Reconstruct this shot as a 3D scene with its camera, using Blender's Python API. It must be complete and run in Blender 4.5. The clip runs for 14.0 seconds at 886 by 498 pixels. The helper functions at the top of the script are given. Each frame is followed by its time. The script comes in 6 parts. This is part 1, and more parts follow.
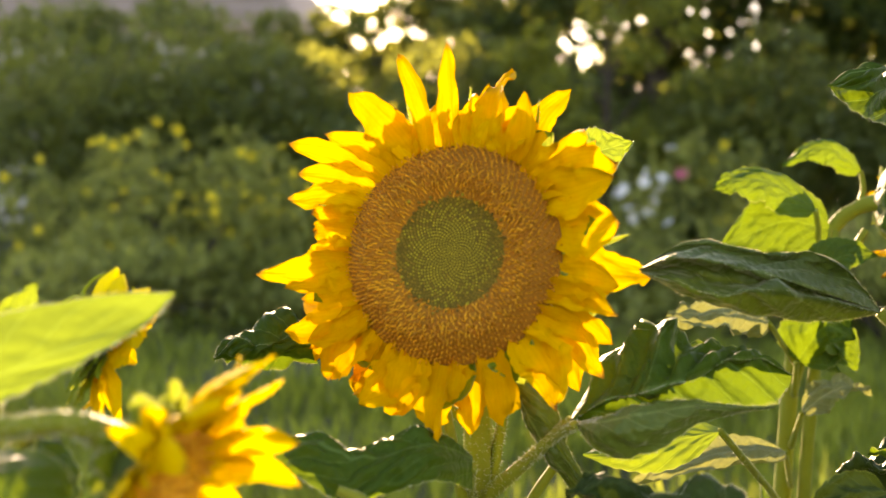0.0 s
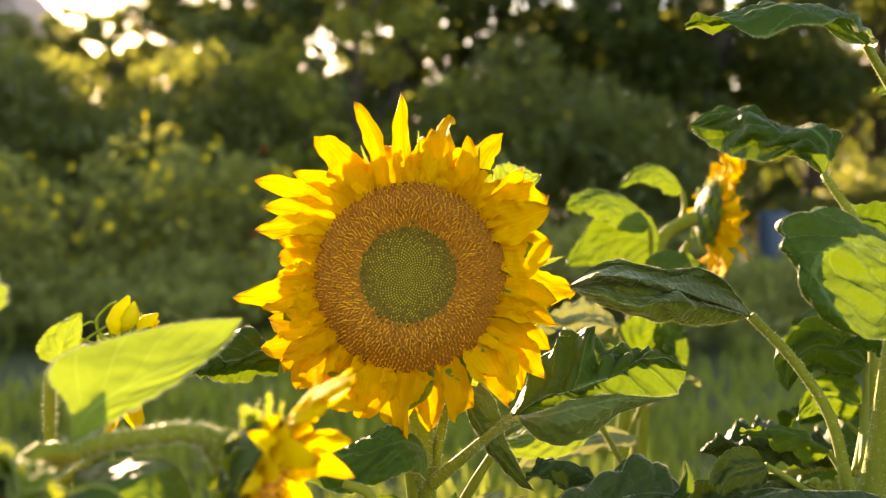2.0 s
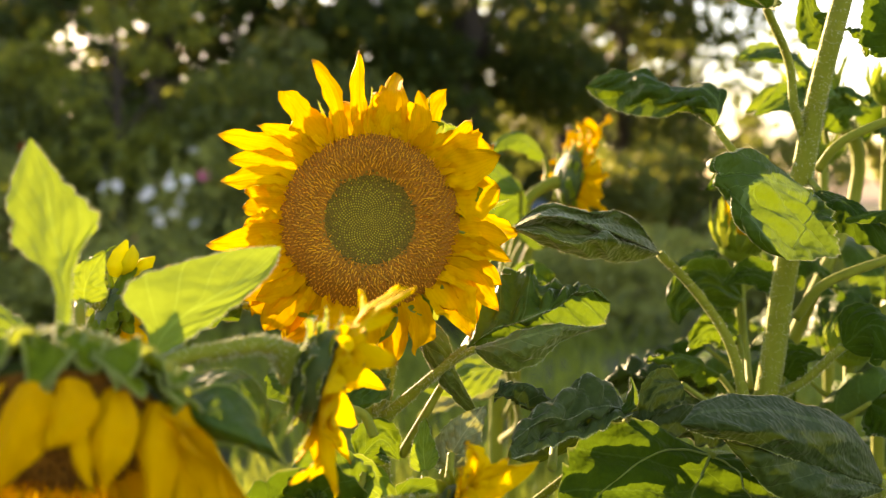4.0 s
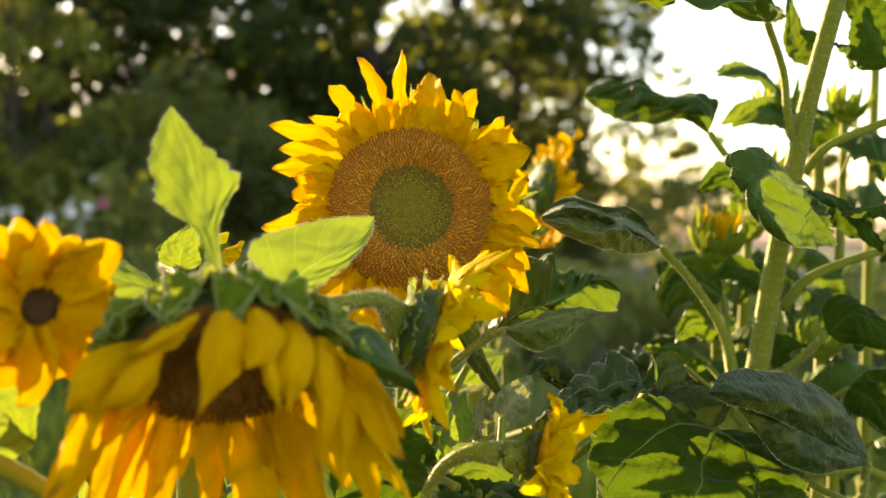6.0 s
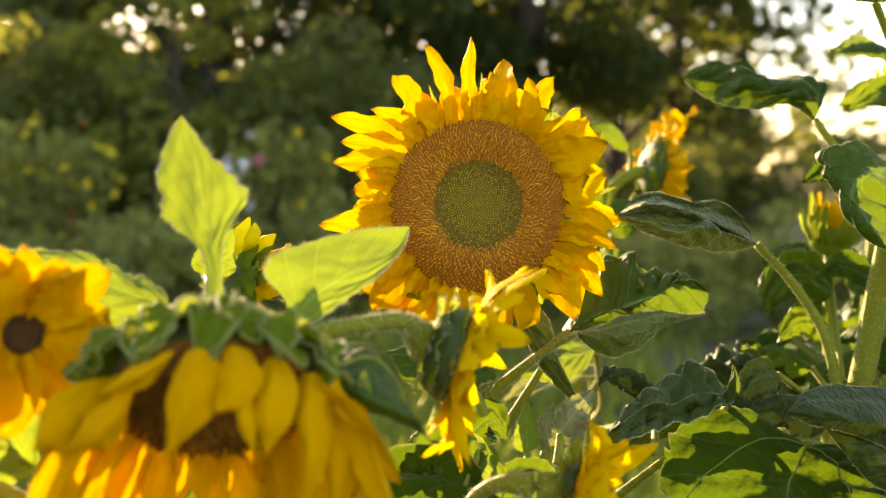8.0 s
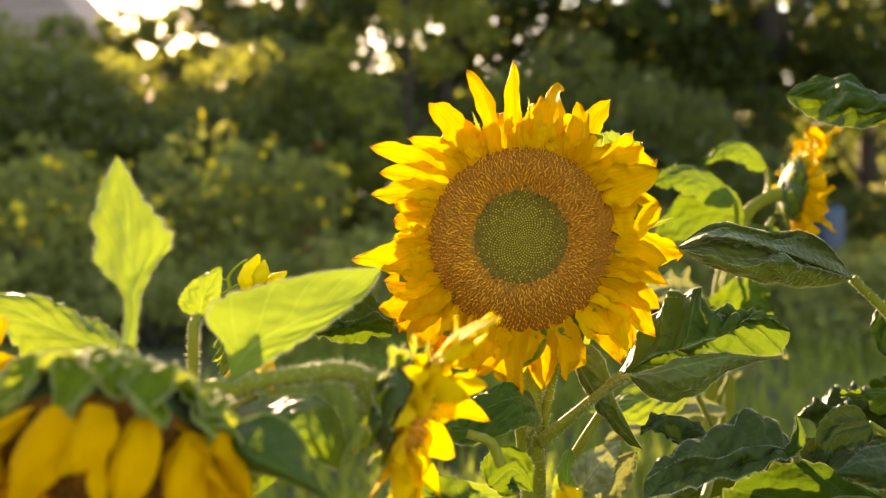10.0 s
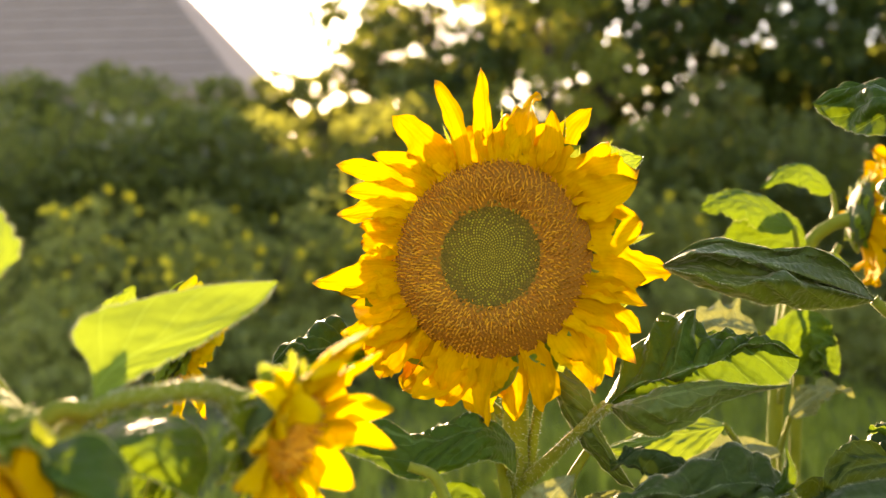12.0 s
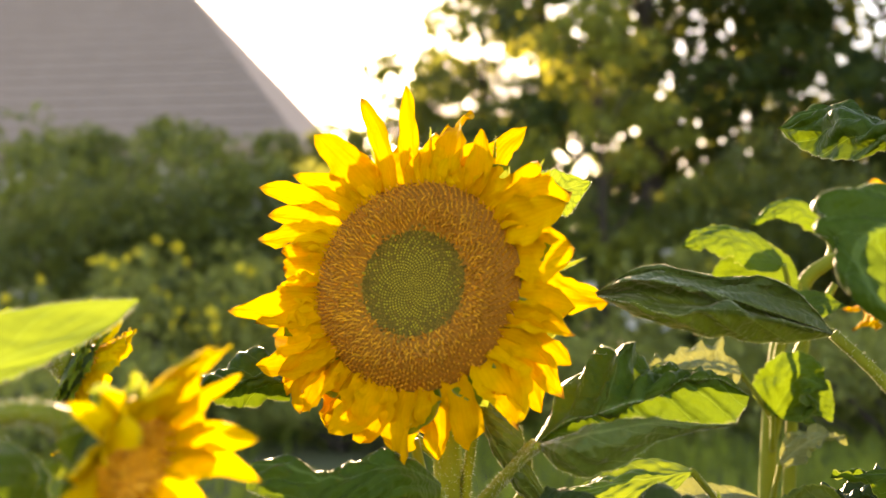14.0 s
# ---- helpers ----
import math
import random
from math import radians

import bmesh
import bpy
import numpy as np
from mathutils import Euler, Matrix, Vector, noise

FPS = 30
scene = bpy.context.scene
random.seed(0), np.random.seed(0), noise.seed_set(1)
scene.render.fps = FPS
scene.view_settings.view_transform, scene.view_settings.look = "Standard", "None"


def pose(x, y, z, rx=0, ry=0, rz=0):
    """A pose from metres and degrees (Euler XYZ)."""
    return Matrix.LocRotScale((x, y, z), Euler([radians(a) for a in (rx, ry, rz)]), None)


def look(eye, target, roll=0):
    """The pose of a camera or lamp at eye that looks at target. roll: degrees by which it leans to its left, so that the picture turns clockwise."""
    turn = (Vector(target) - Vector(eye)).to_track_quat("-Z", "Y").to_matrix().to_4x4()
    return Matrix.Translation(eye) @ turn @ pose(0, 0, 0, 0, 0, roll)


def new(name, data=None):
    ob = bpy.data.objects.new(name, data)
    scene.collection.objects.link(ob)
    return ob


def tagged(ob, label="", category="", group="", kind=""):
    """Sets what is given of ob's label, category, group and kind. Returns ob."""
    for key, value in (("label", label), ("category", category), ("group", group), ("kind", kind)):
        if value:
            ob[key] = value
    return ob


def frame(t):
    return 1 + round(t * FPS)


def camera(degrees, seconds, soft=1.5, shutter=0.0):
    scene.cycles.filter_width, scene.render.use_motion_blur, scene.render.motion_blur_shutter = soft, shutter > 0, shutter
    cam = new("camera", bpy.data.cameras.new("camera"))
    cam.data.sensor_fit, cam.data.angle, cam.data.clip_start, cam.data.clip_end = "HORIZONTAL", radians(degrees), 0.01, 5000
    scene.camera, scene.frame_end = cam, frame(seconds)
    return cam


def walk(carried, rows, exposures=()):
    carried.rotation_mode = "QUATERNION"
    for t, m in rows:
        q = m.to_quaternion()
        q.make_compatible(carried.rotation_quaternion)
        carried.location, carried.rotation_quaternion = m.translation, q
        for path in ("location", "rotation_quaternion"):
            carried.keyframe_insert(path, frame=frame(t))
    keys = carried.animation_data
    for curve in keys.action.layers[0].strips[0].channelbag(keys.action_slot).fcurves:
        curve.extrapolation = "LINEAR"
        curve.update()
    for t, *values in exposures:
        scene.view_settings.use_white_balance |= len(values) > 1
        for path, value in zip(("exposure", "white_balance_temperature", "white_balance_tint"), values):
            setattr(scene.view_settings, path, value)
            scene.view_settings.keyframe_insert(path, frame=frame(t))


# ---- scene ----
cam = camera(37.4, 14.0, soft=1.2)
EXPOSURES = [(0, 2.64, 8100, 26), (2.5, 2.59, 8100, 26), (3.5, 2.52, 8100, 26), (6.0, 2.26, 7900, 21), (7.0, 2.26, 7900, 21), (8.0, 2.46, 8100, 26), (9.0, 2.46, 8100, 26), (11.5, 2.66, 8100, 26), (14, 2.68, 8100, 26)]
PATH = [
    (0, look((0.1060, -0.7895, 0.9874), (-0.0781, 1.1988, 0.8746), 0.72)),
    (0.5, look((0.0698, -0.8082, 0.9963), (-0.0251, 1.1860, 0.8781), 0.81)),
    (1, look((0.0357, -0.8470, 1.0029), (0.0402, 1.1509, 0.9117), 0.50)),
    (1.5, look((-0.0064, -0.8830, 1.0062), (0.1004, 1.1115, 0.9032), 0.50)),
    (2, look((-0.0413, -0.9140, 1.0055), (0.1784, 1.0713, 0.9042), 0.30)),
    (2.5, look((-0.0861, -0.9363, 0.9973), (0.2449, 1.0329, 0.8848), 0.20)),
    (3, look((-0.1240, -0.9476, 0.9888), (0.3088, 1.0023, 0.8852), -0.52)),
    (3.5, look((-0.1638, -0.9529, 0.9792), (0.3563, 0.9750, 0.8661), -0.75)),
    (6, look((-0.3468, -0.9915, 0.9316), (0.4114, 0.8586, 0.8831), 0.13)),
    (6.5, look((-0.3556, -0.9877, 0.9243), (0.4173, 0.8559, 0.8643), 0.24)),
    (7, look((-0.3380, -0.9812, 0.9394), (0.3885, 0.8808, 0.8679), 0.61)),
    (7.5, look((-0.2993, -0.9707, 0.9549), (0.3156, 0.9296, 0.8507), 0.53)),
    (8, look((-0.2575, -0.9643, 0.9666), (0.2666, 0.9619, 0.8446), 0.56)),
    (8.5, look((-0.2127, -0.9530, 0.9761), (0.2169, 0.9957, 0.8414), 0.28)),
    (9, look((-0.1719, -0.9498, 0.9829), (0.1527, 1.0193, 0.8513), 0.39)),
    (11.5, look((0.0176, -0.8974, 0.9621), (-0.0290, 1.1017, 0.9239), -1.04)),
    (12, look((0.0478, -0.8787, 0.9531), (-0.0503, 1.1188, 0.9358), -0.99)),
    (12.5, look((0.0749, -0.8629, 0.9472), (-0.0496, 1.1332, 0.9484), -1.32)),
    (13, look((0.0920, -0.8411, 0.9418), (-0.0636, 1.1529, 0.9504), -1.35)),
    (13.5, look((0.1130, -0.8242, 0.9387), (-0.0593, 1.1679, 0.9831), -1.07)),
    (14, look((0.1342, -0.8193, 0.9329), (-0.0546, 1.1706, 1.0011), -0.68)),
]
walk(cam, PATH, EXPOSURES)
cam.data.dof.use_dof = True
cam.data.dof.focus_distance = 0.96
cam.data.dof.aperture_fstop = 6.6

# ---- light ----
SUN_AZ, SUN_EL = -14.0, 12.4
world = bpy.data.worlds.new("world")
scene.world = world
world.use_nodes = True
wn = world.node_tree.nodes
sky = wn.new("ShaderNodeTexSky")
sky.sky_type = "NISHITA"
sky.sun_disc = False
sky.sun_elevation = radians(SUN_EL)
sky.sun_rotation = radians(SUN_AZ)
sky.air_density, sky.dust_density, sky.ozone_density = 0.9, 0.5, 1.0
world.node_tree.links.new(sky.outputs[0], wn["Background"].inputs[0])
wn["Background"].inputs[1].default_value = 0.108
sun = new("sun", bpy.data.lights.new("sun", "SUN"))
sun.data.energy, sun.data.angle, sun.data.color = 5.0, radians(0.6), (1.0, 0.82, 0.56)
sun_dir = Vector((math.sin(radians(SUN_AZ)) * math.cos(radians(SUN_EL)), math.cos(radians(SUN_AZ)) * math.cos(radians(SUN_EL)), math.sin(radians(SUN_EL))))
sun.matrix_world = look(sun_dir * 30, (0, 0, 0))


# ---- materials ----
def material(name):
    m = bpy.data.materials.new(name)
    m.use_nodes = True
    nt = m.node_tree
    return m, nt.nodes, nt.links, nt.nodes["Principled BSDF"]


def mixed(nodes, links, fac, a, b, blend="MIX"):
    """A colour mix; fac, a and b are sockets or values."""
    n = nodes.new("ShaderNodeMix")
    n.data_type, n.blend_type = "RGBA", blend
    for sock, v in ((n.inputs[0], fac), (n.inputs[6], a), (n.inputs[7], b)):
        if isinstance(v, bpy.types.NodeSocket):
            links.new(v, sock)
        elif isinstance(v, (int, float)):
            sock.default_value = v
        else:
            sock.default_value = (*v, 1)
    return n.outputs[2]


def sums(nodes, links, op, a, b=0.0, c=0.0):
    n = nodes.new("ShaderNodeMath")
    n.operation = op
    for sock, v in zip(n.inputs, (a, b, c)):
        if isinstance(v, bpy.types.NodeSocket):
            links.new(v, sock)
        else:
            sock.default_value = v
    return n.outputs[0]


def noise_tex(nodes, links, scale, detail=3.0, vector=None):
    n = nodes.new("ShaderNodeTexNoise")
    n.inputs["Scale"].default_value, n.inputs["Detail"].default_value = scale, detail
    if vector is None:
        vector = nodes.new("ShaderNodeTexCoord").outputs["Object"]
    links.new(vector, n.inputs["Vector"])
    return n.outputs[0]


def bump(nodes, links, bsdf, height, strength, distance=0.001):
    b = nodes.new("ShaderNodeBump")
    b.inputs["Strength"].default_value, b.inputs["Distance"].default_value = strength, distance
    links.new(height, b.inputs["Height"])
    links.new(b.outputs[0], bsdf.inputs["Normal"])
    return b.outputs[0]


def blade_material(name, dark, light, through_colour, thin=0.45, rough=0.5, sheen=0.25, veins=True, grain=60.0, lines=0.4, relief=0.003, edge=0.0, gloss=0.14):
    """A leaf or petal: reflecting and translucent, its veins laid along the blade."""
    m, n, l, p = material(name)
    rnd = n.new("ShaderNodeObjectInfo").outputs["Random"]
    big = noise_tex(n, l, grain * 0.35, 2.0)
    fine = noise_tex(n, l, grain * 5, 3.0)
    f = sums(n, l, "MULTIPLY_ADD", fine, 0.5, sums(n, l, "MULTIPLY_ADD", big, 0.7, -0.15))
    f = sums(n, l, "ADD", f, sums(n, l, "MULTIPLY_ADD", rnd, 0.5, -0.25))
    f.node.use_clamp = True
    col = mixed(n, l, f, dark, light)
    tcol = mixed(n, l, f, tuple(0.75 * c for c in through_colour), tuple(min(1, 1.15 * c) for c in through_colour))
    uv = n.new("ShaderNodeSeparateXYZ")
    l.new(n.new("ShaderNodeUVMap").outputs[0], uv.inputs[0])
    u, v = uv.outputs[0], uv.outputs[1]
    av = sums(n, l, "ABSOLUTE", v)
    if veins:
        phase = sums(n, l, "FRACT", sums(n, l, "MULTIPLY", sums(n, l, "MULTIPLY_ADD", sums(n, l, "POWER", av, 0.8), -0.42, u), 6.0))
        d = sums(n, l, "ABSOLUTE", sums(n, l, "SUBTRACT", phase, 0.5))
        side = sums(n, l, "LESS_THAN", d, 0.024)
        mid = sums(n, l, "LESS_THAN", av, 0.03)
        line = sums(n, l, "MAXIMUM", side, mid)
        pale = tuple(min(1, c * 1.6 + 0.04) for c in light)
        col = mixed(n, l, sums(n, l, "MULTIPLY", line, lines), col, pale)
        tcol = mixed(n, l, sums(n, l, "MULTIPLY", line, 0.45), tcol, tuple(min(1, c * 1.25) for c in through_colour))
        if edge:
            # the downy margin is paler, with sun on its hairs put into the colour
            hem = sums(n, l, "MULTIPLY", sums(n, l, "SUBTRACT", av, 1 - edge), 1.0 / edge)
            hem.node.use_clamp = True
            col = mixed(n, l, hem, col, (0.21, 0.24, 0.06))
            tcol = mixed(n, l, hem, tcol, (0.42, 0.48, 0.12))
        cell = n.new("ShaderNodeTexVoronoi")
        cell.feature = "SMOOTH_F1"
        cell.inputs["Scale"].default_value = grain * 3.2
        l.new(n.new("ShaderNodeTexCoord").outputs["Object"], cell.inputs["Vector"])
        height = sums(n, l, "SUBTRACT", sums(n, l, "MULTIPLY", noise_tex(n, l, grain * 1.3, 3.0), 1.5), sums(n, l, "MULTIPLY", line, 0.35))
        height = sums(n, l, "SUBTRACT", height, sums(n, l, "MULTIPLY", cell.outputs["Distance"], 0.8))
        nrm = bump(n, l, p, height, 0.75, relief)
    else:
        ridge = sums(n, l, "SINE", sums(n, l, "MULTIPLY", v, 19.0))
        height = sums(n, l, "MULTIPLY_ADD", ridge, 0.16, sums(n, l, "MULTIPLY", noise_tex(n, l, grain * 4, 3.0), 0.6))
        nrm = bump(n, l, p, height, 0.6, 0.0009)
        # fine darker lines run the length of a petal
        streak = sums(n, l, "MULTIPLY_ADD", sums(n, l, "SINE", sums(n, l, "MULTIPLY", v, 31.0)), 0.5, 0.5)
        streak = sums(n, l, "MULTIPLY", sums(n, l, "POWER", streak, 3.0), 0.14)
        col = mixed(n, l, streak, col, tuple(0.72 * c for c in dark))
        tcol = mixed(n, l, streak, tcol, tuple(0.6 * c for c in through_colour))
        # petals deepen to orange towards the base
        base = sums(n, l, "SUBTRACT", 1.0, sums(n, l, "MULTIPLY", u, 2.2))
        base.node.use_clamp = True
        col = mixed(n, l, sums(n, l, "MULTIPLY", base, 0.2), col, (0.80, 0.34, 0.004))
        # some tips have dried and browned
        dry = sums(n, l, "MULTIPLY", sums(n, l, "SUBTRACT", u, 0.93), 13.0)
        dry.node.use_clamp = True
        dry = sums(n, l, "MULTIPLY", dry, sums(n, l, "GREATER_THAN", rnd, 0.45))
        col = mixed(n, l, dry, col, (0.20, 0.085, 0.022))
        tcol = mixed(n, l, dry, tcol, (0.22, 0.10, 0.02))
    l.new(col, p.inputs["Base Color"])
    p.inputs["Roughness"].default_value = rough
    p.inputs["Specular IOR Level"].default_value = gloss
    p.inputs["Sheen Weight"].default_value = sheen
    p.inputs["Sheen Roughness"].default_value = 0.35
    p.inputs["Sheen Tint"].default_value = (1.0, 0.93, 0.70, 1)
    t = n.new("ShaderNodeBsdfTranslucent")
    l.new(tcol, t.inputs[0])
    l.new(nrm, t.inputs[1])
    mix = n.new("ShaderNodeMixShader")
    mix.inputs[0].default_value = thin
    l.new(p.outputs[0], mix.inputs[1])
    l.new(t.outputs[0], mix.inputs[2])
    l.new(mix.outputs[0], n["Material Output"].inputs[0])
    return m


def plain_material(name, a, b, scale, rough=0.7, sheen=0.0, bumps=0.4, dist=0.002, thin=0.0, through_colour=(0, 0, 0), per_island=False, gloss=0.3, spread=0.9):
    m, n, l, p = material(name)
    f = sums(n, l, "MULTIPLY_ADD", noise_tex(n, l, scale, 4.0), 0.6, sums(n, l, "MULTIPLY_ADD", noise_tex(n, l, scale * 9, 3.0), 0.6, -0.1))
    if per_island:
        r = n.new("ShaderNodeNewGeometry").outputs["Random Per Island"]
        f = sums(n, l, "ADD", f, sums(n, l, "MULTIPLY_ADD", r, spread, -spread / 2))
    f.node.use_clamp = True
    col = mixed(n, l, f, a, b)
    l.new(col, p.inputs["Base Color"])
    p.inputs["Roughness"].default_value = rough
    p.inputs["Sheen Weight"].default_value = sheen
    p.inputs["Specular IOR Level"].default_value = gloss
    if bumps:
        bump(n, l, p, noise_tex(n, l, scale * 6, 4.0), bumps, dist)
    if thin:
        t = n.new("ShaderNodeBsdfTranslucent")
        l.new(mixed(n, l, f, tuple(0.6 * c for c in through_colour), through_colour), t.inputs[0])
        mix = n.new("ShaderNodeMixShader")
        mix.inputs[0].default_value = thin
        l.new(p.outputs[0], mix.inputs[1])
        l.new(t.outputs[0], mix.inputs[2])
        l.new(mix.outputs[0], n["Material Output"].inputs[0])
    return m


LEAF = blade_material("leaf_green", (0.014, 0.038, 0.002), (0.042, 0.080, 0.005), (0.22, 0.38, 0.018), 0.12, 0.6, 0.12, lines=0.22, relief=0.0024, edge=0.03, gloss=0.03)
DEEP = blade_material("leaf_dark", (0.043, 0.066, 0.008), (0.092, 0.124, 0.018), (0.24, 0.38, 0.014), 0.014, 0.5, 0.24, lines=0.40, relief=0.0030, edge=0.03, gloss=0.24)
# leaf_dark with the shade among the lower leaves put into its colour
SHADED = blade_material("leaf_shaded", (0.017, 0.034, 0.005), (0.046, 0.070, 0.011), (0.24, 0.38, 0.014), 0.014, 0.55, 0.10, lines=0.30, relief=0.0024, edge=0.03, gloss=0.12)
GLOW = blade_material("leaf_thin", (0.022, 0.054, 0.005), (0.058, 0.110, 0.011), (0.25, 0.385, 0.016), 0.18, 0.5, 0.06, lines=0.4, relief=0.0018, edge=0.035)
YOUNG = blade_material("leaf_young", (0.085, 0.150, 0.016), (0.150, 0.235, 0.027), (0.27, 0.37, 0.022), 0.28, 0.5, 0.10, lines=0.5, relief=0.0007, edge=0.03)
PALE = blade_material("leaf_pale", (0.16, 0.18, 0.07), (0.30, 0.30, 0.14), (0.30, 0.32, 0.08), 0.2, 0.6, 0.1, lines=0.4)
BRACT = blade_material("bract_green", (0.075, 0.128, 0.007), (0.160, 0.220, 0.015), (0.40, 0.48, 0.04), 0.28, 0.7, 0.02, lines=0.3, relief=0.0008, edge=0.12, gloss=0.02)
LEMON = blade_material("petal_lemon", (0.74, 0.420, 0.003), (0.82, 0.545, 0.006), (0.78, 0.575, 0.010), 0.28, 0.75, 0.03, veins=False, gloss=0.05)
UNRIPE = blade_material("petal_unripe", (0.60, 0.55, 0.012), (0.72, 0.68, 0.03), (0.76, 0.76, 0.05), 0.4, 0.75, 0.03, veins=False, gloss=0.05)
PETAL = blade_material("petal_yellow", (0.69, 0.318, 0.002), (0.77, 0.435, 0.004), (0.65, 0.430, 0.006), 0.23, 0.75, 0.03, veins=False, gloss=0.05)
HALF = blade_material("leaf_firm", (0.018, 0.045, 0.003), (0.052, 0.098, 0.007), (0.24, 0.38, 0.016), 0.15, 0.55, 0.06, lines=0.5, relief=0.0022, edge=0.03)
VEIN = plain_material("leaf_vein", (0.22, 0.28, 0.06), (0.36, 0.41, 0.11), 60, 0.6, 0.1, 0.2, 0.0005, thin=0.5, through_colour=(0.55, 0.62, 0.10))
CUP = plain_material("flower_cup", (0.030, 0.058, 0.009), (0.070, 0.108, 0.020), 90, 0.7, 0.1, 0.5, 0.001)
STEM = plain_material("stem_green", (0.150, 0.178, 0.014), (0.27, 0.290, 0.032), 60, 0.6, 0.10, 0.5, 0.001, thin=0.10, through_colour=(0.5, 0.50, 0.06), gloss=0.12)
HAIR = plain_material("plant_hair", (0.52, 0.52, 0.36), (0.66, 0.65, 0.46), 80, 0.6, 0.2, 0, thin=0.4, through_colour=(0.8, 0.8, 0.6))
DISC = plain_material("disc_brown", (0.27, 0.098, 0.005), (0.41, 0.162, 0.009), 300, 0.8)
DARKDISC = plain_material("disc_dark", (0.16, 0.060, 0.007), (0.32, 0.135, 0.014), 300, 0.8, per_island=True)
SEEDS = plain_material("disc_seed_brown", (0.035, 0.017, 0.005), (0.11, 0.050, 0.009), 300, 0.8, per_island=True)
STAMEN = plain_material("stamen_orange", (0.54, 0.195, 0.006), (0.90, 0.43, 0.016), 250, 0.6, 0.0, 0.2, 0.0005, per_island=True)
BUDS = plain_material("floret_green", (0.205, 0.158, 0.007), (0.51, 0.398, 0.020), 250, 0.6, 0.0, 0.2, 0.0005, per_island=True, spread=0.6)
CORE = plain_material("disc_green", (0.100, 0.070, 0.004), (0.15, 0.110, 0.006), 300, 0.8)
RIM = plain_material("floret_rim", (0.095, 0.058, 0.004), (0.30, 0.182, 0.011), 250, 0.6, 0.0, 0.2, 0.0005, per_island=True)
SOIL = plain_material("soil_grass", (0.060, 0.066, 0.024), (0.125, 0.125, 0.046), 1.3, 0.9, 0, 0.8, 0.03)
WEED = plain_material("weed_leaf", (0.105, 0.130, 0.032), (0.22, 0.235, 0.064), 2.0, 0.6, 0, 0, thin=0.4, through_colour=(0.56, 0.58, 0.10), per_island=True)
GRASS = plain_material("dry_grass", (0.052, 0.085, 0.012), (0.14, 0.175, 0.030), 2.0, 0.6, 0, 0, thin=0.5, through_colour=(0.50, 0.58, 0.06), per_island=True)
SHRUB = plain_material("shrub_leaf", (0.040, 0.060, 0.017), (0.096, 0.119, 0.033), 1.0, 0.5, 0, 0, thin=0.36, through_colour=(0.46, 0.50, 0.07), per_island=True)
TREELEAF = plain_material("tree_leaf", (0.010, 0.022, 0.007), (0.038, 0.058, 0.016), 0.8, 0.5, 0, 0, thin=0.24, through_colour=(0.36, 0.43, 0.06), per_island=True, gloss=0.12)
# yellow sunlight on the young tree is put into this leaf colour
LITLEAF = plain_material("leaf_painted_sunlit", (0.075, 0.105, 0.018), (0.14, 0.17, 0.03), 1.0, 0.55, 0, 0, thin=0.45, through_colour=(0.58, 0.56, 0.06), per_island=True)
BARK = plain_material("bark", (0.03, 0.022, 0.015), (0.09, 0.07, 0.05), 12, 0.9, 0, 0.9, 0.02)
FLOWERY = plain_material("small_yellow_flower", (0.75, 0.55, 0.02), (0.85, 0.7, 0.05), 5, 0.6, 0, 0, thin=0.4, through_colour=(0.9, 0.75, 0.05))
FLOWERW = plain_material("small_white_flower", (0.7, 0.7, 0.68), (0.85, 0.83, 0.8), 5, 0.6, 0, 0, thin=0.3, through_colour=(0.8, 0.8, 0.8))
FLOWERP = plain_material("small_pink_flower", (0.5, 0.08, 0.16), (0.7, 0.2, 0.3), 5, 0.6, 0, 0, thin=0.3, through_colour=(0.8, 0.2, 0.3))
FLOWERR = plain_material("small_red_flower", (0.4, 0.015, 0.015), (0.6, 0.04, 0.03), 5, 0.6, 0, 0, thin=0.3, through_colour=(0.8, 0.05, 0.03))
ROOF = plain_material("roof_tile", (0.26, 0.19, 0.145), (0.40, 0.30, 0.235), 2.0, 0.8, 0, 0.5, 0.02)
PLASTER = plain_material("plaster_wall", (0.42, 0.39, 0.34), (0.55, 0.52, 0.46), 1.0, 0.85, 0, 0.4, 0.01)
GLASSY = plain_material("window_dark", (0.02, 0.025, 0.03), (0.04, 0.045, 0.05), 1.0, 0.15, 0, 0)
FIELD = plain_material("dry_field", (0.30, 0.20, 0.11), (0.42, 0.29, 0.17), 0.05, 0.9, 0, 0.5, 0.05)
TARP = plain_material("blue_plastic", (0.032, 0.062, 0.11), (0.055, 0.095, 0.14), 3.0, 0.5, 0, 0.3, 0.01)


# ---- builders ----
def mesh_ob(name, verts, faces, mat, parent=None, label="", uvs=None, smooth=True):
    me = bpy.data.meshes.new(name)
    me.from_pydata([tuple(map(float, v)) for v in verts], [], faces)
    if uvs is not None:
        lay = me.uv_layers.new(name="UVMap")
        idx = np.empty(len(me.loops), dtype=np.int32)
        me.loops.foreach_get("vertex_index", idx)
        lay.data.foreach_set("uv", np.asarray(uvs, dtype=np.float32)[idx].ravel())
    if smooth:
        me.polygons.foreach_set("use_smooth", [True] * len(me.polygons))
    me.materials.append(mat)
    ob = new(name, me)
    if parent is not None:
        ob.parent = parent
        if parent.type == "EMPTY":
            ob.matrix_parent_inverse = parent.matrix_basis.inverted()
    if label:
        tagged(ob, label)
    return ob


def thing(name, loc, label, category, group="", kind=""):
    e = new(name)
    e.empty_display_size = 0.05
    e.location = loc
    return tagged(e, label, category, group, kind)


def unit(v):
    v = np.asarray(v, float)
    return v / (np.linalg.norm(v) + 1e-12)


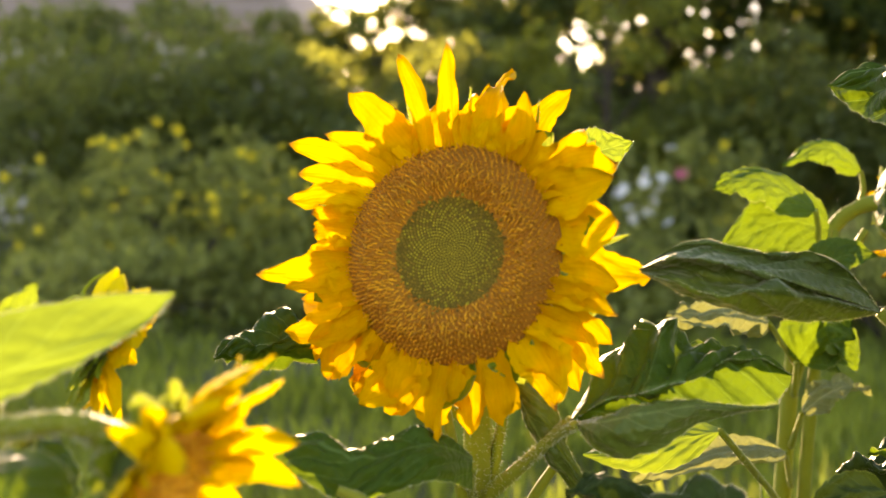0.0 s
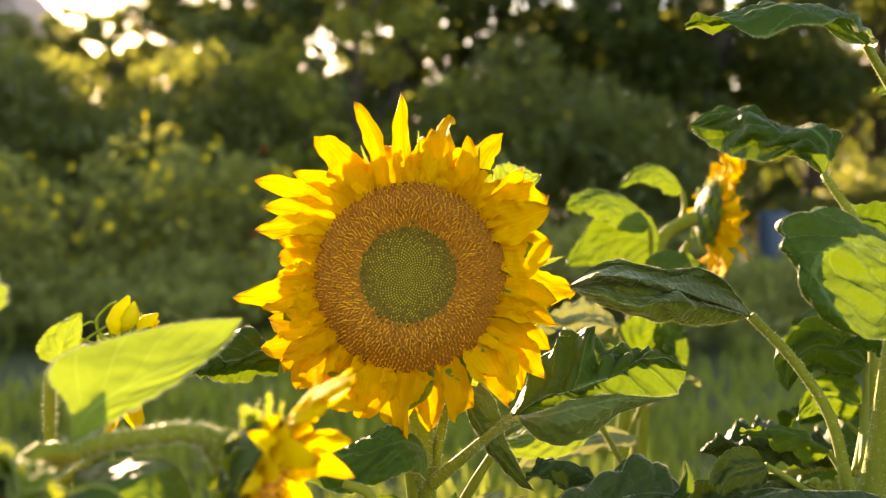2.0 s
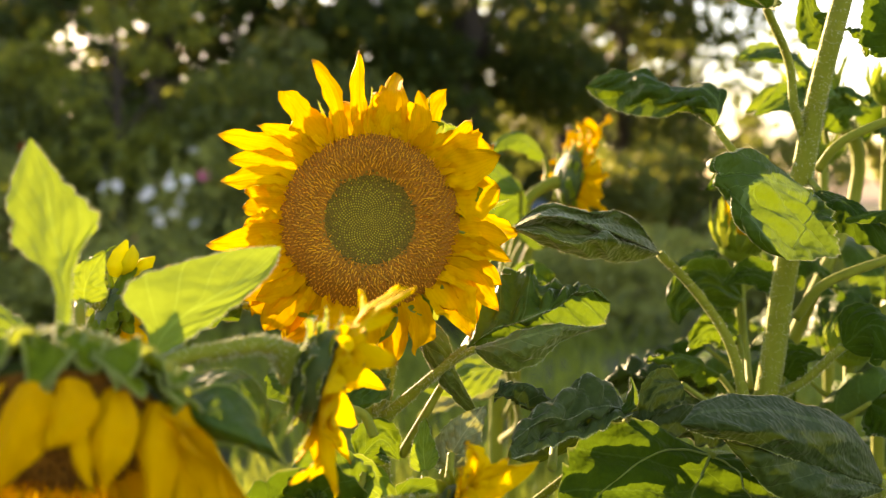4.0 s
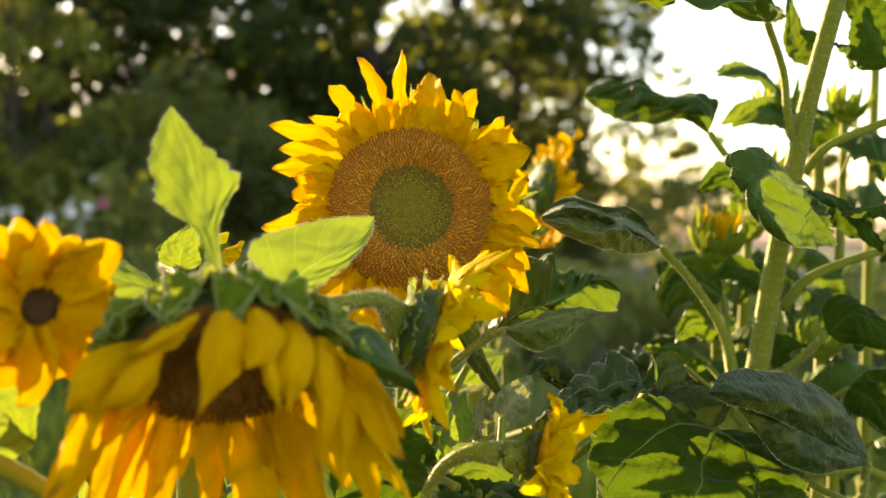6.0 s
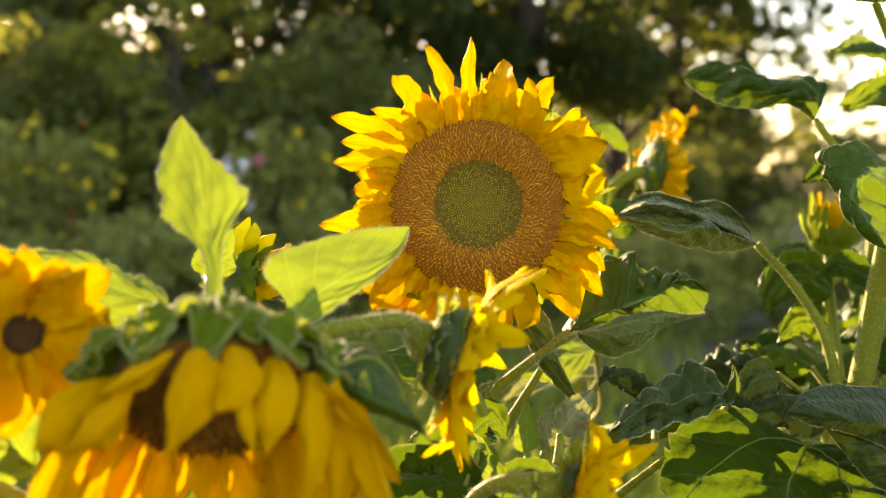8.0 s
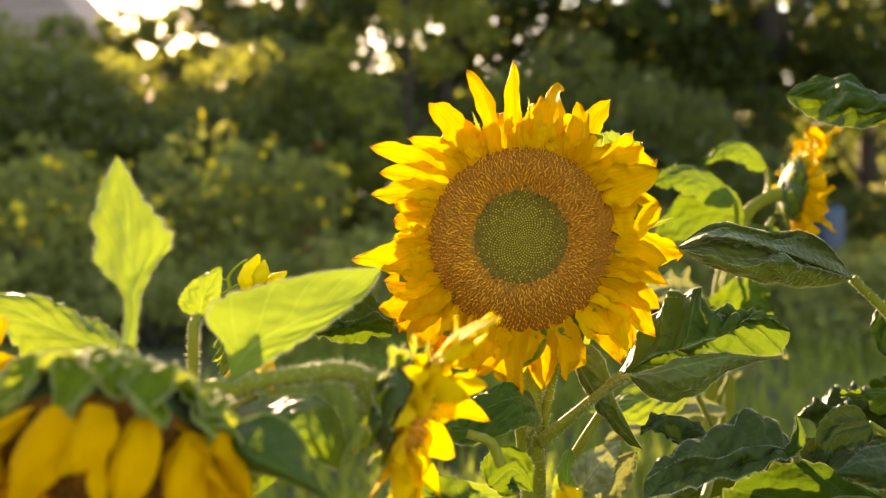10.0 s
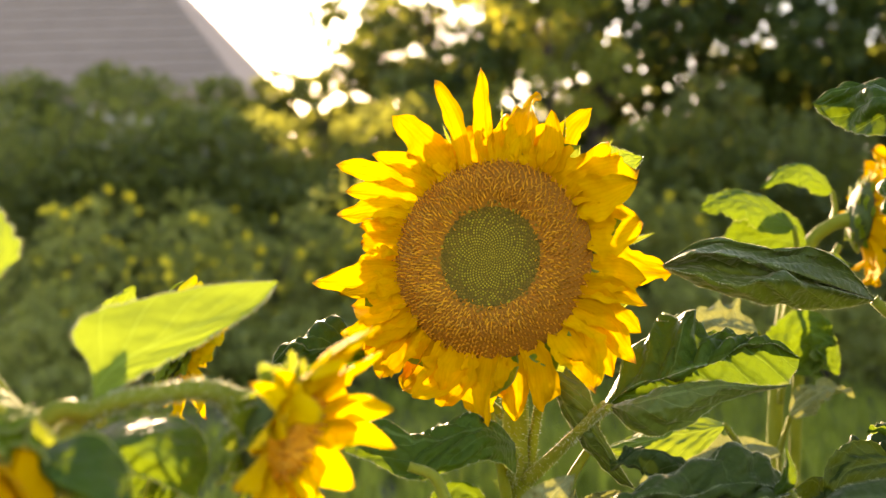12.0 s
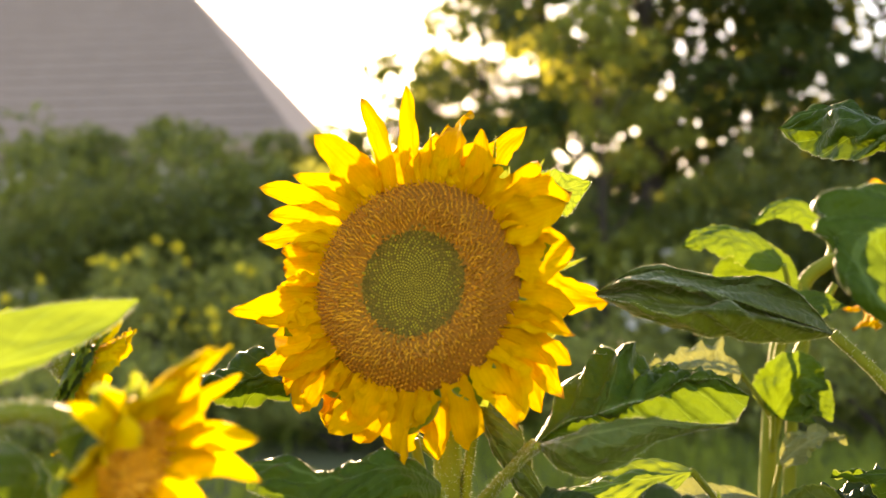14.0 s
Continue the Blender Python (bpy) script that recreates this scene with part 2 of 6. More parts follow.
def spline(pts, n):
    """n points along a smooth curve through pts."""
    p = np.asarray(pts, float)
    if len(p) == 2:
        return p[0] + (p[1] - p[0]) * np.linspace(0, 1, n)[:, None]
    q = np.vstack([2 * p[0] - p[1], p, 2 * p[-1] - p[-2]])
    out = []
    for s in np.linspace(0, len(p) - 1, n):
        i = min(int(s), len(p) - 2)
        f = s - i
        a, b, c, d = q[i], q[i + 1], q[i + 2], q[i + 3]
        out.append(0.5 * (2 * b + (c - a) * f + (2 * a - 5 * b + 4 * c - d) * f * f + (3 * b - a - 3 * c + d) * f ** 3))
    return np.array(out)


def frames_along(P, hint):
    T = np.gradient(P, axis=0)
    T /= np.linalg.norm(T, axis=1)[:, None] + 1e-12
    S = np.cross(T, hint)
    S /= np.linalg.norm(S, axis=1)[:, None] + 1e-9
    N = np.cross(S, T)
    return T, S, N


def tube_data(pts, radii, n=16, seg=8, ribs=0.0):
    P = spline(pts, n)
    r = np.interp(np.linspace(0, 1, n), np.linspace(0, 1, len(radii)), radii)
    hint = unit(np.cross(P[-1] - P[0], (0.31, 0.87, 0.37)))
    T, S, N = frames_along(P, hint)
    a = np.linspace(0, 2 * np.pi, seg, endpoint=False)
    k = 1 + ribs * np.cos(a * (seg // 2))
    V = (P[:, None] + r[:, None, None] * k[None, :, None] * (np.cos(a)[None, :, None] * S[:, None] + np.sin(a)[None, :, None] * N[:, None])).reshape(-1, 3)
    F = [(i * seg + j, i * seg + (j + 1) % seg, (i + 1) * seg + (j + 1) % seg, (i + 1) * seg + j) for i in range(n - 1) for j in range(seg)]
    F += [tuple(range(seg))[::-1], tuple((n - 1) * seg + j for j in range(seg))]
    return V, F


def tube(name, parent, pts, radii, mat, n=16, seg=8, ribs=0.0, label=""):
    V, F = tube_data(pts, radii, n, seg, ribs)
    return mesh_ob(name, V, F, mat, parent, label)


def hairs(parent, pts, radii, count, length=0.0022, seed=1):
    """Fine bristles on a stem, one mesh."""
    rg = np.random.default_rng(seed)
    P = spline(pts, 60)
    r = np.interp(np.linspace(0, 1, 60), np.linspace(0, 1, len(radii)), radii)
    T, S, N = frames_along(P, unit(np.cross(P[-1] - P[0], (0.31, 0.87, 0.37))))
    V, F = [], []
    for k in range(count):
        i = rg.integers(0, 60)
        a = rg.uniform(0, 2 * np.pi)
        o = np.cos(a) * S[i] + np.sin(a) * N[i]
        b = P[i] + T[i] * rg.uniform(-0.003, 0.003) + o * r[i] * 0.95
        d = unit(o + rg.normal(0, 0.35, 3)) * length * rg.uniform(0.5, 1.3)
        w = T[i] * 0.00028
        w2 = unit(np.cross(d, T[i])) * 0.00028
        j = len(V)
        V += [b - w, b + w, b + w2, b + d]
        F += [(j, j + 1, j + 3), (j + 1, j + 2, j + 3), (j + 2, j, j + 3)]
    ob = mesh_ob("bristles", V, F, HAIR, parent, "fine pale bristles", smooth=False)
    return tagged(ob, kind="stuff")


def blade_data(spine, width, up, fold=(0, 0), curl=(0, 0), wave=0.0, quilt=0.0, teeth=0.0, profile="leaf", seed=0, nu=34, nv=15, twist=0.0, vary=0.0, pleat=0.0, ragged=0.0):
    """A leaf or petal along its spine. up: the way its upper face looks; fold and curl: degrees by which each half rises at the midrib and on to its edge."""
    rg = np.random.default_rng(seed)
    P = spline(spine, nu)
    T, S, N = frames_along(P, np.asarray(up, float))
    u = np.linspace(0, 1, nu)
    if profile == "leaf":
        w = np.sin(np.pi * np.clip(u, 0, 1) ** 0.62) ** 0.80 * (1 - 0.25 * u)
    elif profile == "lance":
        w = np.sin(np.pi * u ** 0.72) ** 0.9
    elif profile == "petal":
        w = (u * 0.9 + 0.15) ** 0.5 * np.clip(1 - u ** 2.3, 0, 1) ** 0.78 * 1.2
    else:  # bract
        w = np.clip(1 - u, 0, 1) ** 0.8 * (0.75 + 0.9 * u)
    w = w * width
    if vary:
        w = w * (1 + vary * np.sin(u * rg.uniform(3, 8) + rg.uniform(0, 6)))
    ph = rg.uniform(0, 100, 3)
    v = np.linspace(-1, 1, nv)
    V = np.zeros((nu, nv, 3))
    for i in range(nu):
        tw = radians(twist) * u[i]
        Si, Ni = S[i] * math.cos(tw) + N[i] * math.sin(tw), N[i] * math.cos(tw) - S[i] * math.sin(tw)
        for j in range(nv):
            a = abs(v[j])
            k = 0 if v[j] < 0 else 1
            ang = radians(fold[k] + curl[k] * a * (1.0 if profile == "leaf" else 0.6))
            ww = w[i] * a
            if teeth:
                saw = abs(((u[i] * 13 + 0.2 * k) % 1) - 0.35)
                ww *= 1 + teeth * (0.35 - saw) * a ** 5 * (1 if u[i] > 0.06 else 0)
            lat = ww * math.cos(ang)
            h = ww * math.sin(ang)
            if quilt:
                q = abs(math.cos(math.pi * (u[i] - 0.42 * a ** 0.8) * 6))
                h += quilt * w[i] * q * (1 - (1 - a) ** 4) * (1 - 0.5 * a)
            if pleat:
                h += pleat * w[i] * math.sin(math.pi * (1.9 * a + 0.6 * u[i] + 0.25 * k)) * min(1, a * 3)
            if ragged:
                ww_r = ragged * noise.noise(Vector((u[i] * 9 + ph[2], v[j] * 2.5, ph[0]))) * a ** 3
                lat *= 1 + ww_r
            if wave:
                h += wave * width * (a + 0.15) * min(1, u[i] * 4) * (noise.noise(Vector((u[i] * 5.5 + ph[0], v[j] * 1.6 + ph[1], ph[2]))) + 0.5 * noise.noise(Vector((u[i] * 13 + ph[1], v[j] * 4 + ph[0], ph[2]))))
            V[i, j] = P[i] + Si * lat * (1 if v[j] > 0 else -1) + Ni * h
    F = [(i * nv + j, i * nv + j + 1, (i + 1) * nv + j + 1, (i + 1) * nv + j) for i in range(nu - 1) for j in range(nv - 1)]
    uv = np.stack(np.meshgrid(u, v, indexing="ij"), -1).reshape(-1, 2)
    return V.reshape(-1, 3), F, uv


def leaf(parent, spine, width, up=(0, 0, 1), mat=None, petiole=None, pr=0.0028, label="", fuzz=0, **shape):
    """A leaf with its midrib and, where petiole names the points from the stem, its stalk."""
    shape = {"wave": 0.24, "quilt": 0.15, "teeth": 0.16, "nu": 46, "nv": 21, **shape}
    V, F, uv = blade_data(spine, width, up, **shape)
    ob = mesh_ob("leaf", V, F, mat or LEAF, parent, label, uv)
    if fuzz:
        rg = np.random.default_rng(fuzz)
        grid = V.reshape(-1, shape.get("nv", 15), 3)
        hv, hf = [], []
        for k in range(fuzz):
            f = rg.uniform(0.03, 0.985) * (len(grid) - 1)
            i0, e = int(f), (0, -1)[k % 2]
            p = grid[i0, e] + (grid[i0 + 1, e] - grid[i0, e]) * (f - i0)
            out = unit(unit(grid[i0, e] - grid[i0, (1, -2)[k % 2]]) + rg.normal(0, 0.35, 3))
            along = unit(grid[i0 + 1, e] - grid[i0, e]) * 0.00016
            q = len(hv)
            hv += [p - along - out * 0.0004, p + along - out * 0.0004, p + np.cross(out, along) * 1.0 - out * 0.0004, p + out * rg.uniform(0.0008, 0.0020)]
            hf += [(q, q + 1, q + 3), (q + 1, q + 2, q + 3), (q + 2, q, q + 3)]
        tagged(mesh_ob("bristles", hv, hf, HAIR, ob, "fine pale hairs along the leaf edge", smooth=False), kind="stuff")
    if petiole:
        tube("petiole", ob, list(petiole) + [spine[0]], (pr * 1.25, pr, pr * 0.9), STEM, n=14, seg=8, ribs=0.05)
        if pr >= 0.0036:
            hairs(ob, list(petiole) + [spine[0]], (pr * 1.25, pr, pr * 0.9), 260, 0.0024, 9)
    return ob


def edge_hairs(parent, grid, columns, count, seed, long=0.0018):
    """Fine pale hairs along the named columns of a blade, standing away from it."""
    rg = np.random.default_rng(seed)
    mid = grid.mean(axis=1)
    hv, hf = [], []
    for k in range(count):
        f = rg.uniform(0.02, 0.985) * (len(grid) - 1)
        i, e = int(f), columns[k % len(columns)]
        p = grid[i, e] + (grid[i + 1, e] - grid[i, e]) * (f - i)
        out = unit(unit(p - mid[i]) + rg.normal(0, 0.4, 3))
        along = unit(grid[i + 1, e] - grid[i, e]) * 0.00016
        q = len(hv)
        hv += [p - along - out * 0.0004, p + along - out * 0.0004, p + np.cross(out, along) - out * 0.0004, p + out * long * rg.uniform(0.4, 1.1)]
        hf += [(q, q + 1, q + 3), (q + 1, q + 2, q + 3), (q + 2, q, q + 3)]
    return tagged(mesh_ob("bristles", hv, hf, HAIR, parent, "fine pale hairs along the leaf edge", smooth=False), kind="stuff")


def loft_data(rails, nu, nv, seed, wave=0.0, quilt=0.0, teeth=0.0, sharp=0.0):
    """A thin sheet laid over guide lines that run from the stalk to the tip; sharp draws its folds tighter."""
    rg = np.random.default_rng(seed)
    lines = np.stack([spline(r, nu) for r in rails])
    k = len(rails)
    v = np.linspace(-1, 1, nv)
    s = (v + 1) / 2 * (k - 1)
    V = np.zeros((nu, nv, 3))
    for i in range(nu):
        soft = spline(lines[:, i], nv)
        flat = np.stack([np.interp(s, np.arange(k), lines[:, i, a]) for a in range(3)], -1)
        V[i] = soft * (1 - sharp) + flat * sharp
    du, dv = np.gradient(V, axis=0), np.gradient(V, axis=1)
    N = np.cross(du, dv)
    N /= np.linalg.norm(N, axis=2)[..., None] + 1e-9
    width = np.linalg.norm(dv, axis=2).sum(axis=1)
    ph = rg.uniform(0, 100, 3)
    u = np.linspace(0, 1, nu)
    span = np.linalg.norm(np.diff(lines[k // 2], axis=0), axis=1).sum()
    h = np.zeros((nu, nv))
    for i in range(nu):
        grow = min(1, u[i] * 5, (1 - u[i]) * 6)
        for j in range(nv):
            a = abs(v[j])
            h[i, j] = grow * width[i] * (wave * (noise.noise(Vector((u[i] * 5 + ph[0], v[j] * 2.2 + ph[1], ph[2]))) + 0.5 * noise.noise(Vector((u[i] * 13 + ph[1], v[j] * 5 + ph[0], ph[2]))))
                                         + quilt * (abs(math.cos(math.pi * (u[i] - 0.42 * a ** 0.8) * 6)) - 0.5) * min(1, a * 4) * (1 - 0.6 * a))
    V = V + N * h[..., None]
    if teeth:
        saw = np.abs((u * max(8, span / 0.011)) % 1 - 0.35)
        for e, inner in ((0, 1), (-1, -2)):
            out = V[:, e] - V[:, inner]
            out /= np.linalg.norm(out, axis=1)[:, None] + 1e-9
            V[:, e] += out * (teeth * width * (0.35 - saw) * np.clip(u * 6, 0, 1) * np.clip((1 - u) * 6, 0, 1))[:, None]
    F = [(i * nv + j, i * nv + j + 1, (i + 1) * nv + j + 1, (i + 1) * nv + j) for i in range(nu - 1) for j in range(nv - 1)]
    uv = np.stack(np.meshgrid(u, v, indexing="ij"), -1).reshape(-1, 2)
    return V, F, uv


def rail_leaf(parent, rails, mat, petiole=None, pr=0.0032, seed=0, wave=0.05, quilt=0.05, teeth=0.0, fuzz=0, rims=None, ribs=(), nu=48, nv=29, sharp=0.15, at_tip=False, label=""):
    """A leaf laid over guide lines, with hairs along its rims, raised ribs and its stalk."""
    V, F, uv = loft_data(rails, nu, nv, seed, wave, quilt, teeth, sharp)
    ob = mesh_ob("leaf", V.reshape(-1, 3), F, mat, parent, label, uv)
    cols = [round(r / (len(rails) - 1) * (nv - 1)) for r in (rims if rims is not None else (0, len(rails) - 1))]
    if fuzz:
        edge_hairs(ob, V, cols, fuzz, seed + 7)
    for r in ribs:
        c = round(r / (len(rails) - 1) * (nv - 1))
        line = V[: int(nu * 0.9): 2, c]
        tube("vein", ob, line, (0.0011, 0.0007, 0.0003), VEIN, n=60, seg=6, label="pale raised vein or rim line")
    if petiole:
        end = tuple(rails[len(rails) // 2][-1 if at_tip else 0])
        tube("petiole", ob, list(petiole) + [end], (pr * 1.25, pr, pr * 0.9), STEM, n=16, seg=10, ribs=0.05)
        hairs(ob, list(petiole) + [end], (pr * 1.25, pr, pr * 0.9), 320, 0.0022, seed + 9)
    return ob


def rail_petal(parent, rails, seed):
    V, F, uv = loft_data(rails, 22, 13, seed, 0.07)
    u = np.linspace(0, 1, 22)
    pinch = np.clip(1 - np.clip((u - 0.45) / 0.55, 0, 1) ** 2.2, 0.02, 1)[:, None, None]
    mid = V[:, 6:7]
    V = mid + (V - mid) * pinch * 1.05
    return mesh_ob("petal", V.reshape(-1, 3), F, PETAL, parent, "", uv)


def head_axes(n):
    n = unit(n)
    ex = unit(np.cross((0, 0, 1), n))
    return n, ex, np.cross(n, ex)


def flower_head(parent, c, n, R, petals, seed=0, lift=0.25, back=0.3, sag=0.0, core=0.5, count=900, dark=False, bracts=22, bract_len=0.5, second=0, crumple=1.0, gold=False, cup=1.0, tips=(), fuzz=0, rays=None):
    """Disc with florets, ray petals (clockwise angle, reach, width), bracts and the green receptacle behind."""
    rg = np.random.default_rng(seed)
    n, ex, ey = head_axes(n)
    c = np.asarray(c, float)

    def dome(q):
        return R * (0.02 + 0.16 * math.exp(-((q - 0.72) / 0.20) ** 2) - 0.22 * max(0, q - 0.8) ** 1.5 * 4)

    V, F = [c + n * dome(0)], []
    rings, seg = 12, 40
    for i in range(1, rings + 1):
        q = i / rings
        for j in range(seg):
            a = 2 * np.pi * j / seg
            V.append(c + (ex * math.sin(a) + ey * math.cos(a)) * R * q + n * dome(q))
    F += [(0, 1 + j, 1 + (j + 1) % seg) for j in range(seg)]
    F += [(1 + (i - 1) * seg + j, 1 + i * seg + j, 1 + i * seg + (j + 1) % seg, 1 + (i - 1) * seg + (j + 1) % seg) for i in range(1, rings) for j in range(seg)]
    disc = mesh_ob("disc", V, F, dark if dark else STAMEN if gold else DISC, parent, "round flower disc")
    if not dark and not gold:
        disc.data.materials.append(CORE)
        inner = seg * int(core * rings)
        for face in disc.data.polygons[:inner]:
            face.material_index = 1
    sets = {"buds": ([], []), "rim": ([], []), "stamens": ([], [])}
    s_in = R * math.sqrt(math.pi / count)
    s_out = s_in * 1.36
    n_in = int(count * core ** 2 * 1.15)
    n_all = int(count / 1.36 ** 2)
    spots = [(core * ((i + 0.5) / n_in) ** 0.56, i * 2.399963, s_in * (0.72 + 0.34 * i / n_in)) for i in range(n_in)]
    spots += [(math.sqrt((i + 0.5) / n_all) * 0.985, i * 2.399963, s_out) for i in range(int(n_all * core ** 2), n_all)]
    for q, a, sp in spots:
        d = ex * math.sin(a) + ey * math.cos(a)
        tn = np.cross(n, d)
        p = c + d * R * q + n * (dome(q) - 0.0004)
        kind = "buds" if q < core - 0.13 + rg.normal(0, 0.08) else "rim" if q < core + 0.01 + rg.normal(0, 0.035) else "stamens"
        V, F = sets[kind]
        k = len(V)
        if kind != "stamens":
            hgt = sp * rg.uniform(0.5, 0.9)
            s = sp * 0.46
            for b in range(5):
                g = b * 2 * np.pi / 5
                V.append(p + (d * math.cos(g) + tn * math.sin(g)) * s)
            for b in range(5):
                g = b * 2 * np.pi / 5
                V.append(p + (d * math.cos(g) + tn * math.sin(g)) * s * 0.7 + n * hgt * 0.7)
            V.append(p + n * hgt - d * s * 0.3)
            F += [(k + b, k + (b + 1) % 5, k + 5 + (b + 1) % 5, k + 5 + b) for b in range(5)] + [(k + 5 + b, k + 5 + (b + 1) % 5, k + 10) for b in range(5)]
        else:
            w = sp * 0.20
            out = rg.normal(0, 0.35)
            away = d * math.cos(out) + tn * math.sin(out)
            long = 1.0 if q < core + 0.28 else 0.5
            up_h = sp * rg.uniform(0.9, 1.4)
            run = sp * rg.uniform(1.1, 2.3) * long * (1 if rg.random() < 0.8 else -0.5)
            line = [p, p + n * up_h * 0.6 + away * run * 0.1, p + n * up_h + away * run * 0.5, p + n * up_h * 0.85 + away * run]
            for s, b in enumerate(line):
                ww = w * (1.3, 1.1, 0.9, 0.5)[s]
                V += [b + tn * ww, b - tn * ww * 0.5 + d * ww * 0.87, b - tn * ww * 0.5 - d * ww * 0.87]
            for s in range(3):
                F += [(k + s * 3 + b, k + s * 3 + (b + 1) % 3, k + s * 3 + 3 + (b + 1) % 3, k + s * 3 + 3 + b) for b in range(3)]
            F.append((k + 9, k + 10, k + 11))
    for nm, mt, lb in (("buds", BUDS, "tight green florets"), ("rim", RIM, "brown opening florets"), ("stamens", STAMEN, "curly orange florets")):
        if sets[nm][0]:
            tagged(mesh_ob("florets", sets[nm][0], sets[nm][1], dark if dark else STAMEN if gold else mt, disc, lb), kind="stuff")
    # receptacle behind
    V, F = [], []
    prof = [(0.99, -0.02), (1.0, -0.12), (0.9, -0.28), (0.66, -0.42), (0.36, -0.5), (0.14, -0.56)]
    for q, h in prof:
        for j in range(seg):
            a = 2 * np.pi * j / seg
            V.append(c + (ex * math.sin(a) + ey * math.cos(a)) * R * q * (1 + 0.2 * (cup - 1)) + n * R * h * cup)
    F = [((i + 1) * seg + j, (i + 1) * seg + (j + 1) % seg, i * seg + (j + 1) % seg, i * seg + j) for i in range(len(prof) - 1) for j in range(seg)]
    F.append(tuple((len(prof) - 1) * seg + j for j in range(seg)))
    mesh_ob("receptacle", V, F, CUP, parent, "green back of the flower")
    down = np.array((0, 0, -1.0))
    rows = [(p, 0) for p in petals]
    rows += [((rg.uniform(0, 360), petals[0][1] * rg.uniform(0.70, 0.86), petals[0][2] * rg.uniform(0.9, 1.3)), 1) for _ in range(second)]
    for (a, reach, width, *turn), layer in rows:
        a = radians(a)
        d = ex * math.sin(a) + ey * math.cos(a)
        tn = np.cross(n, d)
        L = reach - R * 0.93
        swing = -reach * math.sin(radians(turn[0])) / L if turn else 0.0
        li, bk = lift + rg.normal(0, 0.10) - 0.12 * layer, back + rg.normal(0, 0.16)
        bend = rg.normal(0, 0.14)
        tip = rg.choice((-0.28, -0.12, 0.0, 0.14, 0.30))
        pts = []
        for s in (0, 0.3, 0.62, 1.0):
            pts.append(c + d * (R * 0.93 + L * s) + n * (L * (li * s - bk * s * s + (tip if s == 1.0 else 0)) - R * (0.05 + 0.05 * layer)) + tn * L * (bend * s * (1 - s) * 2 + (swing if turn else bend) * s ** 1.4) + down * sag * L * s * s)
        sg = int(rg.integers(1e6))
        V, F, uv = blade_data(pts, width * 0.66, n, fold=(rg.uniform(2, 30), rg.uniform(2, 30)), curl=(rg.uniform(-15, 45), rg.uniform(-15, 45)), wave=0.45 * crumple, profile="petal", seed=sg, nu=18, nv=9, twist=rg.normal(0, 26) * crumple, vary=0.10, ragged=0.35 * crumple)
        mesh_ob("petal", V, F, rays or PETAL, parent, "", uv)
    for k in range(bracts):
        row = k % 3
        a = 2 * np.pi * (k + rg.uniform(-0.3, 0.3)) / bracts
        d = ex * math.sin(a) + ey * math.cos(a)
        tn = np.cross(n, d)
        L = R * bract_len * rg.uniform(0.8, 1.25)
        o = (-0.10, -0.30, -0.44)[row] * cup
        r0 = (0.93, 0.70 + 0.12 * (cup - 1), 0.44 + 0.2 * (cup - 1))[row]
        cu = rg.uniform(-0.30, 0.02) - 0.05 * row
        reach = R * (1.0, 0.93, 0.80)[row] + L * (1.0, 0.9, 0.8)[row]
        pts = [c + d * R * r0 + n * R * o, c + d * (R * r0 * 0.5 + reach * 0.5) + n * R * (o - 0.02), c + d * reach + n * (R * (o + 0.12) + L * cu) + tn * L * rg.normal(0, 0.2) + down * sag * L * 0.3]
        V, F, uv = blade_data(pts, R * (0.36, 0.44, 0.44)[row] * (0.7 + bract_len * 0.5), -n, fold=(-8, -8), curl=(-18, -18), wave=0.2, profile="bract", seed=k + seed, nu=14, nv=9)
        ob = mesh_ob("bract", V, F, BRACT, parent, "", uv)
        if fuzz:
            edge_hairs(ob, V.reshape(14, 9, 3), (0, 8), fuzz, k + seed, 0.0024)
    for k, (a, reach, width, turn) in enumerate(tips):
        a, b = radians(a), radians(a + turn)
        d, e = ex * math.sin(a) + ey * math.cos(a), ex * math.sin(b) + ey * math.cos(b)
        V, F, uv = blade_data([c + d * R * 0.9 - n * R * 0.12, c + (d + e) * 0.5 * (R + reach) * 0.5 - n * R * 0.08, c + e * reach - n * R * 0.02], width * 0.6, n, fold=(20, 20), wave=0.2, profile="bract", seed=k + 5, nu=14, nv=9)
        edge_hairs(mesh_ob("bract", V, F, BRACT, parent, "", uv), V.reshape(14, 9, 3), (0, 8), 60, k)
    return disc


def stem(parent, pts, radii, n=28, label="", fuzz=0, seed=1, bare=2):
    ob = tube("stem", parent, pts, radii, STEM, n=n, seg=20, ribs=0.06, label=label)
    if fuzz:
        hairs(ob, pts[bare:], radii[bare:], fuzz, 0.003, seed)
    return ob


def ring(count, reach, width, seed, jitter=0.12):
    """Ray petals spread round a head: angle, reach, width."""
    rg = np.random.default_rng(seed)
    return [(360 * (k + rg.uniform(-0.3, 0.3)) / count, reach * rg.uniform(1 - jitter, 1 + jitter * 0.6), width * rg.uniform(0.8, 1.2)) for k in range(count)]


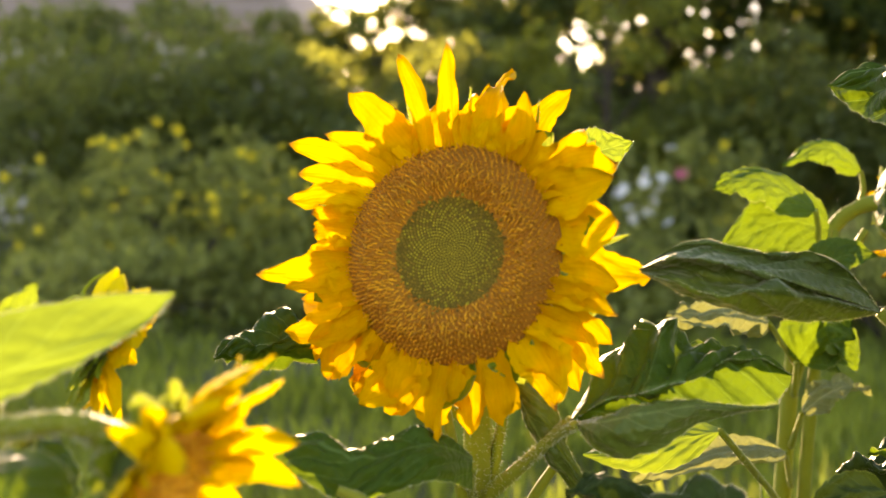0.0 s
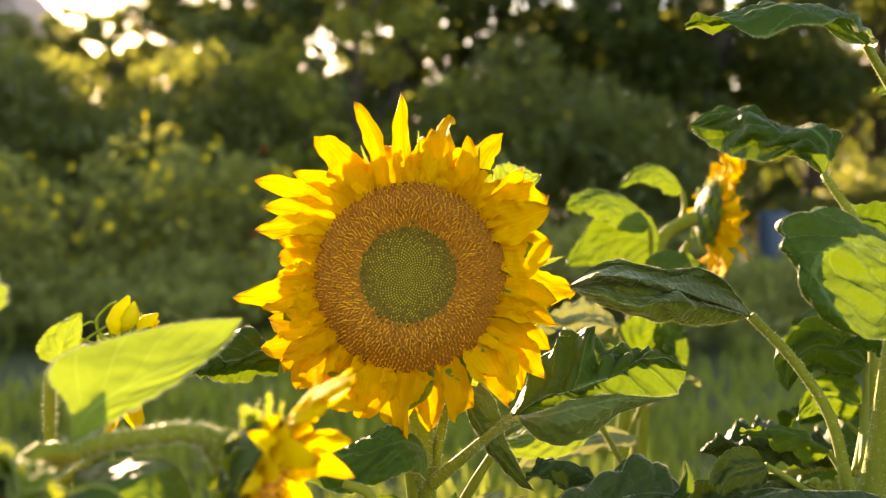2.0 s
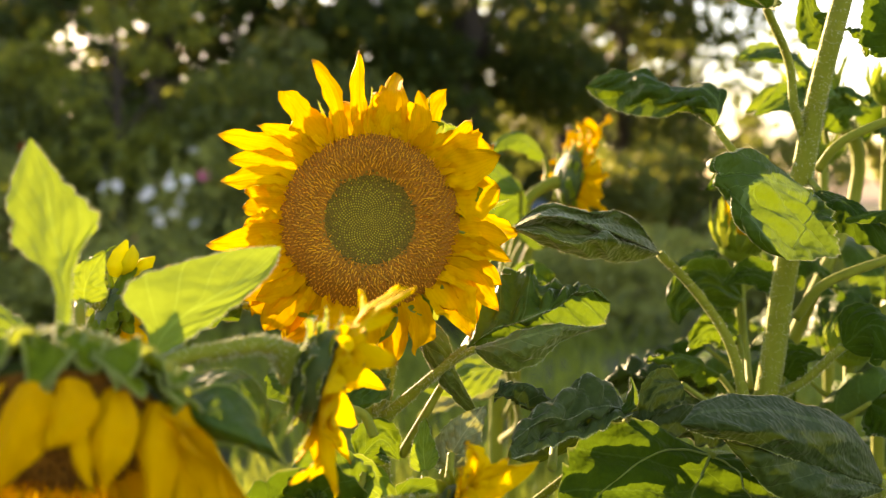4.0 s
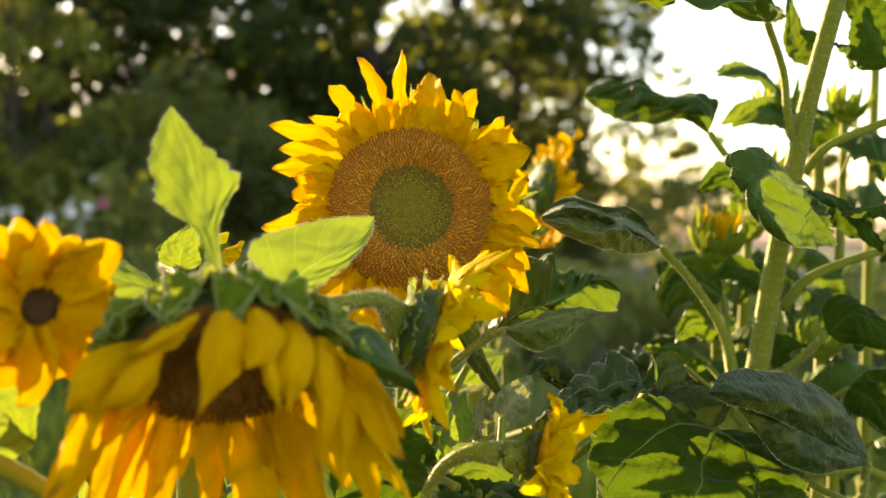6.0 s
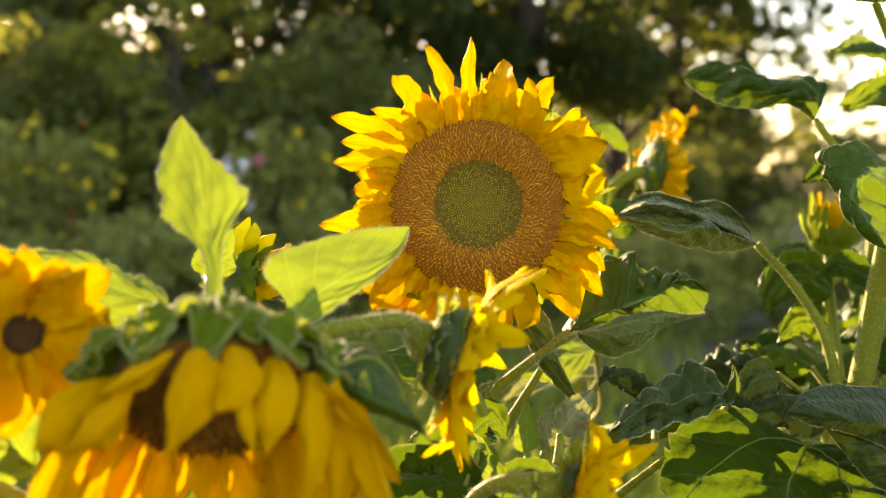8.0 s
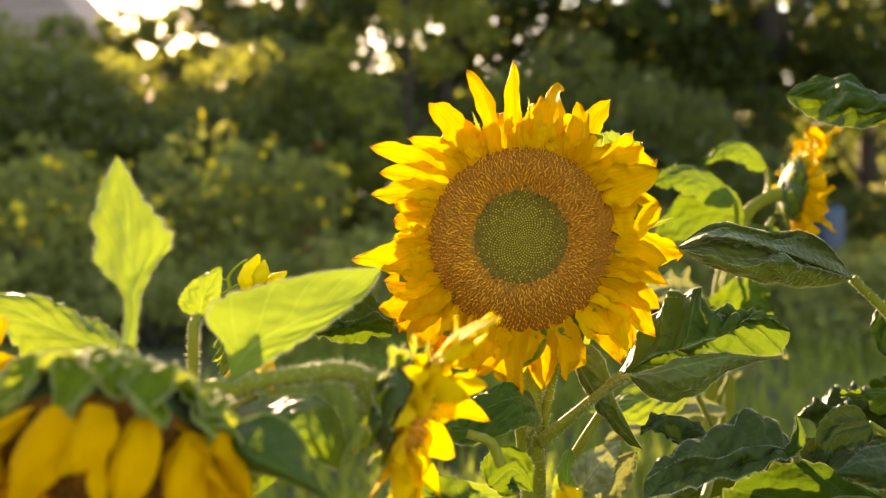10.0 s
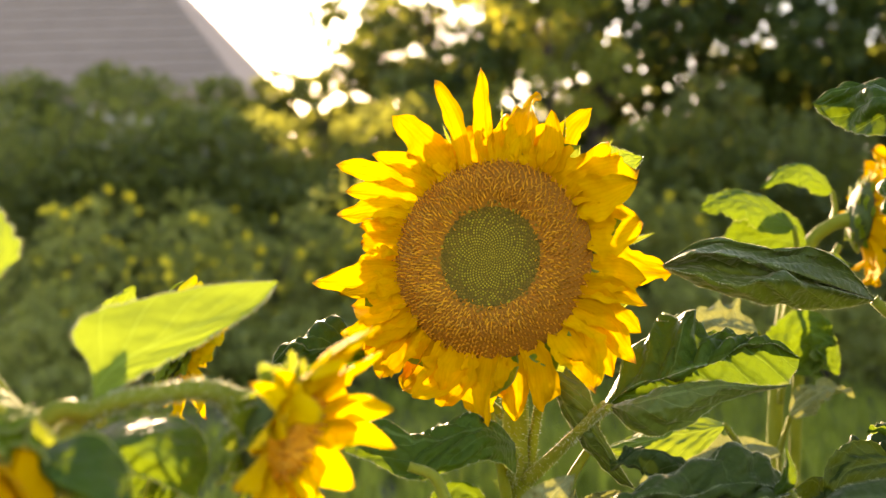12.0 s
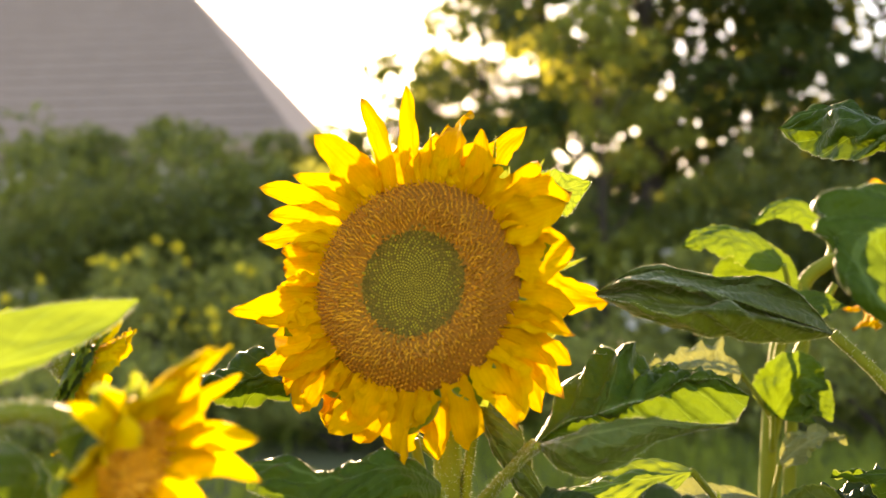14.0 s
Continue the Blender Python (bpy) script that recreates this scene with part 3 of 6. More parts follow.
def stalk_leaf(parent, at, az, length, width, rise=0.2, droop=0.4, seed=0, mat=None, stalk=0.06):
    """A leaf on its stalk, leaving the stem at a point towards a compass angle."""
    d = np.array((math.sin(radians(az)), math.cos(radians(az)), 0))
    at = np.asarray(at, float)
    b = at + d * stalk + np.array((0, 0, stalk * (0.4 + rise)))
    z = np.array((0, 0, 1.0))
    pts = [b, b + d * length * 0.36 + z * length * 0.08, b + d * length * 0.7 - z * length * droop * 0.35, b + d * length * 0.92 - z * length * droop]
    up = unit(z + d * droop * 0.5)
    leaf(parent, pts, width, up, mat, [at, at + d * stalk * 0.5 + z * stalk * 0.35], 0.0024, seed=seed, fold=(-8, -8), curl=(-25, -25), nu=24, nv=11, wave=0.5, pleat=0.15, quilt=0.12)


def wild_plant(x, y, h, leaves, seed, label, lean=(0, 0), low=0.15, size=0.11, bud=True, mat=None):
    """A sunflower plant that is not in flower, or not seen to be."""
    rg = np.random.default_rng(seed)
    e = thing("sunflower", (x, y, 0), label, "flower", "sunflowers")
    pts = [(x, y, 0), (x + lean[0] * 0.3, y + lean[1] * 0.3, h * 0.5), (x + lean[0], y + lean[1], h)]
    stem(e, pts, (0.009, 0.008, 0.0055), n=18)
    P = spline(pts, 40)
    a = rg.uniform(0, 360)
    for k in range(leaves):
        f = low + (1 - low) * (k + 0.3) / leaves
        a += 137 + rg.uniform(-20, 20)
        s = size * (1.15 - 0.5 * f) * rg.uniform(0.8, 1.2)
        stalk_leaf(e, P[int(f * 39)], a, s, s * 0.42, rg.uniform(0.1, 0.6), rg.uniform(0.2, 0.7), seed * 50 + k, mat, s * 0.55)
    if bud:
        t = np.array(pts[-1])
        bud_head(e, t, unit((lean[0] * 2 + rg.normal(0, 0.2), -0.2, 1)), 0.02, seed)
    return e


def bud_head(parent, c, n, R, seed, petals=0):
    """A closed flower bud: a green cup of pointed bracts."""
    rg = np.random.default_rng(seed)
    n, ex, ey = head_axes(n)
    c = np.asarray(c, float)
    V, F, seg = [], [], 14
    prof = [(0.25, -0.9), (0.8, -0.6), (1.0, -0.1), (0.8, 0.3), (0.3, 0.5)]
    for q, h in prof:
        for j in range(seg):
            a = 2 * np.pi * j / seg
            V.append(c + (ex * math.sin(a) + ey * math.cos(a)) * R * q + n * R * h)
    F = [(i * seg + j, i * seg + (j + 1) % seg, (i + 1) * seg + (j + 1) % seg, (i + 1) * seg + j) for i in range(4) for j in range(seg)]
    F += [tuple(range(seg))[::-1], tuple(4 * seg + j for j in range(seg))]
    mesh_ob("bud", V, F, BRACT, parent, "closed green flower bud")
    for k in range(16):
        a = 2 * np.pi * (k + rg.uniform(-0.3, 0.3)) / 16
        d = ex * math.sin(a) + ey * math.cos(a)
        o = 0.5 + 0.5 * (k % 2)
        pts = [c + d * R * 0.85 - n * R * 0.35, c + d * R * (1.1 + 0.3 * o) + n * R * 0.35, c + d * R * (0.9 + 0.9 * o * rg.uniform(0.5, 1.2)) + n * R * rg.uniform(0.9, 1.7)]
        V, F, uv = blade_data(pts, R * 0.32, d, fold=(6, 6), wave=0.2, profile="bract", seed=k + seed, nu=10, nv=5)
        mesh_ob("bract", V, F, BRACT, parent, "", uv)
    for k in range(petals):
        a = 2 * np.pi * (k + rg.uniform(-0.3, 0.3)) / petals
        d = ex * math.sin(a) + ey * math.cos(a)
        pts = [c + d * R * 0.5 + n * R * 0.3, c + d * R * 0.8 + n * R * 1.0, c + d * R * 0.95 + n * R * rg.uniform(1.4, 1.9)]
        V, F, uv = blade_data(pts, R * 0.25, d, fold=(10, 10), wave=0.2, profile="petal", seed=k, nu=10, nv=5)
        mesh_ob("petal", V, F, PETAL, parent, "", uv)


# ---- the ground and the far country ----
def sheet(name, rings, sectors, reach, mat, label, z=0.0, relief=0.0):
    V, F = [(0, 0, z)], []
    for i in range(1, rings + 1):
        r = reach * (i / rings) ** 3
        for j in range(sectors):
            a = 2 * math.pi * j / sectors
            x, y = r * math.sin(a), r * math.cos(a)
            V.append((x, y, z + (relief * min(1, 20 / (r + 1)) * noise.noise(Vector((x * 0.6, y * 0.6, 3))) if relief else 0)))
    F += [(0, 1 + (j + 1) % sectors, 1 + j) for j in range(sectors)]
    F += [(1 + (i - 1) * sectors + j, 1 + (i - 1) * sectors + (j + 1) % sectors, 1 + i * sectors + (j + 1) % sectors, 1 + i * sectors + j) for i in range(1, rings) for j in range(sectors)]
    return tagged(mesh_ob(name, V, F, mat), label, "ground", kind="structure")


def polar(az, dist, z=0.0):
    return np.array((dist * math.sin(radians(az)), dist * math.cos(radians(az)), z))


def cloud_data(blobs, count, size, seed, upright=0.0, shell=0.5, slim=0.45):
    """Many small pointed leaves spread through ellipsoids (centre, radii)."""
    rg = np.random.default_rng(seed)
    blobs = [(np.asarray(c, float), np.asarray(r, float) * np.ones(3)) for c, r in blobs]
    vol = np.array([np.prod(r) ** 0.75 for c, r in blobs])
    pick = rg.choice(len(blobs), count, p=vol / vol.sum())
    C = np.array([c for c, r in blobs])[pick]
    Rr = np.array([r for c, r in blobs])[pick]
    d = rg.normal(size=(count, 3))
    d /= np.linalg.norm(d, axis=1)[:, None]
    rad = rg.uniform(0, 1, count) ** (1 / 3)
    rad = shell * (0.75 + 0.3 * rg.uniform(0, 1, count)) + (1 - shell) * rad
    P = C + d * rad[:, None] * Rr
    P[:, 2] = np.maximum(P[:, 2], 0.02)
    a = rg.normal(size=(count, 3)) * (1 - upright) + np.array((0, 0, 1.0)) * upright * 1.5
    a /= np.linalg.norm(a, axis=1)[:, None]
    b = np.cross(a, rg.normal(size=(count, 3)))
    b /= np.linalg.norm(b, axis=1)[:, None]
    s = size * rg.uniform(0.6, 1.4, count)[:, None]
    c = np.cross(a, b)
    V = np.stack([P - a * s * 0.5, P + b * s * slim * 0.5 + c * s * 0.08, P + a * s * 0.5, P - b * s * slim * 0.5 + c * s * 0.08], 1).reshape(-1, 3)
    F = [(4 * i, 4 * i + 1, 4 * i + 2, 4 * i + 3) for i in range(count)]
    return V, F


def tree(az, dist, h, crown_r, count, size, seed, mat, label, base=0.15, lean=0.0, trunk=0.14, category="tree", blobs=36):
    """A tapered trunk with limbs and a crown of many small leaves in uneven clumps."""
    rg = np.random.default_rng(seed)
    o = polar(az, dist)
    e = thing("tree", o, label, category, "trees")
    top = o + np.array((lean, 0, h * 0.95))
    pts = [o, o + np.array((lean * 0.2, 0.1, h * 0.4)), top]
    tube("trunk", e, pts, (trunk, trunk * 0.7, trunk * 0.12), BARK, n=14, seg=10)
    P = spline(pts, 30)
    clumps = []
    for k in range(blobs):
        f = base + (1 - base) * (k + 0.5) / blobs
        s = P[int(f * 29)]
        a = rg.uniform(0, 2 * np.pi)
        rr = crown_r * (0.35 + 0.75 * math.sin(math.pi * (0.18 + 0.72 * f))) * rg.uniform(0.35, 1.0)
        q = s + np.array((math.cos(a) * rr, math.sin(a) * rr, h * rg.uniform(-0.02, 0.10)))
        clumps.append((q, crown_r * rg.uniform(0.16, 0.33) * np.array((1.2, 1.2, 0.8))))
        if k % 2 == 0:
            tube("limb", e, [s - np.array((0, 0, h * 0.05)), (s + q) / 2 + np.array((0, 0, 0.05 * h)), q], (trunk * 0.35, trunk * 0.2, trunk * 0.06), BARK, n=8, seg=6)
    V, F = cloud_data(clumps, count, size, seed + 1, shell=0.35, slim=0.6)
    tagged(mesh_ob("crown", V, F, mat, e, smooth=False), kind="stuff")
    return e


def shrub(az, dist, w, h, count, size, seed, mat, label, flowers=None, name="shrub", category="bush", upright=0.2):
    rg = np.random.default_rng(seed)
    o = polar(az, dist)
    e = thing(name, o, label, category, "shrubs")
    clumps = [(o + np.array((rg.uniform(-w, w), rg.uniform(-w, w) * 0.5, h * rg.uniform(0.15, 0.85))), np.array((w * 0.42, w * 0.35, h * 0.24)) * rg.uniform(0.6, 1.2)) for _ in range(12)]
    for k in range(5):
        c = clumps[k][0]
        tube("branch", e, [o + rg.normal(0, 0.05, 3) * (1, 1, 0), (o + c) / 2 + np.array((0, 0, 0.1 * h)), c], (0.02, 0.012, 0.005), BARK, n=8, seg=5)
    V, F = cloud_data(clumps, count, size, seed + 1, upright, shell=0.4, slim=0.55)
    tagged(mesh_ob("foliage", V, F, mat, e, smooth=False), kind="stuff")
    if flowers:
        fm, n, s = flowers
        V, F = [], []
        for k in range(n):
            c, r = clumps[rg.integers(len(clumps))]
            p = c + unit(rg.normal(size=3) + np.array((0, -0.5, 0.6))) * r * 1.05
            a0 = rg.uniform(0, 6)
            up = unit(rg.normal(size=3) + np.array((0, -1.0, 0.6)))
            ax = unit(np.cross(up, (0.3, 0.2, 1)))
            ay = np.cross(up, ax)
            j = len(V)
            V.append(p - up * s * 0.2)
            for b in range(10):
                g = a0 + b * math.pi / 5
                V.append(p + (ax * math.cos(g) + ay * math.sin(g)) * s * (0.6 if b % 2 == 0 else 0.35))
            F += [(j, j + 1 + b, j + 1 + (b + 1) % 10) for b in range(10)]
        tagged(mesh_ob("blossoms", V, F, fm, e, smooth=False), kind="stuff")
    return e


sheet("ground", 60, 72, 900, SOIL, "uneven garden soil with sparse grass", 0.0, 0.05)


def field():
    V, F = [], []
    rows = [45, 60, 90, 140, 220, 350, 600, 880]
    cols = np.linspace(14, 75, 24)
    for d in rows:
        for a in cols:
            V.append(tuple(polar(a, d + 3 * math.sin(a), 0.03 + 0.1 * noise.noise(Vector((a, d * 0.1, 0))) * 0.2)))
    n = len(cols)
    F = [(i * n + j, i * n + j + 1, (i + 1) * n + j + 1, (i + 1) * n + j) for i in range(len(rows) - 1) for j in range(n - 1)]
    return tagged(mesh_ob("field", V, F, FIELD), "dry tan stubble field in the distance", "field", kind="structure")


field()


def grass():
    rg = np.random.default_rng(5)
    blobs = []
    for k in range(420):
        d = rg.uniform(0.8, 15) if k % 3 else rg.uniform(0.8, 5)
        p = polar(rg.uniform(-34, 52), d, 0.08)
        blobs.append((p, (0.25 + 0.03 * d, 0.25 + 0.03 * d, 0.10)))
    for k in range(520):
        d = rg.uniform(0.6, 11)
        blobs.append((polar(rg.uniform(52, 326), d, 0.08), (0.3 + 0.03 * d, 0.3 + 0.03 * d, 0.10)))
    V, F = cloud_data(blobs, 130000, 0.13, 6, upright=0.72, shell=0.0, slim=0.12)
    return tagged(mesh_ob("grass", V, F, GRASS, smooth=False), "thick green and straw-coloured grass", "grass", kind="stuff")


grass()


def house():
    """A plastered house with a hipped tile roof; the low sun stands just above its hip."""
    o = polar(-19.7, 27.0) + np.array((0.80, 0, 0))
    e = thing("house", o, "plastered house with a hipped tile roof", "house")
    right, depth, eave, over = 3.6, 4.0, 3.55, 0.35
    left = -9.0
    x0, x1, y0, y1 = o[0] + left, o[0] + right, o[1] - depth, o[1] + depth
    t = 0.3

    def box(name, a, b, mat, label=""):
        V = [(x, y, z) for z in (a[2], b[2]) for y in (a[1], b[1]) for x in (a[0], b[0])]
        F = [(0, 2, 3, 1), (4, 5, 7, 6), (0, 1, 5, 4), (2, 6, 7, 3), (0, 4, 6, 2), (1, 3, 7, 5)]
        return mesh_ob(name, V, F, mat, e, label, smooth=False)

    box("wall", (x0, y0, 0), (x1, y0 + t, eave), PLASTER)
    box("wall", (x0, y1 - t, 0), (x1, y1, eave), PLASTER)
    box("wall", (x0, y0 + t, 0), (x0 + t, y1 - t, eave), PLASTER)
    box("wall", (x1 - t, y0 + t, 0), (x1, y1 - t, eave), PLASTER)
    for k in range(3):
        wx = x0 + 2.0 + 3.6 * k
        win = box("window", (wx - 0.55, y0 - 0.03, 1.0), (wx + 0.55, y0 + 0.02, 2.4), PLASTER, "white window frame")
        V = [(wx - 0.45, y0 - 0.04, 1.1), (wx + 0.45, y0 - 0.04, 1.1), (wx + 0.45, y0 - 0.04, 2.3), (wx - 0.45, y0 - 0.04, 2.3)]
        mesh_ob("pane", V, [(0, 1, 2, 3)], GLASSY, win, "dark window glass", smooth=False)
    rise = 3.95
    X0, X1, Y0, Y1 = x0 - over, x1 + over, y0 - over, y1 + over
    rx0, rx1, ry = X0 + 4.0, X1 - 3.4, (Y0 + Y1) / 2
    V = [(X0, Y0, eave), (X1, Y0, eave), (X1, Y1, eave), (X0, Y1, eave), (rx0, ry, eave + rise), (rx1, ry, eave + rise)]
    V += [(x, y, z - 0.18) for x, y, z in V[:4]]
    F = [(0, 1, 5, 4), (1, 2, 5), (2, 3, 4, 5), (3, 0, 4), (0, 6, 7, 1), (1, 7, 8, 2), (2, 8, 9, 3), (3, 9, 6, 0), (6, 9, 8, 7)]
    roof = mesh_ob("roof", V, F, ROOF, e, "grey-brown tile roof", smooth=False)
    rows = 16
    for k in range(rows):
        f = (k + 0.5) / rows
        a = np.array((X0 + (rx0 - X0) * f, Y0 + (ry - Y0) * f - 0.03, eave + rise * f + 0.04))
        b = np.array((X1 + (rx1 - X1) * f, a[1], a[2]))
        tube("tile_course", roof, [a, b], (0.014, 0.014), ROOF, n=2, seg=6)


house()

# trees from the sky gap round to the open field
tree(-0.5, 15.5, 7.5, 2.0, 6500, 0.17, 11, TREELEAF, "dark leafy tree with sky showing through")
tree(4.5, 13.5, 6.5, 1.9, 6000, 0.15, 12, TREELEAF, "broad tree catching yellow light", base=0.1)
tree(7.2, 15.5, 6.5, 1.7, 4600, 0.15, 23, TREELEAF, "dark leafy tree between two taller ones", base=0.1)
tree(9.3, 14.5, 8.0, 1.9, 6800, 0.15, 13, TREELEAF, "tall dark tree with dense crown", base=0.1)
tree(15.6, 13.5, 7.0, 1.8, 7000, 0.15, 14, TREELEAF, "dark leafy tree behind the garden", base=0.1)
tree(19.0, 14.0, 9.0, 2.1, 12000, 0.15, 15, TREELEAF, "tall tree with a dark trunk", base=0.22, trunk=0.2)
tree(23.3, 15.5, 6.5, 2.0, 9600, 0.15, 16, TREELEAF, "spreading tree at the edge of the field", base=0.26)
tree(26.0, 17.0, 7.0, 1.9, 4600, 0.15, 22, TREELEAF, "leafy tree overhanging the field's edge", base=0.3)
tree(28.8, 19.0, 5.6, 2.0, 4200, 0.15, 17, TREELEAF, "thin-crowned tree with open branches", base=0.2)
tree(2.5, 9.6, 3.2, 0.8, 2600, 0.10, 18, LITLEAF, "young tree with leaves coloured yellow as if sunlit", base=0.3, trunk=0.05)
tree(-5.5, 15.0, 3.6, 0.7, 1500, 0.10, 19, SHRUB, "slim young tree against the bright sky", base=0.1, trunk=0.05)
tree(-8.3, 15.5, 3.0, 0.45, 900, 0.10, 20, SHRUB, "slim young tree beside the house", base=0.1, trunk=0.04)
tree(-3.2, 14.0, 4.4, 1.0, 2600, 0.12, 21, SHRUB, "light-crowned tree beside the sky gap", base=0.1, trunk=0.07)
for k, (az, d, h, w) in enumerate(((-11.5, 17, 2.9, 1.0), (-9.5, 16.5, 3.0, 1.0), (-7.0, 17, 3.4, 1.0), (-4.8, 16.5, 4.2, 1.0), (-2.6, 16, 5.4, 1.1), (-13.5, 16, 2.7, 1.0), (-17, 17, 3.2, 1.2), (-21, 16, 3.0, 1.2))):
    tree(az, d, h, w, 7500, 0.11, 60 + k, SHRUB, "bushy young tree below the bright sky", base=0.05, trunk=0.05)
for k, (az, d, h) in enumerate(((31, 130, 7.5), (33.5, 140, 9.5), (36, 110, 4.0), (39, 150, 8), (43, 150, 9), (28, 140, 8))):
    tree(az, d, h, h * 0.42, 900, 1.0, 40 + k, SHRUB, "distant round tree at the field's edge", base=0.1, trunk=0.3, blobs=12)

for k, (az, d, h) in enumerate(((17.0, 58, 5.0), (20.0, 62, 5.6), (23.0, 60, 5.2), (26.0, 64, 6.0))):
    tree(az, d, h, 2.6, 4200, 0.5, 50 + k, TREELEAF, "distant dark tree beyond the field", base=0.08, trunk=0.2, blobs=14)

for k, az in enumerate((13.5, 15.5, 17.6, 19.6, 21.6, 23.6, 25.6)):
    shrub(az, 25 + 1.5 * (k % 3), 1.5, 2.5 + 0.35 * (k % 2), 3200, 0.17, 190 + k, TREELEAF, "dark overgrown hedge bush behind the trees")

SHRUBS = [(-27, 12, 2.2, 2.6), (-22, 11.5, 2.0, 2.3), (-17, 11, 1.8, 2.0), (-12.5, 12, 1.7, 2.0), (-8, 11.5, 1.6, 1.9), (-3.5, 11, 1.6, 2.2), (1, 10.5, 1.5, 2.0), (6, 10.8, 1.5, 2.3),
          (11, 10.2, 1.4, 2.2), (14.0, 10.5, 0.9, 1.9), (27.5, 13, 1.2, 1.3), (30, 15, 1.6, 1.5)]
for k, (az, d, w, h) in enumerate(SHRUBS):
    shrub(az, d, w, h, 5200, 0.10, 100 + k, SHRUB, "dense dark green garden shrub")
for k, (az, d) in enumerate(((-20, 8.2), (-17, 7.8), (-12, 8.0), (-7, 8.4), (-2.5, 8.0))):
    shrub(az, d, 0.7, 1.25, 1500, 0.07, 130 + k, WEED, "leafy plant with small yellow flowers", (FLOWERY, 42, 0.07), "flowering_plant", "flowers")
shrub(4.0, 7.6, 0.30, 1.40, 700, 0.07, 140, WEED, "plant with round white flowers", (FLOWERW, 20, 0.08), "flowering_plant", "flowers")
shrub(8.8, 8.2, 0.32, 1.30, 900, 0.07, 143, WEED, "tall plant with yellow-green flower heads", (FLOWERY, 22, 0.07), "flowering_plant", "flowers")
shrub(4.6, 7.9, 0.22, 1.2, 300, 0.07, 141, WEED, "plant with pink flowers", (FLOWERP, 10, 0.09), "flowering_plant", "flowers")
shrub(-3.4, 8.9, 0.25, 1.35, 300, 0.07, 142, WEED, "plant with spikes of red flowers", (FLOWERR, 14, 0.08), "flowering_plant", "flowers")
for k in range(14):
    az = -26 + 5.3 * k
    shrub(az, 6.8 + 0.9 * ((k * 7) % 5) / 4, 0.8, 0.55 + 0.1 * (k % 3), 1500, 0.07, 160 + k, WEED, "low green weeds in the vegetable bed", name="weed_patch", category="weeds", upright=0.4)


shrub(21.6, 9.6, 0.7, 0.62, 1800, 0.07, 180, WEED, "low green weeds in front of the barrel", name="weed_patch", category="weeds", upright=0.4)


def barrel():
    o = polar(21.9, 11.1)
    V, F, seg = [], [], 24
    for r, z in ((0.13, 0), (0.14, 0.05), (0.145, 0.3), (0.15, 0.42), (0.145, 0.55), (0.14, 0.72), (0.13, 0.76), (0.12, 0.76), (0.12, 0.70)):
        V += [(o[0] + r * math.cos(2 * math.pi * j / seg), o[1] + r * math.sin(2 * math.pi * j / seg), z) for j in range(seg)]
    F = [(i * seg + j, i * seg + (j + 1) % seg, (i + 1) * seg + (j + 1) % seg, (i + 1) * seg + j) for i in range(8) for j in range(seg)]
    F += [tuple(range(seg))[::-1], tuple(8 * seg + j for j in range(seg))]
    tagged(mesh_ob("barrel", V, F, TARP), "blue plastic water barrel standing in grass", "barrel")


barrel()

# ---- the large sunflower ----
main = thing("sunflower", (0.06, 0.07, 0), "tall sunflower in full bloom with yellow petals", "flower", "sunflowers")
HEAD_C, HEAD_N, HEAD_R = (0.037, 0.015, 0.939), (-0.22, -1, 0.22), 0.0695
# base angle, reach and breadth, and the turn of the tip
RAYS = [(342, 132, 16, -1), (356, 129, 16, 1), (9, 112, 15, -3), (20, 125, 25, -9), (30, 109, 16, -9), (39, 125, 16, -9), (44, 111, 26, 2), (49, 114, 29, 9), (57, 111, 32, 8), (72, 104, 35, 5), (92, 120, 27, 0), (99, 107, 20, 0), (109, 112, 22, -1), (116, 112, 24, 0), (125, 120, 26, 1), (129, 112, 20, 5), (136, 117, 29, 5), (155, 107, 25, 7), (166, 110, 25, 6), (178, 118, 21, 0), (187, 107, 25, -1), (198, 104, 26, 0), (206, 109, 26, 2), (218, 112, 26, 0), (227, 115, 26, -2), (233, 113, 30, 0), (240, 117, 29, 2), (250, 108, 26, 3), (261, 123, 22, 0), (256, 106, 16, -1), (271, 96, 20, -2), (280, 98, 20, -2), (289, 98, 20, -5), (298, 114, 20, -13), (306, 116, 20, -12), (316, 130, 21, -16), (321, 108, 19, -11), (332, 114, 26, -6), (335, 107, 16, -2), (348, 101, 23, 0), (3, 103, 21, 0), (25, 99, 25, 0), (331, 98, 25, 0), (14, 94, 22, 3)]
TIPS = [(338, 104, 3.7, 0), (2, 108, 3.3, 0), (36, 111, 3.3, -10), (52, 116, 3.7, -7), (86, 112, 5.9, -4), (120, 73, 11.0, -6), (184, 78, 11.0, 0), (222, 85, 8.8, 15)]
flower_head(main, HEAD_C, HEAD_N, HEAD_R, [(a, r / 1000, w / 900, d) for a, r, w, d in RAYS], seed=3, lift=0.16, back=0.20, count=3500, bracts=30, bract_len=0.34, second=13, crumple=0.85, core=0.50, tips=[(a, r / 1000, w / 1000, d) for a, r, w, d in TIPS])
MS = [(0.06, 0.07, 0), (0.06, 0.07, 0.45), (0.055, 0.072, 0.72), (0.052, 0.068, 0.80), (0.050, 0.066, 0.88), (0.045, 0.046, 0.932)]
stem(main, MS, (0.0125, 0.011, 0.0098, 0.0092, 0.0095, 0.014), 40, "thick bristly green stem", 1500, 3)
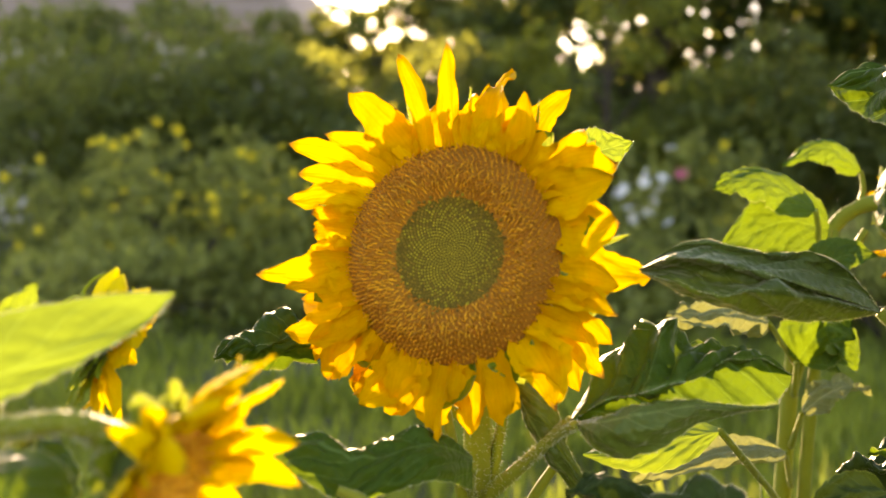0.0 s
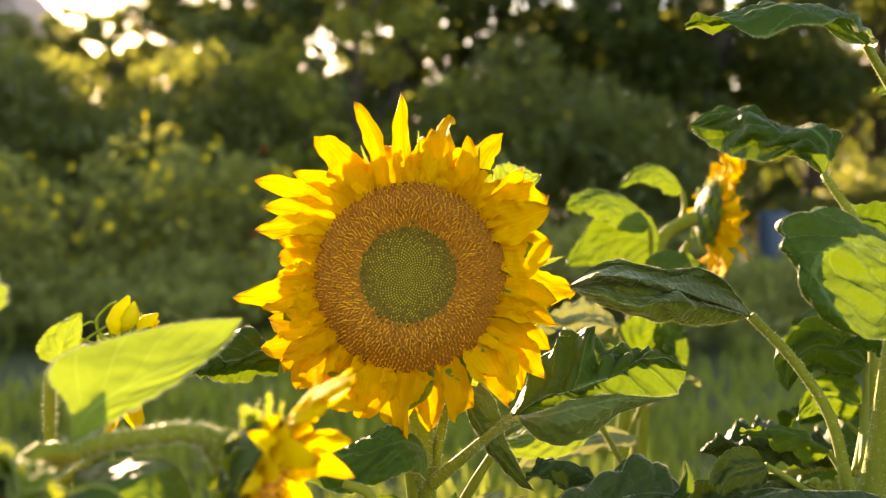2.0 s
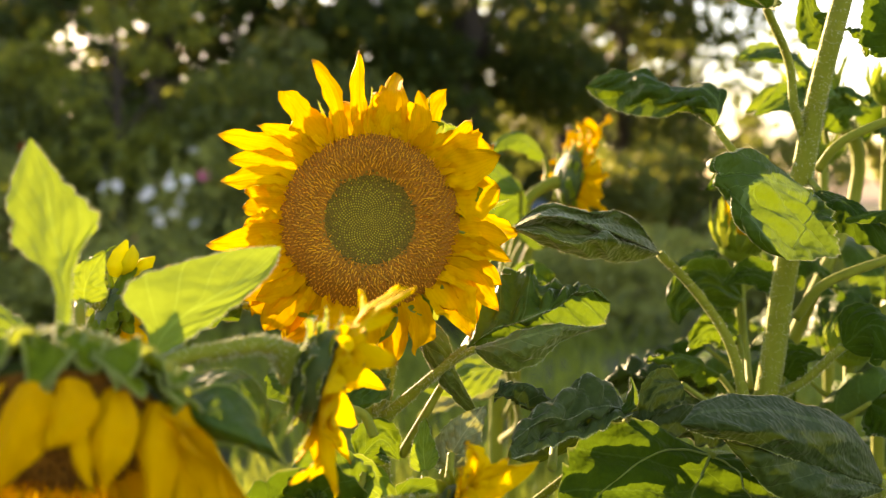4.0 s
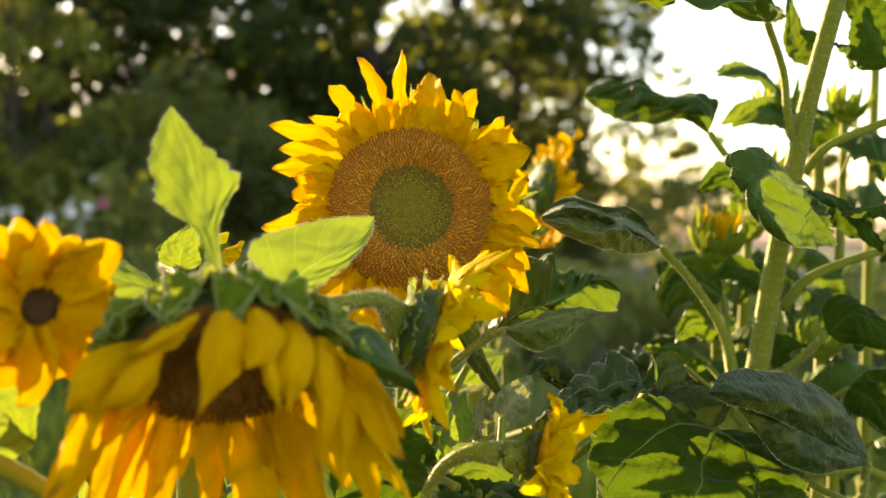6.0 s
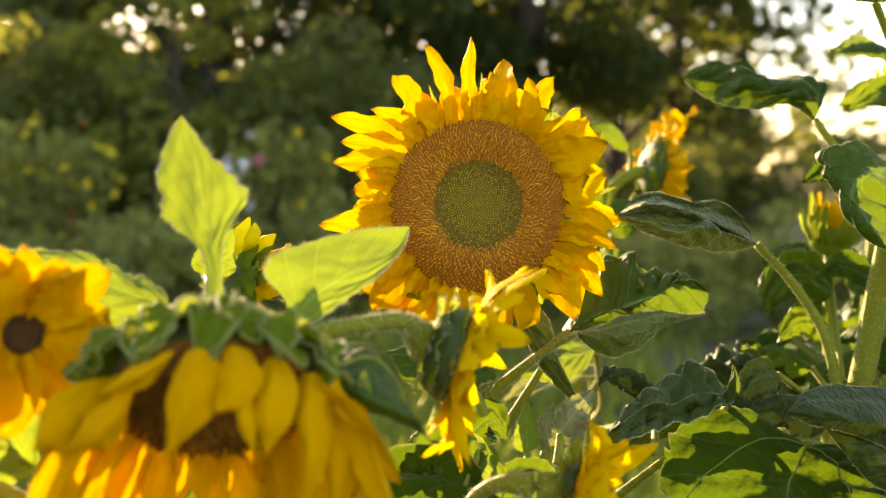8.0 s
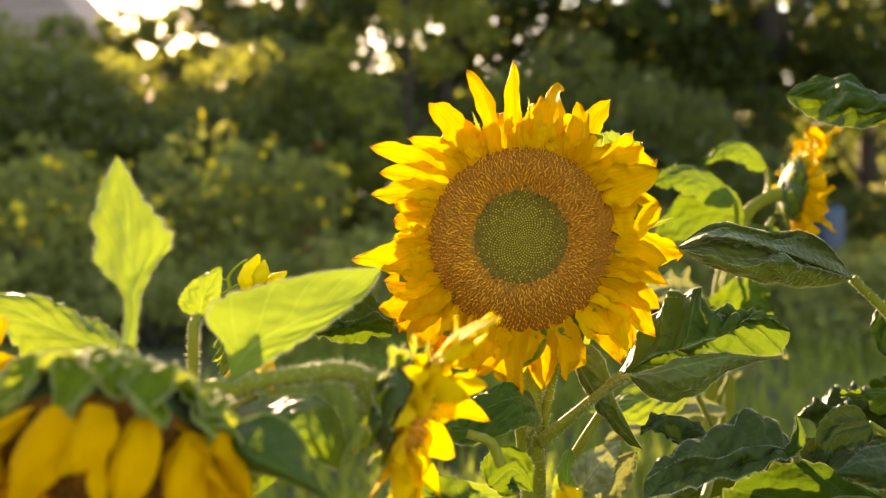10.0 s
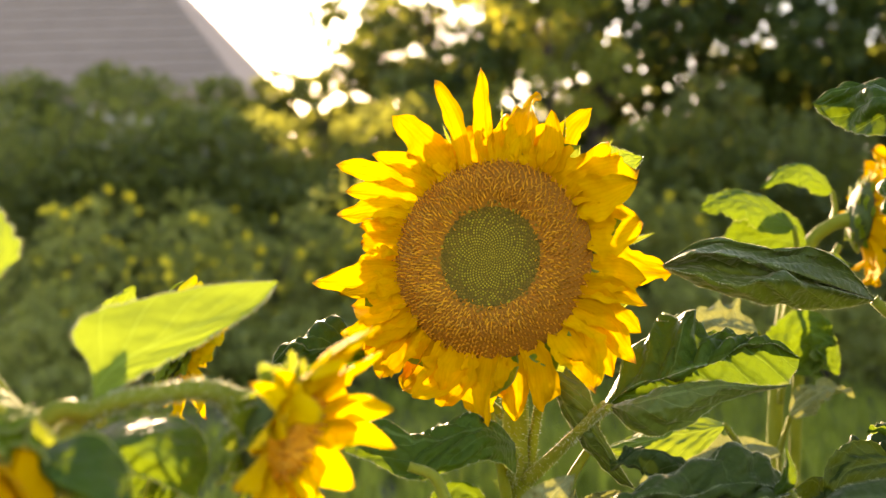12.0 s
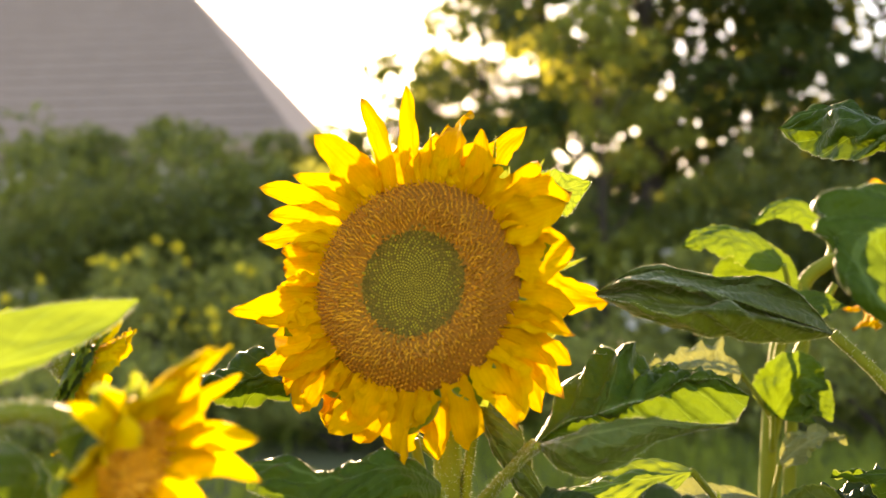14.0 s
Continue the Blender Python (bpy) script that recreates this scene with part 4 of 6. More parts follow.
rail_leaf(main, [[(0.1138, 0.0300, 0.8372), (0.1324, 0.0340, 0.8608), (0.1527, 0.0420, 0.8779), (0.1720, 0.0460, 0.8856), (0.1929, 0.0500, 0.8827), (0.2172, 0.0500, 0.8761), (0.2504, 0.0460, 0.8645)],
     [(0.1111, 0.0120, 0.8383), (0.1270, 0.0220, 0.8620), (0.1447, 0.0300, 0.8871), (0.1656, 0.0340, 0.8965), (0.1841, 0.0360, 0.8878), (0.2066, 0.0400, 0.8815), (0.2307, 0.0420, 0.8727), (0.2494, 0.0400, 0.8658)],
     [(0.1117, 0.0080, 0.8380), (0.1349, 0.0020, 0.8529), (0.1562, -0.0020, 0.8580), (0.1742, -0.0010, 0.8640), (0.1911, 0.0050, 0.8719), (0.2127, 0.0180, 0.8785), (0.2307, 0.0300, 0.8766), (0.2490, 0.0380, 0.8652)],
     [(0.1126, 0.0140, 0.8373), (0.1338, 0.0130, 0.8561), (0.1559, 0.0140, 0.8659), (0.1798, 0.0160, 0.8756), (0.1988, 0.0220, 0.8807), (0.2220, 0.0320, 0.8788), (0.2497, 0.0420, 0.8649)],
     [(0.1124, 0.0080, 0.8369), (0.1347, 0.0020, 0.8435), (0.1562, 0.0000, 0.8499), (0.1780, 0.0040, 0.8527), (0.2117, 0.0160, 0.8487), (0.2363, 0.0300, 0.8484), (0.2474, 0.0380, 0.8585)]],
    HALF, petiole=[(0.0584, 0.0620, 0.7773), (0.0820, 0.0450, 0.8022)], pr=0.0042, seed=2, wave=0.09, quilt=0.16, teeth=0.05, fuzz=800, rims=(1, 2, 4), sharp=0.45, label="large folded leaf, sunlit from behind")
rail_leaf(main, [[(0.1151, 0.0120, 0.8356), (0.1386, 0.0140, 0.8252), (0.1606, 0.0160, 0.8283), (0.1828, 0.0180, 0.8387), (0.2124, 0.0220, 0.8452), (0.2363, 0.0240, 0.8475)],
     [(0.1148, 0.0020, 0.8383), (0.1342, -0.0080, 0.8461), (0.1555, -0.0100, 0.8531), (0.1772, -0.0050, 0.8565), (0.1956, 0.0020, 0.8530), (0.2147, 0.0120, 0.8499), (0.2364, 0.0220, 0.8485)],
     [(0.1147, -0.0020, 0.8381), (0.1300, -0.0180, 0.8367), (0.1472, -0.0220, 0.8377), (0.1686, -0.0180, 0.8432), (0.1875, -0.0060, 0.8486), (0.2102, 0.0060, 0.8484), (0.2360, 0.0200, 0.8483)],
     [(0.1148, 0.0020, 0.8369), (0.1249, -0.0080, 0.8262), (0.1406, -0.0100, 0.8192), (0.1601, -0.0100, 0.8242), (0.1785, -0.0040, 0.8342), (0.1900, 0.0020, 0.8405), (0.2110, 0.0120, 0.8448), (0.2363, 0.0220, 0.8474)]],
    DEEP, petiole=[(0.0820, 0.0450, 0.8022), (0.1017, 0.0200, 0.8251)], pr=0.003, seed=12, wave=0.04, quilt=0.03, teeth=0.02, fuzz=500, rims=(1, 3), label="smooth dark leaf below the folded one")
rail_leaf(main, [[(0.0786, 0.0450, 0.8576), (0.0895, 0.0500, 0.8370), (0.1024, 0.0500, 0.8158), (0.1172, 0.0500, 0.7965), (0.1345, 0.0420, 0.7745)],
     [(0.0686, 0.0360, 0.8602), (0.0795, 0.0340, 0.8406), (0.0903, 0.0340, 0.8201), (0.1033, 0.0360, 0.7985), (0.1202, 0.0380, 0.7830), (0.1344, 0.0400, 0.7749)],
     [(0.0770, 0.0300, 0.8613), (0.0886, 0.0240, 0.8438), (0.1007, 0.0240, 0.8243), (0.1115, 0.0280, 0.8050), (0.1343, 0.0380, 0.7753)],
     [(0.0890, 0.0340, 0.8600), (0.0999, 0.0320, 0.8495), (0.1048, 0.0300, 0.8354), (0.1097, 0.0320, 0.8194), (0.1176, 0.0340, 0.8040), (0.1248, 0.0360, 0.7893), (0.1344, 0.0400, 0.7749)]],
    DEEP, petiole=[(0.0609, 0.0700, 0.7816), (0.0681, 0.0600, 0.8291)], seed=5, wave=0.05, quilt=0.05, teeth=0.03, fuzz=500, rims=(1, 3), label="narrow drooping dark leaf")
rail_leaf(main, [[(-0.0599, 0.0850, 0.8665), (-0.0811, 0.0800, 0.8713), (-0.0994, 0.0750, 0.8707), (-0.1131, 0.0600, 0.8685), (-0.1205, 0.0450, 0.8655)],
     [(-0.0575, 0.0720, 0.8782), (-0.0744, 0.0660, 0.8914), (-0.0905, 0.0580, 0.8882), (-0.1042, 0.0520, 0.8795), (-0.1154, 0.0470, 0.8754), (-0.1205, 0.0420, 0.8659)],
     [(-0.0556, 0.0620, 0.8734), (-0.0747, 0.0500, 0.8812), (-0.0921, 0.0440, 0.8771), (-0.1061, 0.0400, 0.8780), (-0.1205, 0.0420, 0.8655)],
     [(-0.0559, 0.0640, 0.8671), (-0.0757, 0.0460, 0.8743), (-0.0930, 0.0400, 0.8717), (-0.1079, 0.0400, 0.8713), (-0.1205, 0.0420, 0.8652)],
     [(-0.0570, 0.0700, 0.8602), (-0.0791, 0.0620, 0.8611), (-0.0996, 0.0520, 0.8632), (-0.1114, 0.0460, 0.8659), (-0.1207, 0.0430, 0.8646)]],
    HALF, petiole=[(0.0490, 0.0700, 0.8191), (-0.0056, 0.0800, 0.8578)], seed=7, wave=0.10, quilt=0.10, teeth=0.03, fuzz=500, rims=(1, 2, 4), sharp=0.3, label="crumpled dark leaf with bright rims")
rail_leaf(main, [[(0.0507, 0.0400, 0.7994), (0.0262, 0.0000, 0.8128), (0.0010, -0.0200, 0.8146), (-0.0247, -0.0300, 0.8153), (-0.0442, -0.0350, 0.8248), (-0.0566, -0.0400, 0.8288)],
     [(0.0505, 0.0300, 0.8103), (0.0371, -0.0080, 0.8284), (0.0219, -0.0260, 0.8355), (0.0031, -0.0360, 0.8289), (-0.0150, -0.0440, 0.8260), (-0.0337, -0.0460, 0.8351), (-0.0549, -0.0480, 0.8342)],
     [(0.0513, 0.0200, 0.8053), (0.0319, -0.0400, 0.8227), (0.0092, -0.0560, 0.8208), (-0.0152, -0.0660, 0.8158), (-0.0375, -0.0600, 0.8280), (-0.0560, -0.0520, 0.8296)],
     [(0.0512, 0.0240, 0.7893), (0.0337, -0.0400, 0.8101), (0.0099, -0.0600, 0.8068), (-0.0141, -0.0720, 0.8031), (-0.0411, -0.0660, 0.8149), (-0.0571, -0.0560, 0.8186)]],
    HALF, petiole=[(0.0517, 0.0680, 0.7734), (0.0476, 0.0550, 0.7809)], seed=8, wave=0.10, quilt=0.09, teeth=0.04, fuzz=500, rims=(1, 3), label="dark leaf hanging under the flower")
leaf(main, [(0.1152, 0.1100, 0.9982), (0.1326, 0.1200, 1.0063), (0.1515, 0.1300, 1.0118)], 0.020, (0.2, -1, 0.3), YOUNG, seed=9, petiole=[(0.0543, 0.0900, 0.8925), (0.0910, 0.1000, 0.9615)], fuzz=240, label="light green leaf behind the petals")
tube("side_shoot", main, [(0.0471, 0.0700, 0.7429), (0.0417, 0.0500, 0.7856), (0.0320, 0.0400, 0.8372)], (0.0050, 0.0042, 0.0036), STEM, label="bristly side shoot")
tube("side_shoot", main, [(0.0746, 0.0700, 0.7440), (0.0895, 0.0500, 0.7799), (0.1037, 0.0500, 0.8026)], (0.0045, 0.0038, 0.003), STEM)

# ---- the tall plant with the dark leaves ----
tall = thing("sunflower", (0.385, 0.07, 0), "tall sunflower plant with large dark leaves", "flower", "sunflowers")
TS = [(0.385, 0.07, 0), (0.386, 0.065, 0.4), (0.3890, 0.0600, 0.6924), (0.4071, 0.0550, 0.7795), (0.4106, 0.0350, 0.8729), (0.4108, 0.0020, 0.9837), (0.4134, -0.0200, 1.0543), (0.4290, -0.0450, 1.1579)]
stem(tall, TS, (0.013, 0.012, 0.0112, 0.0105, 0.0098, 0.0088, 0.008, 0.0075), 50, "thick pale green bristly stem", 3200, 4)
rail_leaf(tall, [[(0.1549, 0.0140, 0.9325), (0.1855, 0.0350, 0.9352), (0.2209, 0.0500, 0.9292), (0.2553, 0.0650, 0.9184), (0.2876, 0.0780, 0.9098), (0.3093, 0.0720, 0.9040)],
     [(0.1537, 0.0100, 0.9336), (0.1814, 0.0220, 0.9486), (0.2094, 0.0300, 0.9461), (0.2341, 0.0400, 0.9403), (0.2611, 0.0520, 0.9420), (0.2839, 0.0600, 0.9320), (0.2987, 0.0660, 0.9164), (0.3090, 0.0690, 0.9038)],
     [(0.1537, 0.0100, 0.9332), (0.1791, 0.0220, 0.9443), (0.2071, 0.0300, 0.9421), (0.2348, 0.0420, 0.9366), (0.2666, 0.0560, 0.9326), (0.2919, 0.0640, 0.9186), (0.3090, 0.0690, 0.9038)],
     [(0.1508, 0.0000, 0.9325), (0.1694, -0.0060, 0.9405), (0.1924, 0.0000, 0.9389), (0.2209, 0.0100, 0.9326), (0.2580, 0.0340, 0.9207), (0.3081, 0.0670, 0.9035)],
     [(0.1531, 0.0080, 0.9307), (0.1766, 0.0140, 0.9320), (0.2030, 0.0180, 0.9278), (0.2306, 0.0240, 0.9242), (0.2651, 0.0460, 0.9166), (0.3090, 0.0690, 0.9033)],
     [(0.1514, 0.0020, 0.9306), (0.1731, -0.0040, 0.9254), (0.1977, -0.0040, 0.9179), (0.2225, 0.0020, 0.9213), (0.2588, 0.0300, 0.9155), (0.3073, 0.0650, 0.9032)],
     [(0.1537, 0.0100, 0.9293), (0.1765, 0.0140, 0.9186), (0.2006, 0.0180, 0.9098), (0.2266, 0.0260, 0.9054), (0.2517, 0.0400, 0.8992), (0.2784, 0.0550, 0.8977), (0.3090, 0.0690, 0.9024)]],
    DEEP, petiole=[(0.385, 0.052, 0.765), (0.3708, 0.0580, 0.8242), (0.3410, 0.0640, 0.8702)], pr=0.0042, at_tip=True, seed=21, wave=0.03, quilt=0.02, sharp=0.30, fuzz=900, rims=(1, 3, 5, 6), nv=41, label="long dark drooping leaf with wrinkled surface")
rail_leaf(tall, [[(0.3770, 0.0950, 1.0149), (0.3749, 0.1300, 1.0343), (0.3651, 0.1500, 1.0402), (0.3574, 0.1700, 1.0437), (0.3549, 0.1900, 1.0498), (0.3506, 0.2000, 1.0556)],
     [(0.3751, 0.0900, 1.0148), (0.3869, 0.0950, 1.0343), (0.3870, 0.1050, 1.0484), (0.3755, 0.1200, 1.0551), (0.3676, 0.1400, 1.0522), (0.3580, 0.1550, 1.0561), (0.3437, 0.1700, 1.0697), (0.3307, 0.1850, 1.0732), (0.3153, 0.1950, 1.0687), (0.2990, 0.2000, 1.0564)],
     [(0.3722, 0.0850, 1.0142), (0.3644, 0.0850, 1.0324), (0.3532, 0.1000, 1.0412), (0.3438, 0.1200, 1.0402), (0.3338, 0.1400, 1.0521), (0.3246, 0.1700, 1.0609), (0.3115, 0.1850, 1.0597), (0.2990, 0.2000, 1.0559)],
     [(0.3737, 0.0880, 1.0128), (0.3639, 0.0950, 1.0208), (0.3551, 0.1100, 1.0281), (0.3429, 0.1300, 1.0259), (0.3300, 0.1500, 1.0271), (0.3184, 0.1750, 1.0331), (0.3054, 0.1950, 1.0469), (0.2990, 0.2000, 1.0549)]],
    HALF, petiole=[(0.4308, 0.0450, 0.8994), (0.4018, 0.0600, 0.9589)], pr=0.0036, seed=22, wave=0.10, quilt=0.10, teeth=0.03, fuzz=600, rims=(1, 3), label="curled dark leaf with a sunlit patch")
leaf(tall, [(0.352, -0.034, 1.103), (0.3180, -0.0400, 1.1235), (0.2649, -0.0500, 1.1216), (0.223, -0.032, 1.113)], 0.052, (0.0, -0.2, 1), GLOW, seed=23, petiole=[(0.4123, 0.0000, 0.9940), (0.393, -0.010, 1.025), (0.386, -0.012, 1.064)], pr=0.0036, fold=(10, 10), curl=(-20, -20), fuzz=300, label="broad leaf seen from below")
rail_leaf(tall, [[(0.4043, -0.0200, 0.9557), (0.3684, -0.0400, 0.9653), (0.3348, -0.0600, 0.9749), (0.3047, -0.0800, 0.9747), (0.2912, -0.0900, 0.9678), (0.2888, -0.1000, 0.9513), (0.2919, -0.1150, 0.9325), (0.3030, -0.1200, 0.9179), (0.3143, -0.1240, 0.9086)],
     [(0.3965, -0.0300, 0.9560), (0.3596, -0.0500, 0.9708), (0.3251, -0.0700, 0.9838), (0.2907, -0.0900, 0.9878), (0.2700, -0.1000, 0.9771), (0.2679, -0.1050, 0.9671), (0.2732, -0.1100, 0.9537), (0.2813, -0.1200, 0.9347), (0.2967, -0.1250, 0.9167), (0.3135, -0.1250, 0.9087)],
     [(0.3888, -0.0400, 0.9558), (0.3422, -0.0750, 0.9634), (0.3105, -0.0950, 0.9662), (0.2897, -0.1120, 0.9584), (0.2871, -0.1220, 0.9437), (0.2927, -0.1300, 0.9261), (0.3127, -0.1260, 0.9087)],
     [(0.3888, -0.0400, 0.9553), (0.3660, -0.0700, 0.9396), (0.3410, -0.1000, 0.9234), (0.3140, -0.1250, 0.9087)],
     [(0.3971, -0.0300, 0.9555), (0.3956, -0.0500, 0.9446), (0.3828, -0.0800, 0.9279), (0.3764, -0.1000, 0.9119), (0.3454, -0.1150, 0.9069), (0.3141, -0.1250, 0.9082)]],
    HALF, petiole=[(0.4066, 0.0000, 0.9423), (0.4000, -0.0150, 0.9560)], seed=24, wave=0.06, quilt=0.06, teeth=0.05, fuzz=800, nu=56, ribs=(3,), rims=(1, 4), label="toothed hanging leaf, half in sun")
leaf(tall, [(0.4098, -0.0200, 0.9572), (0.4158, -0.0500, 0.9466), (0.4305, -0.0700, 0.9241), (0.4409, -0.0800, 0.9019)], 0.03, (0, -0.8, 0.6), seed=25, petiole=[(0.4205, 0.0200, 0.9688), (0.4146, 0.0000, 0.9655)], fold=(-10, -10), curl=(-20, -20))
leaf(tall, [(0.5188, -0.0500, 0.9477), (0.4464, -0.0800, 0.9440), (0.3807, -0.1000, 0.9359)], 0.018, (0, -0.6, 0.8), seed=26, fold=(-25, -25), curl=(-40, -40))
tube("petiole", tall, [(0.4347, 0.0200, 0.9744), (0.4496, -0.0000, 1.0003), (0.5090, -0.0300, 1.0274)], (0.005, 0.0042, 0.004), STEM)
tube("petiole", tall, [(0.4297, 0.0450, 0.8450), (0.4480, 0.0200, 0.8784), (0.5293, -0.0100, 0.9081)], (0.0052, 0.0045, 0.004), STEM)
leaf(tall, [(0.4472, 0.0000, 0.8236), (0.4617, -0.0200, 0.8431), (0.4861, -0.0300, 0.8275), (0.5043, -0.0400, 0.7963)], 0.035, (-0.1, -0.8, 0.6), seed=27, petiole=[(0.4138, 0.0550, 0.7738), (0.4308, 0.0300, 0.7921)], pr=0.004, fold=(-10, -10), curl=(-20, -20))
rail_leaf(tall, [[(0.3032, -0.0310, 0.7472), (0.2747, -0.0300, 0.7619), (0.2355, -0.0380, 0.7813), (0.1929, -0.0500, 0.7773), (0.1627, -0.0680, 0.7573), (0.1496, -0.0900, 0.7257), (0.1515, -0.1180, 0.6914), (0.1755, -0.1450, 0.6478)],
     [(0.3019, -0.0330, 0.7470), (0.2683, -0.0400, 0.7558), (0.2314, -0.0540, 0.7522), (0.1921, -0.0700, 0.7352), (0.1640, -0.0900, 0.7112), (0.1629, -0.1200, 0.6777), (0.1763, -0.1460, 0.6471)],
     [(0.3012, -0.0340, 0.7467), (0.2805, -0.0520, 0.7288), (0.2522, -0.0780, 0.7021), (0.2211, -0.1060, 0.6737), (0.1777, -0.1470, 0.6460)],
     [(0.3019, -0.0330, 0.7465), (0.3181, -0.0460, 0.7367), (0.3180, -0.0660, 0.7161), (0.3060, -0.0860, 0.6924), (0.2677, -0.1120, 0.6617), (0.1797, -0.1470, 0.6445)],
     [(0.3032, -0.0310, 0.7472), (0.3380, -0.0280, 0.7432), (0.3652, -0.0340, 0.7305), (0.3817, -0.0480, 0.7106), (0.3676, -0.0680, 0.6855), (0.3154, -0.1000, 0.6615), (0.1817, -0.1470, 0.6434)]],
    LEAF, petiole=[(0.3917, 0.0550, 0.7094), (0.3438, 0.0100, 0.7326)], pr=0.0045, seed=28, wave=0.05, quilt=0.05, teeth=0.06, nu=60, nv=33, ribs=(1, 2, 3), label="broad dark leaf with pale veins")
rail_leaf(tall, [[(0.2263, -0.1400, 0.7977), (0.2783, -0.1100, 0.7936), (0.3403, -0.0800, 0.7835), (0.3961, -0.0550, 0.7669), (0.4554, -0.0450, 0.7215)],
     [(0.2105, -0.1600, 0.8020), (0.2406, -0.1400, 0.8120), (0.2919, -0.1100, 0.8086), (0.3479, -0.0850, 0.7972), (0.3899, -0.0700, 0.7820), (0.4231, -0.0600, 0.7587), (0.4468, -0.0550, 0.7247)],
     [(0.2071, -0.1650, 0.8015), (0.2370, -0.1600, 0.7995), (0.2889, -0.1400, 0.7895), (0.3421, -0.1150, 0.7717), (0.3963, -0.0850, 0.7454), (0.4439, -0.0600, 0.7206)],
     [(0.2105, -0.1600, 0.7990), (0.2391, -0.1500, 0.7869), (0.2820, -0.1350, 0.7757), (0.3348, -0.1100, 0.7555), (0.3905, -0.0850, 0.7340), (0.4452, -0.0600, 0.7169)]],
    SHADED, petiole=[(0.3946, 0.0500, 0.7155), (0.4496, -0.0300, 0.6725)], at_tip=True, seed=29, wave=0.06, quilt=0.03, teeth=0.03, fuzz=400, rims=(1, 3), label="broad dark leaf with ragged edge")
rail_leaf(tall, [[(0.4588, -0.0450, 0.7120), (0.4112, -0.0600, 0.7267), (0.3663, -0.0700, 0.7458), (0.3232, -0.0800, 0.7618), (0.2849, -0.0950, 0.7757)],
     [(0.4502, -0.0550, 0.7132), (0.3885, -0.0800, 0.7402), (0.3418, -0.0950, 0.7643), (0.3044, -0.1050, 0.7774), (0.2637, -0.1200, 0.7823)],
     [(0.4459, -0.0600, 0.7133), (0.3681, -0.1050, 0.7343), (0.3226, -0.1200, 0.7503), (0.2868, -0.1250, 0.7686), (0.2622, -0.1220, 0.7817)],
     [(0.4502, -0.0550, 0.7112), (0.3987, -0.0900, 0.7162), (0.3497, -0.1100, 0.7207), (0.3092, -0.1180, 0.7332), (0.2810, -0.1220, 0.7594), (0.2628, -0.1220, 0.7804)]],
    SHADED, petiole=[(0.3946, 0.0500, 0.7155), (0.4496, -0.0300, 0.6725)], seed=332, wave=0.06, quilt=0.03, teeth=0.03, fuzz=400, rims=(1, 3), label="dark leaf overlapping the broad one")
rail_leaf(tall, [[(0.2307, -0.0300, 0.7880), (0.2069, -0.0400, 0.7921), (0.1816, -0.0500, 0.7954), (0.1501, -0.0750, 0.7960), (0.1202, -0.1000, 0.7911), (0.1000, -0.1200, 0.7902)],
     [(0.2236, -0.0450, 0.7901), (0.2136, -0.0480, 0.8038), (0.2017, -0.0520, 0.8126), (0.1818, -0.0620, 0.8162), (0.1596, -0.0780, 0.8105), (0.1358, -0.0950, 0.8060), (0.1136, -0.1120, 0.8014), (0.0973, -0.1300, 0.7934)],
     [(0.2186, -0.0600, 0.7925), (0.1995, -0.0720, 0.7996), (0.1759, -0.0850, 0.8019), (0.1560, -0.0950, 0.7970), (0.1306, -0.1120, 0.8020), (0.1082, -0.1280, 0.7968), (0.0951, -0.1380, 0.7931)],
     [(0.2212, -0.0580, 0.7912), (0.2038, -0.0660, 0.7925), (0.1815, -0.0750, 0.7915), (0.1562, -0.0880, 0.7865), (0.1306, -0.1050, 0.7866), (0.1071, -0.1250, 0.7871), (0.0948, -0.1350, 0.7887)],
     [(0.2206, -0.0640, 0.7920), (0.2036, -0.0780, 0.7909), (0.1755, -0.0920, 0.7866), (0.1457, -0.1080, 0.7856), (0.1187, -0.1250, 0.7827), (0.0920, -0.1450, 0.7824)]],
    SHADED, petiole=[(0.3900, 0.0620, 0.6500), (0.3000, 0.0500, 0.6950), (0.2480, 0.0050, 0.7600)], seed=30, wave=0.10, quilt=0.10, teeth=0.03, fuzz=1300, rims=(1, 2, 4), sharp=0.35, label="dark tented leaf with sunlit rims")
rail_leaf(tall, [[(0.2032, -0.0620, 0.7901), (0.2119, -0.0640, 0.7986), (0.2155, -0.0660, 0.8091), (0.2160, -0.0680, 0.8201)],
     [(0.2045, -0.0700, 0.7892), (0.2137, -0.0740, 0.7985), (0.2175, -0.0720, 0.8081), (0.2164, -0.0680, 0.8201)],
     [(0.2103, -0.0660, 0.7880), (0.2215, -0.0660, 0.7957), (0.2233, -0.0660, 0.8054), (0.2169, -0.0680, 0.8196)]],
    GLOW, seed=331, wave=0.05, quilt=0.03, fuzz=120, label="upturned leaf tip lit from behind")

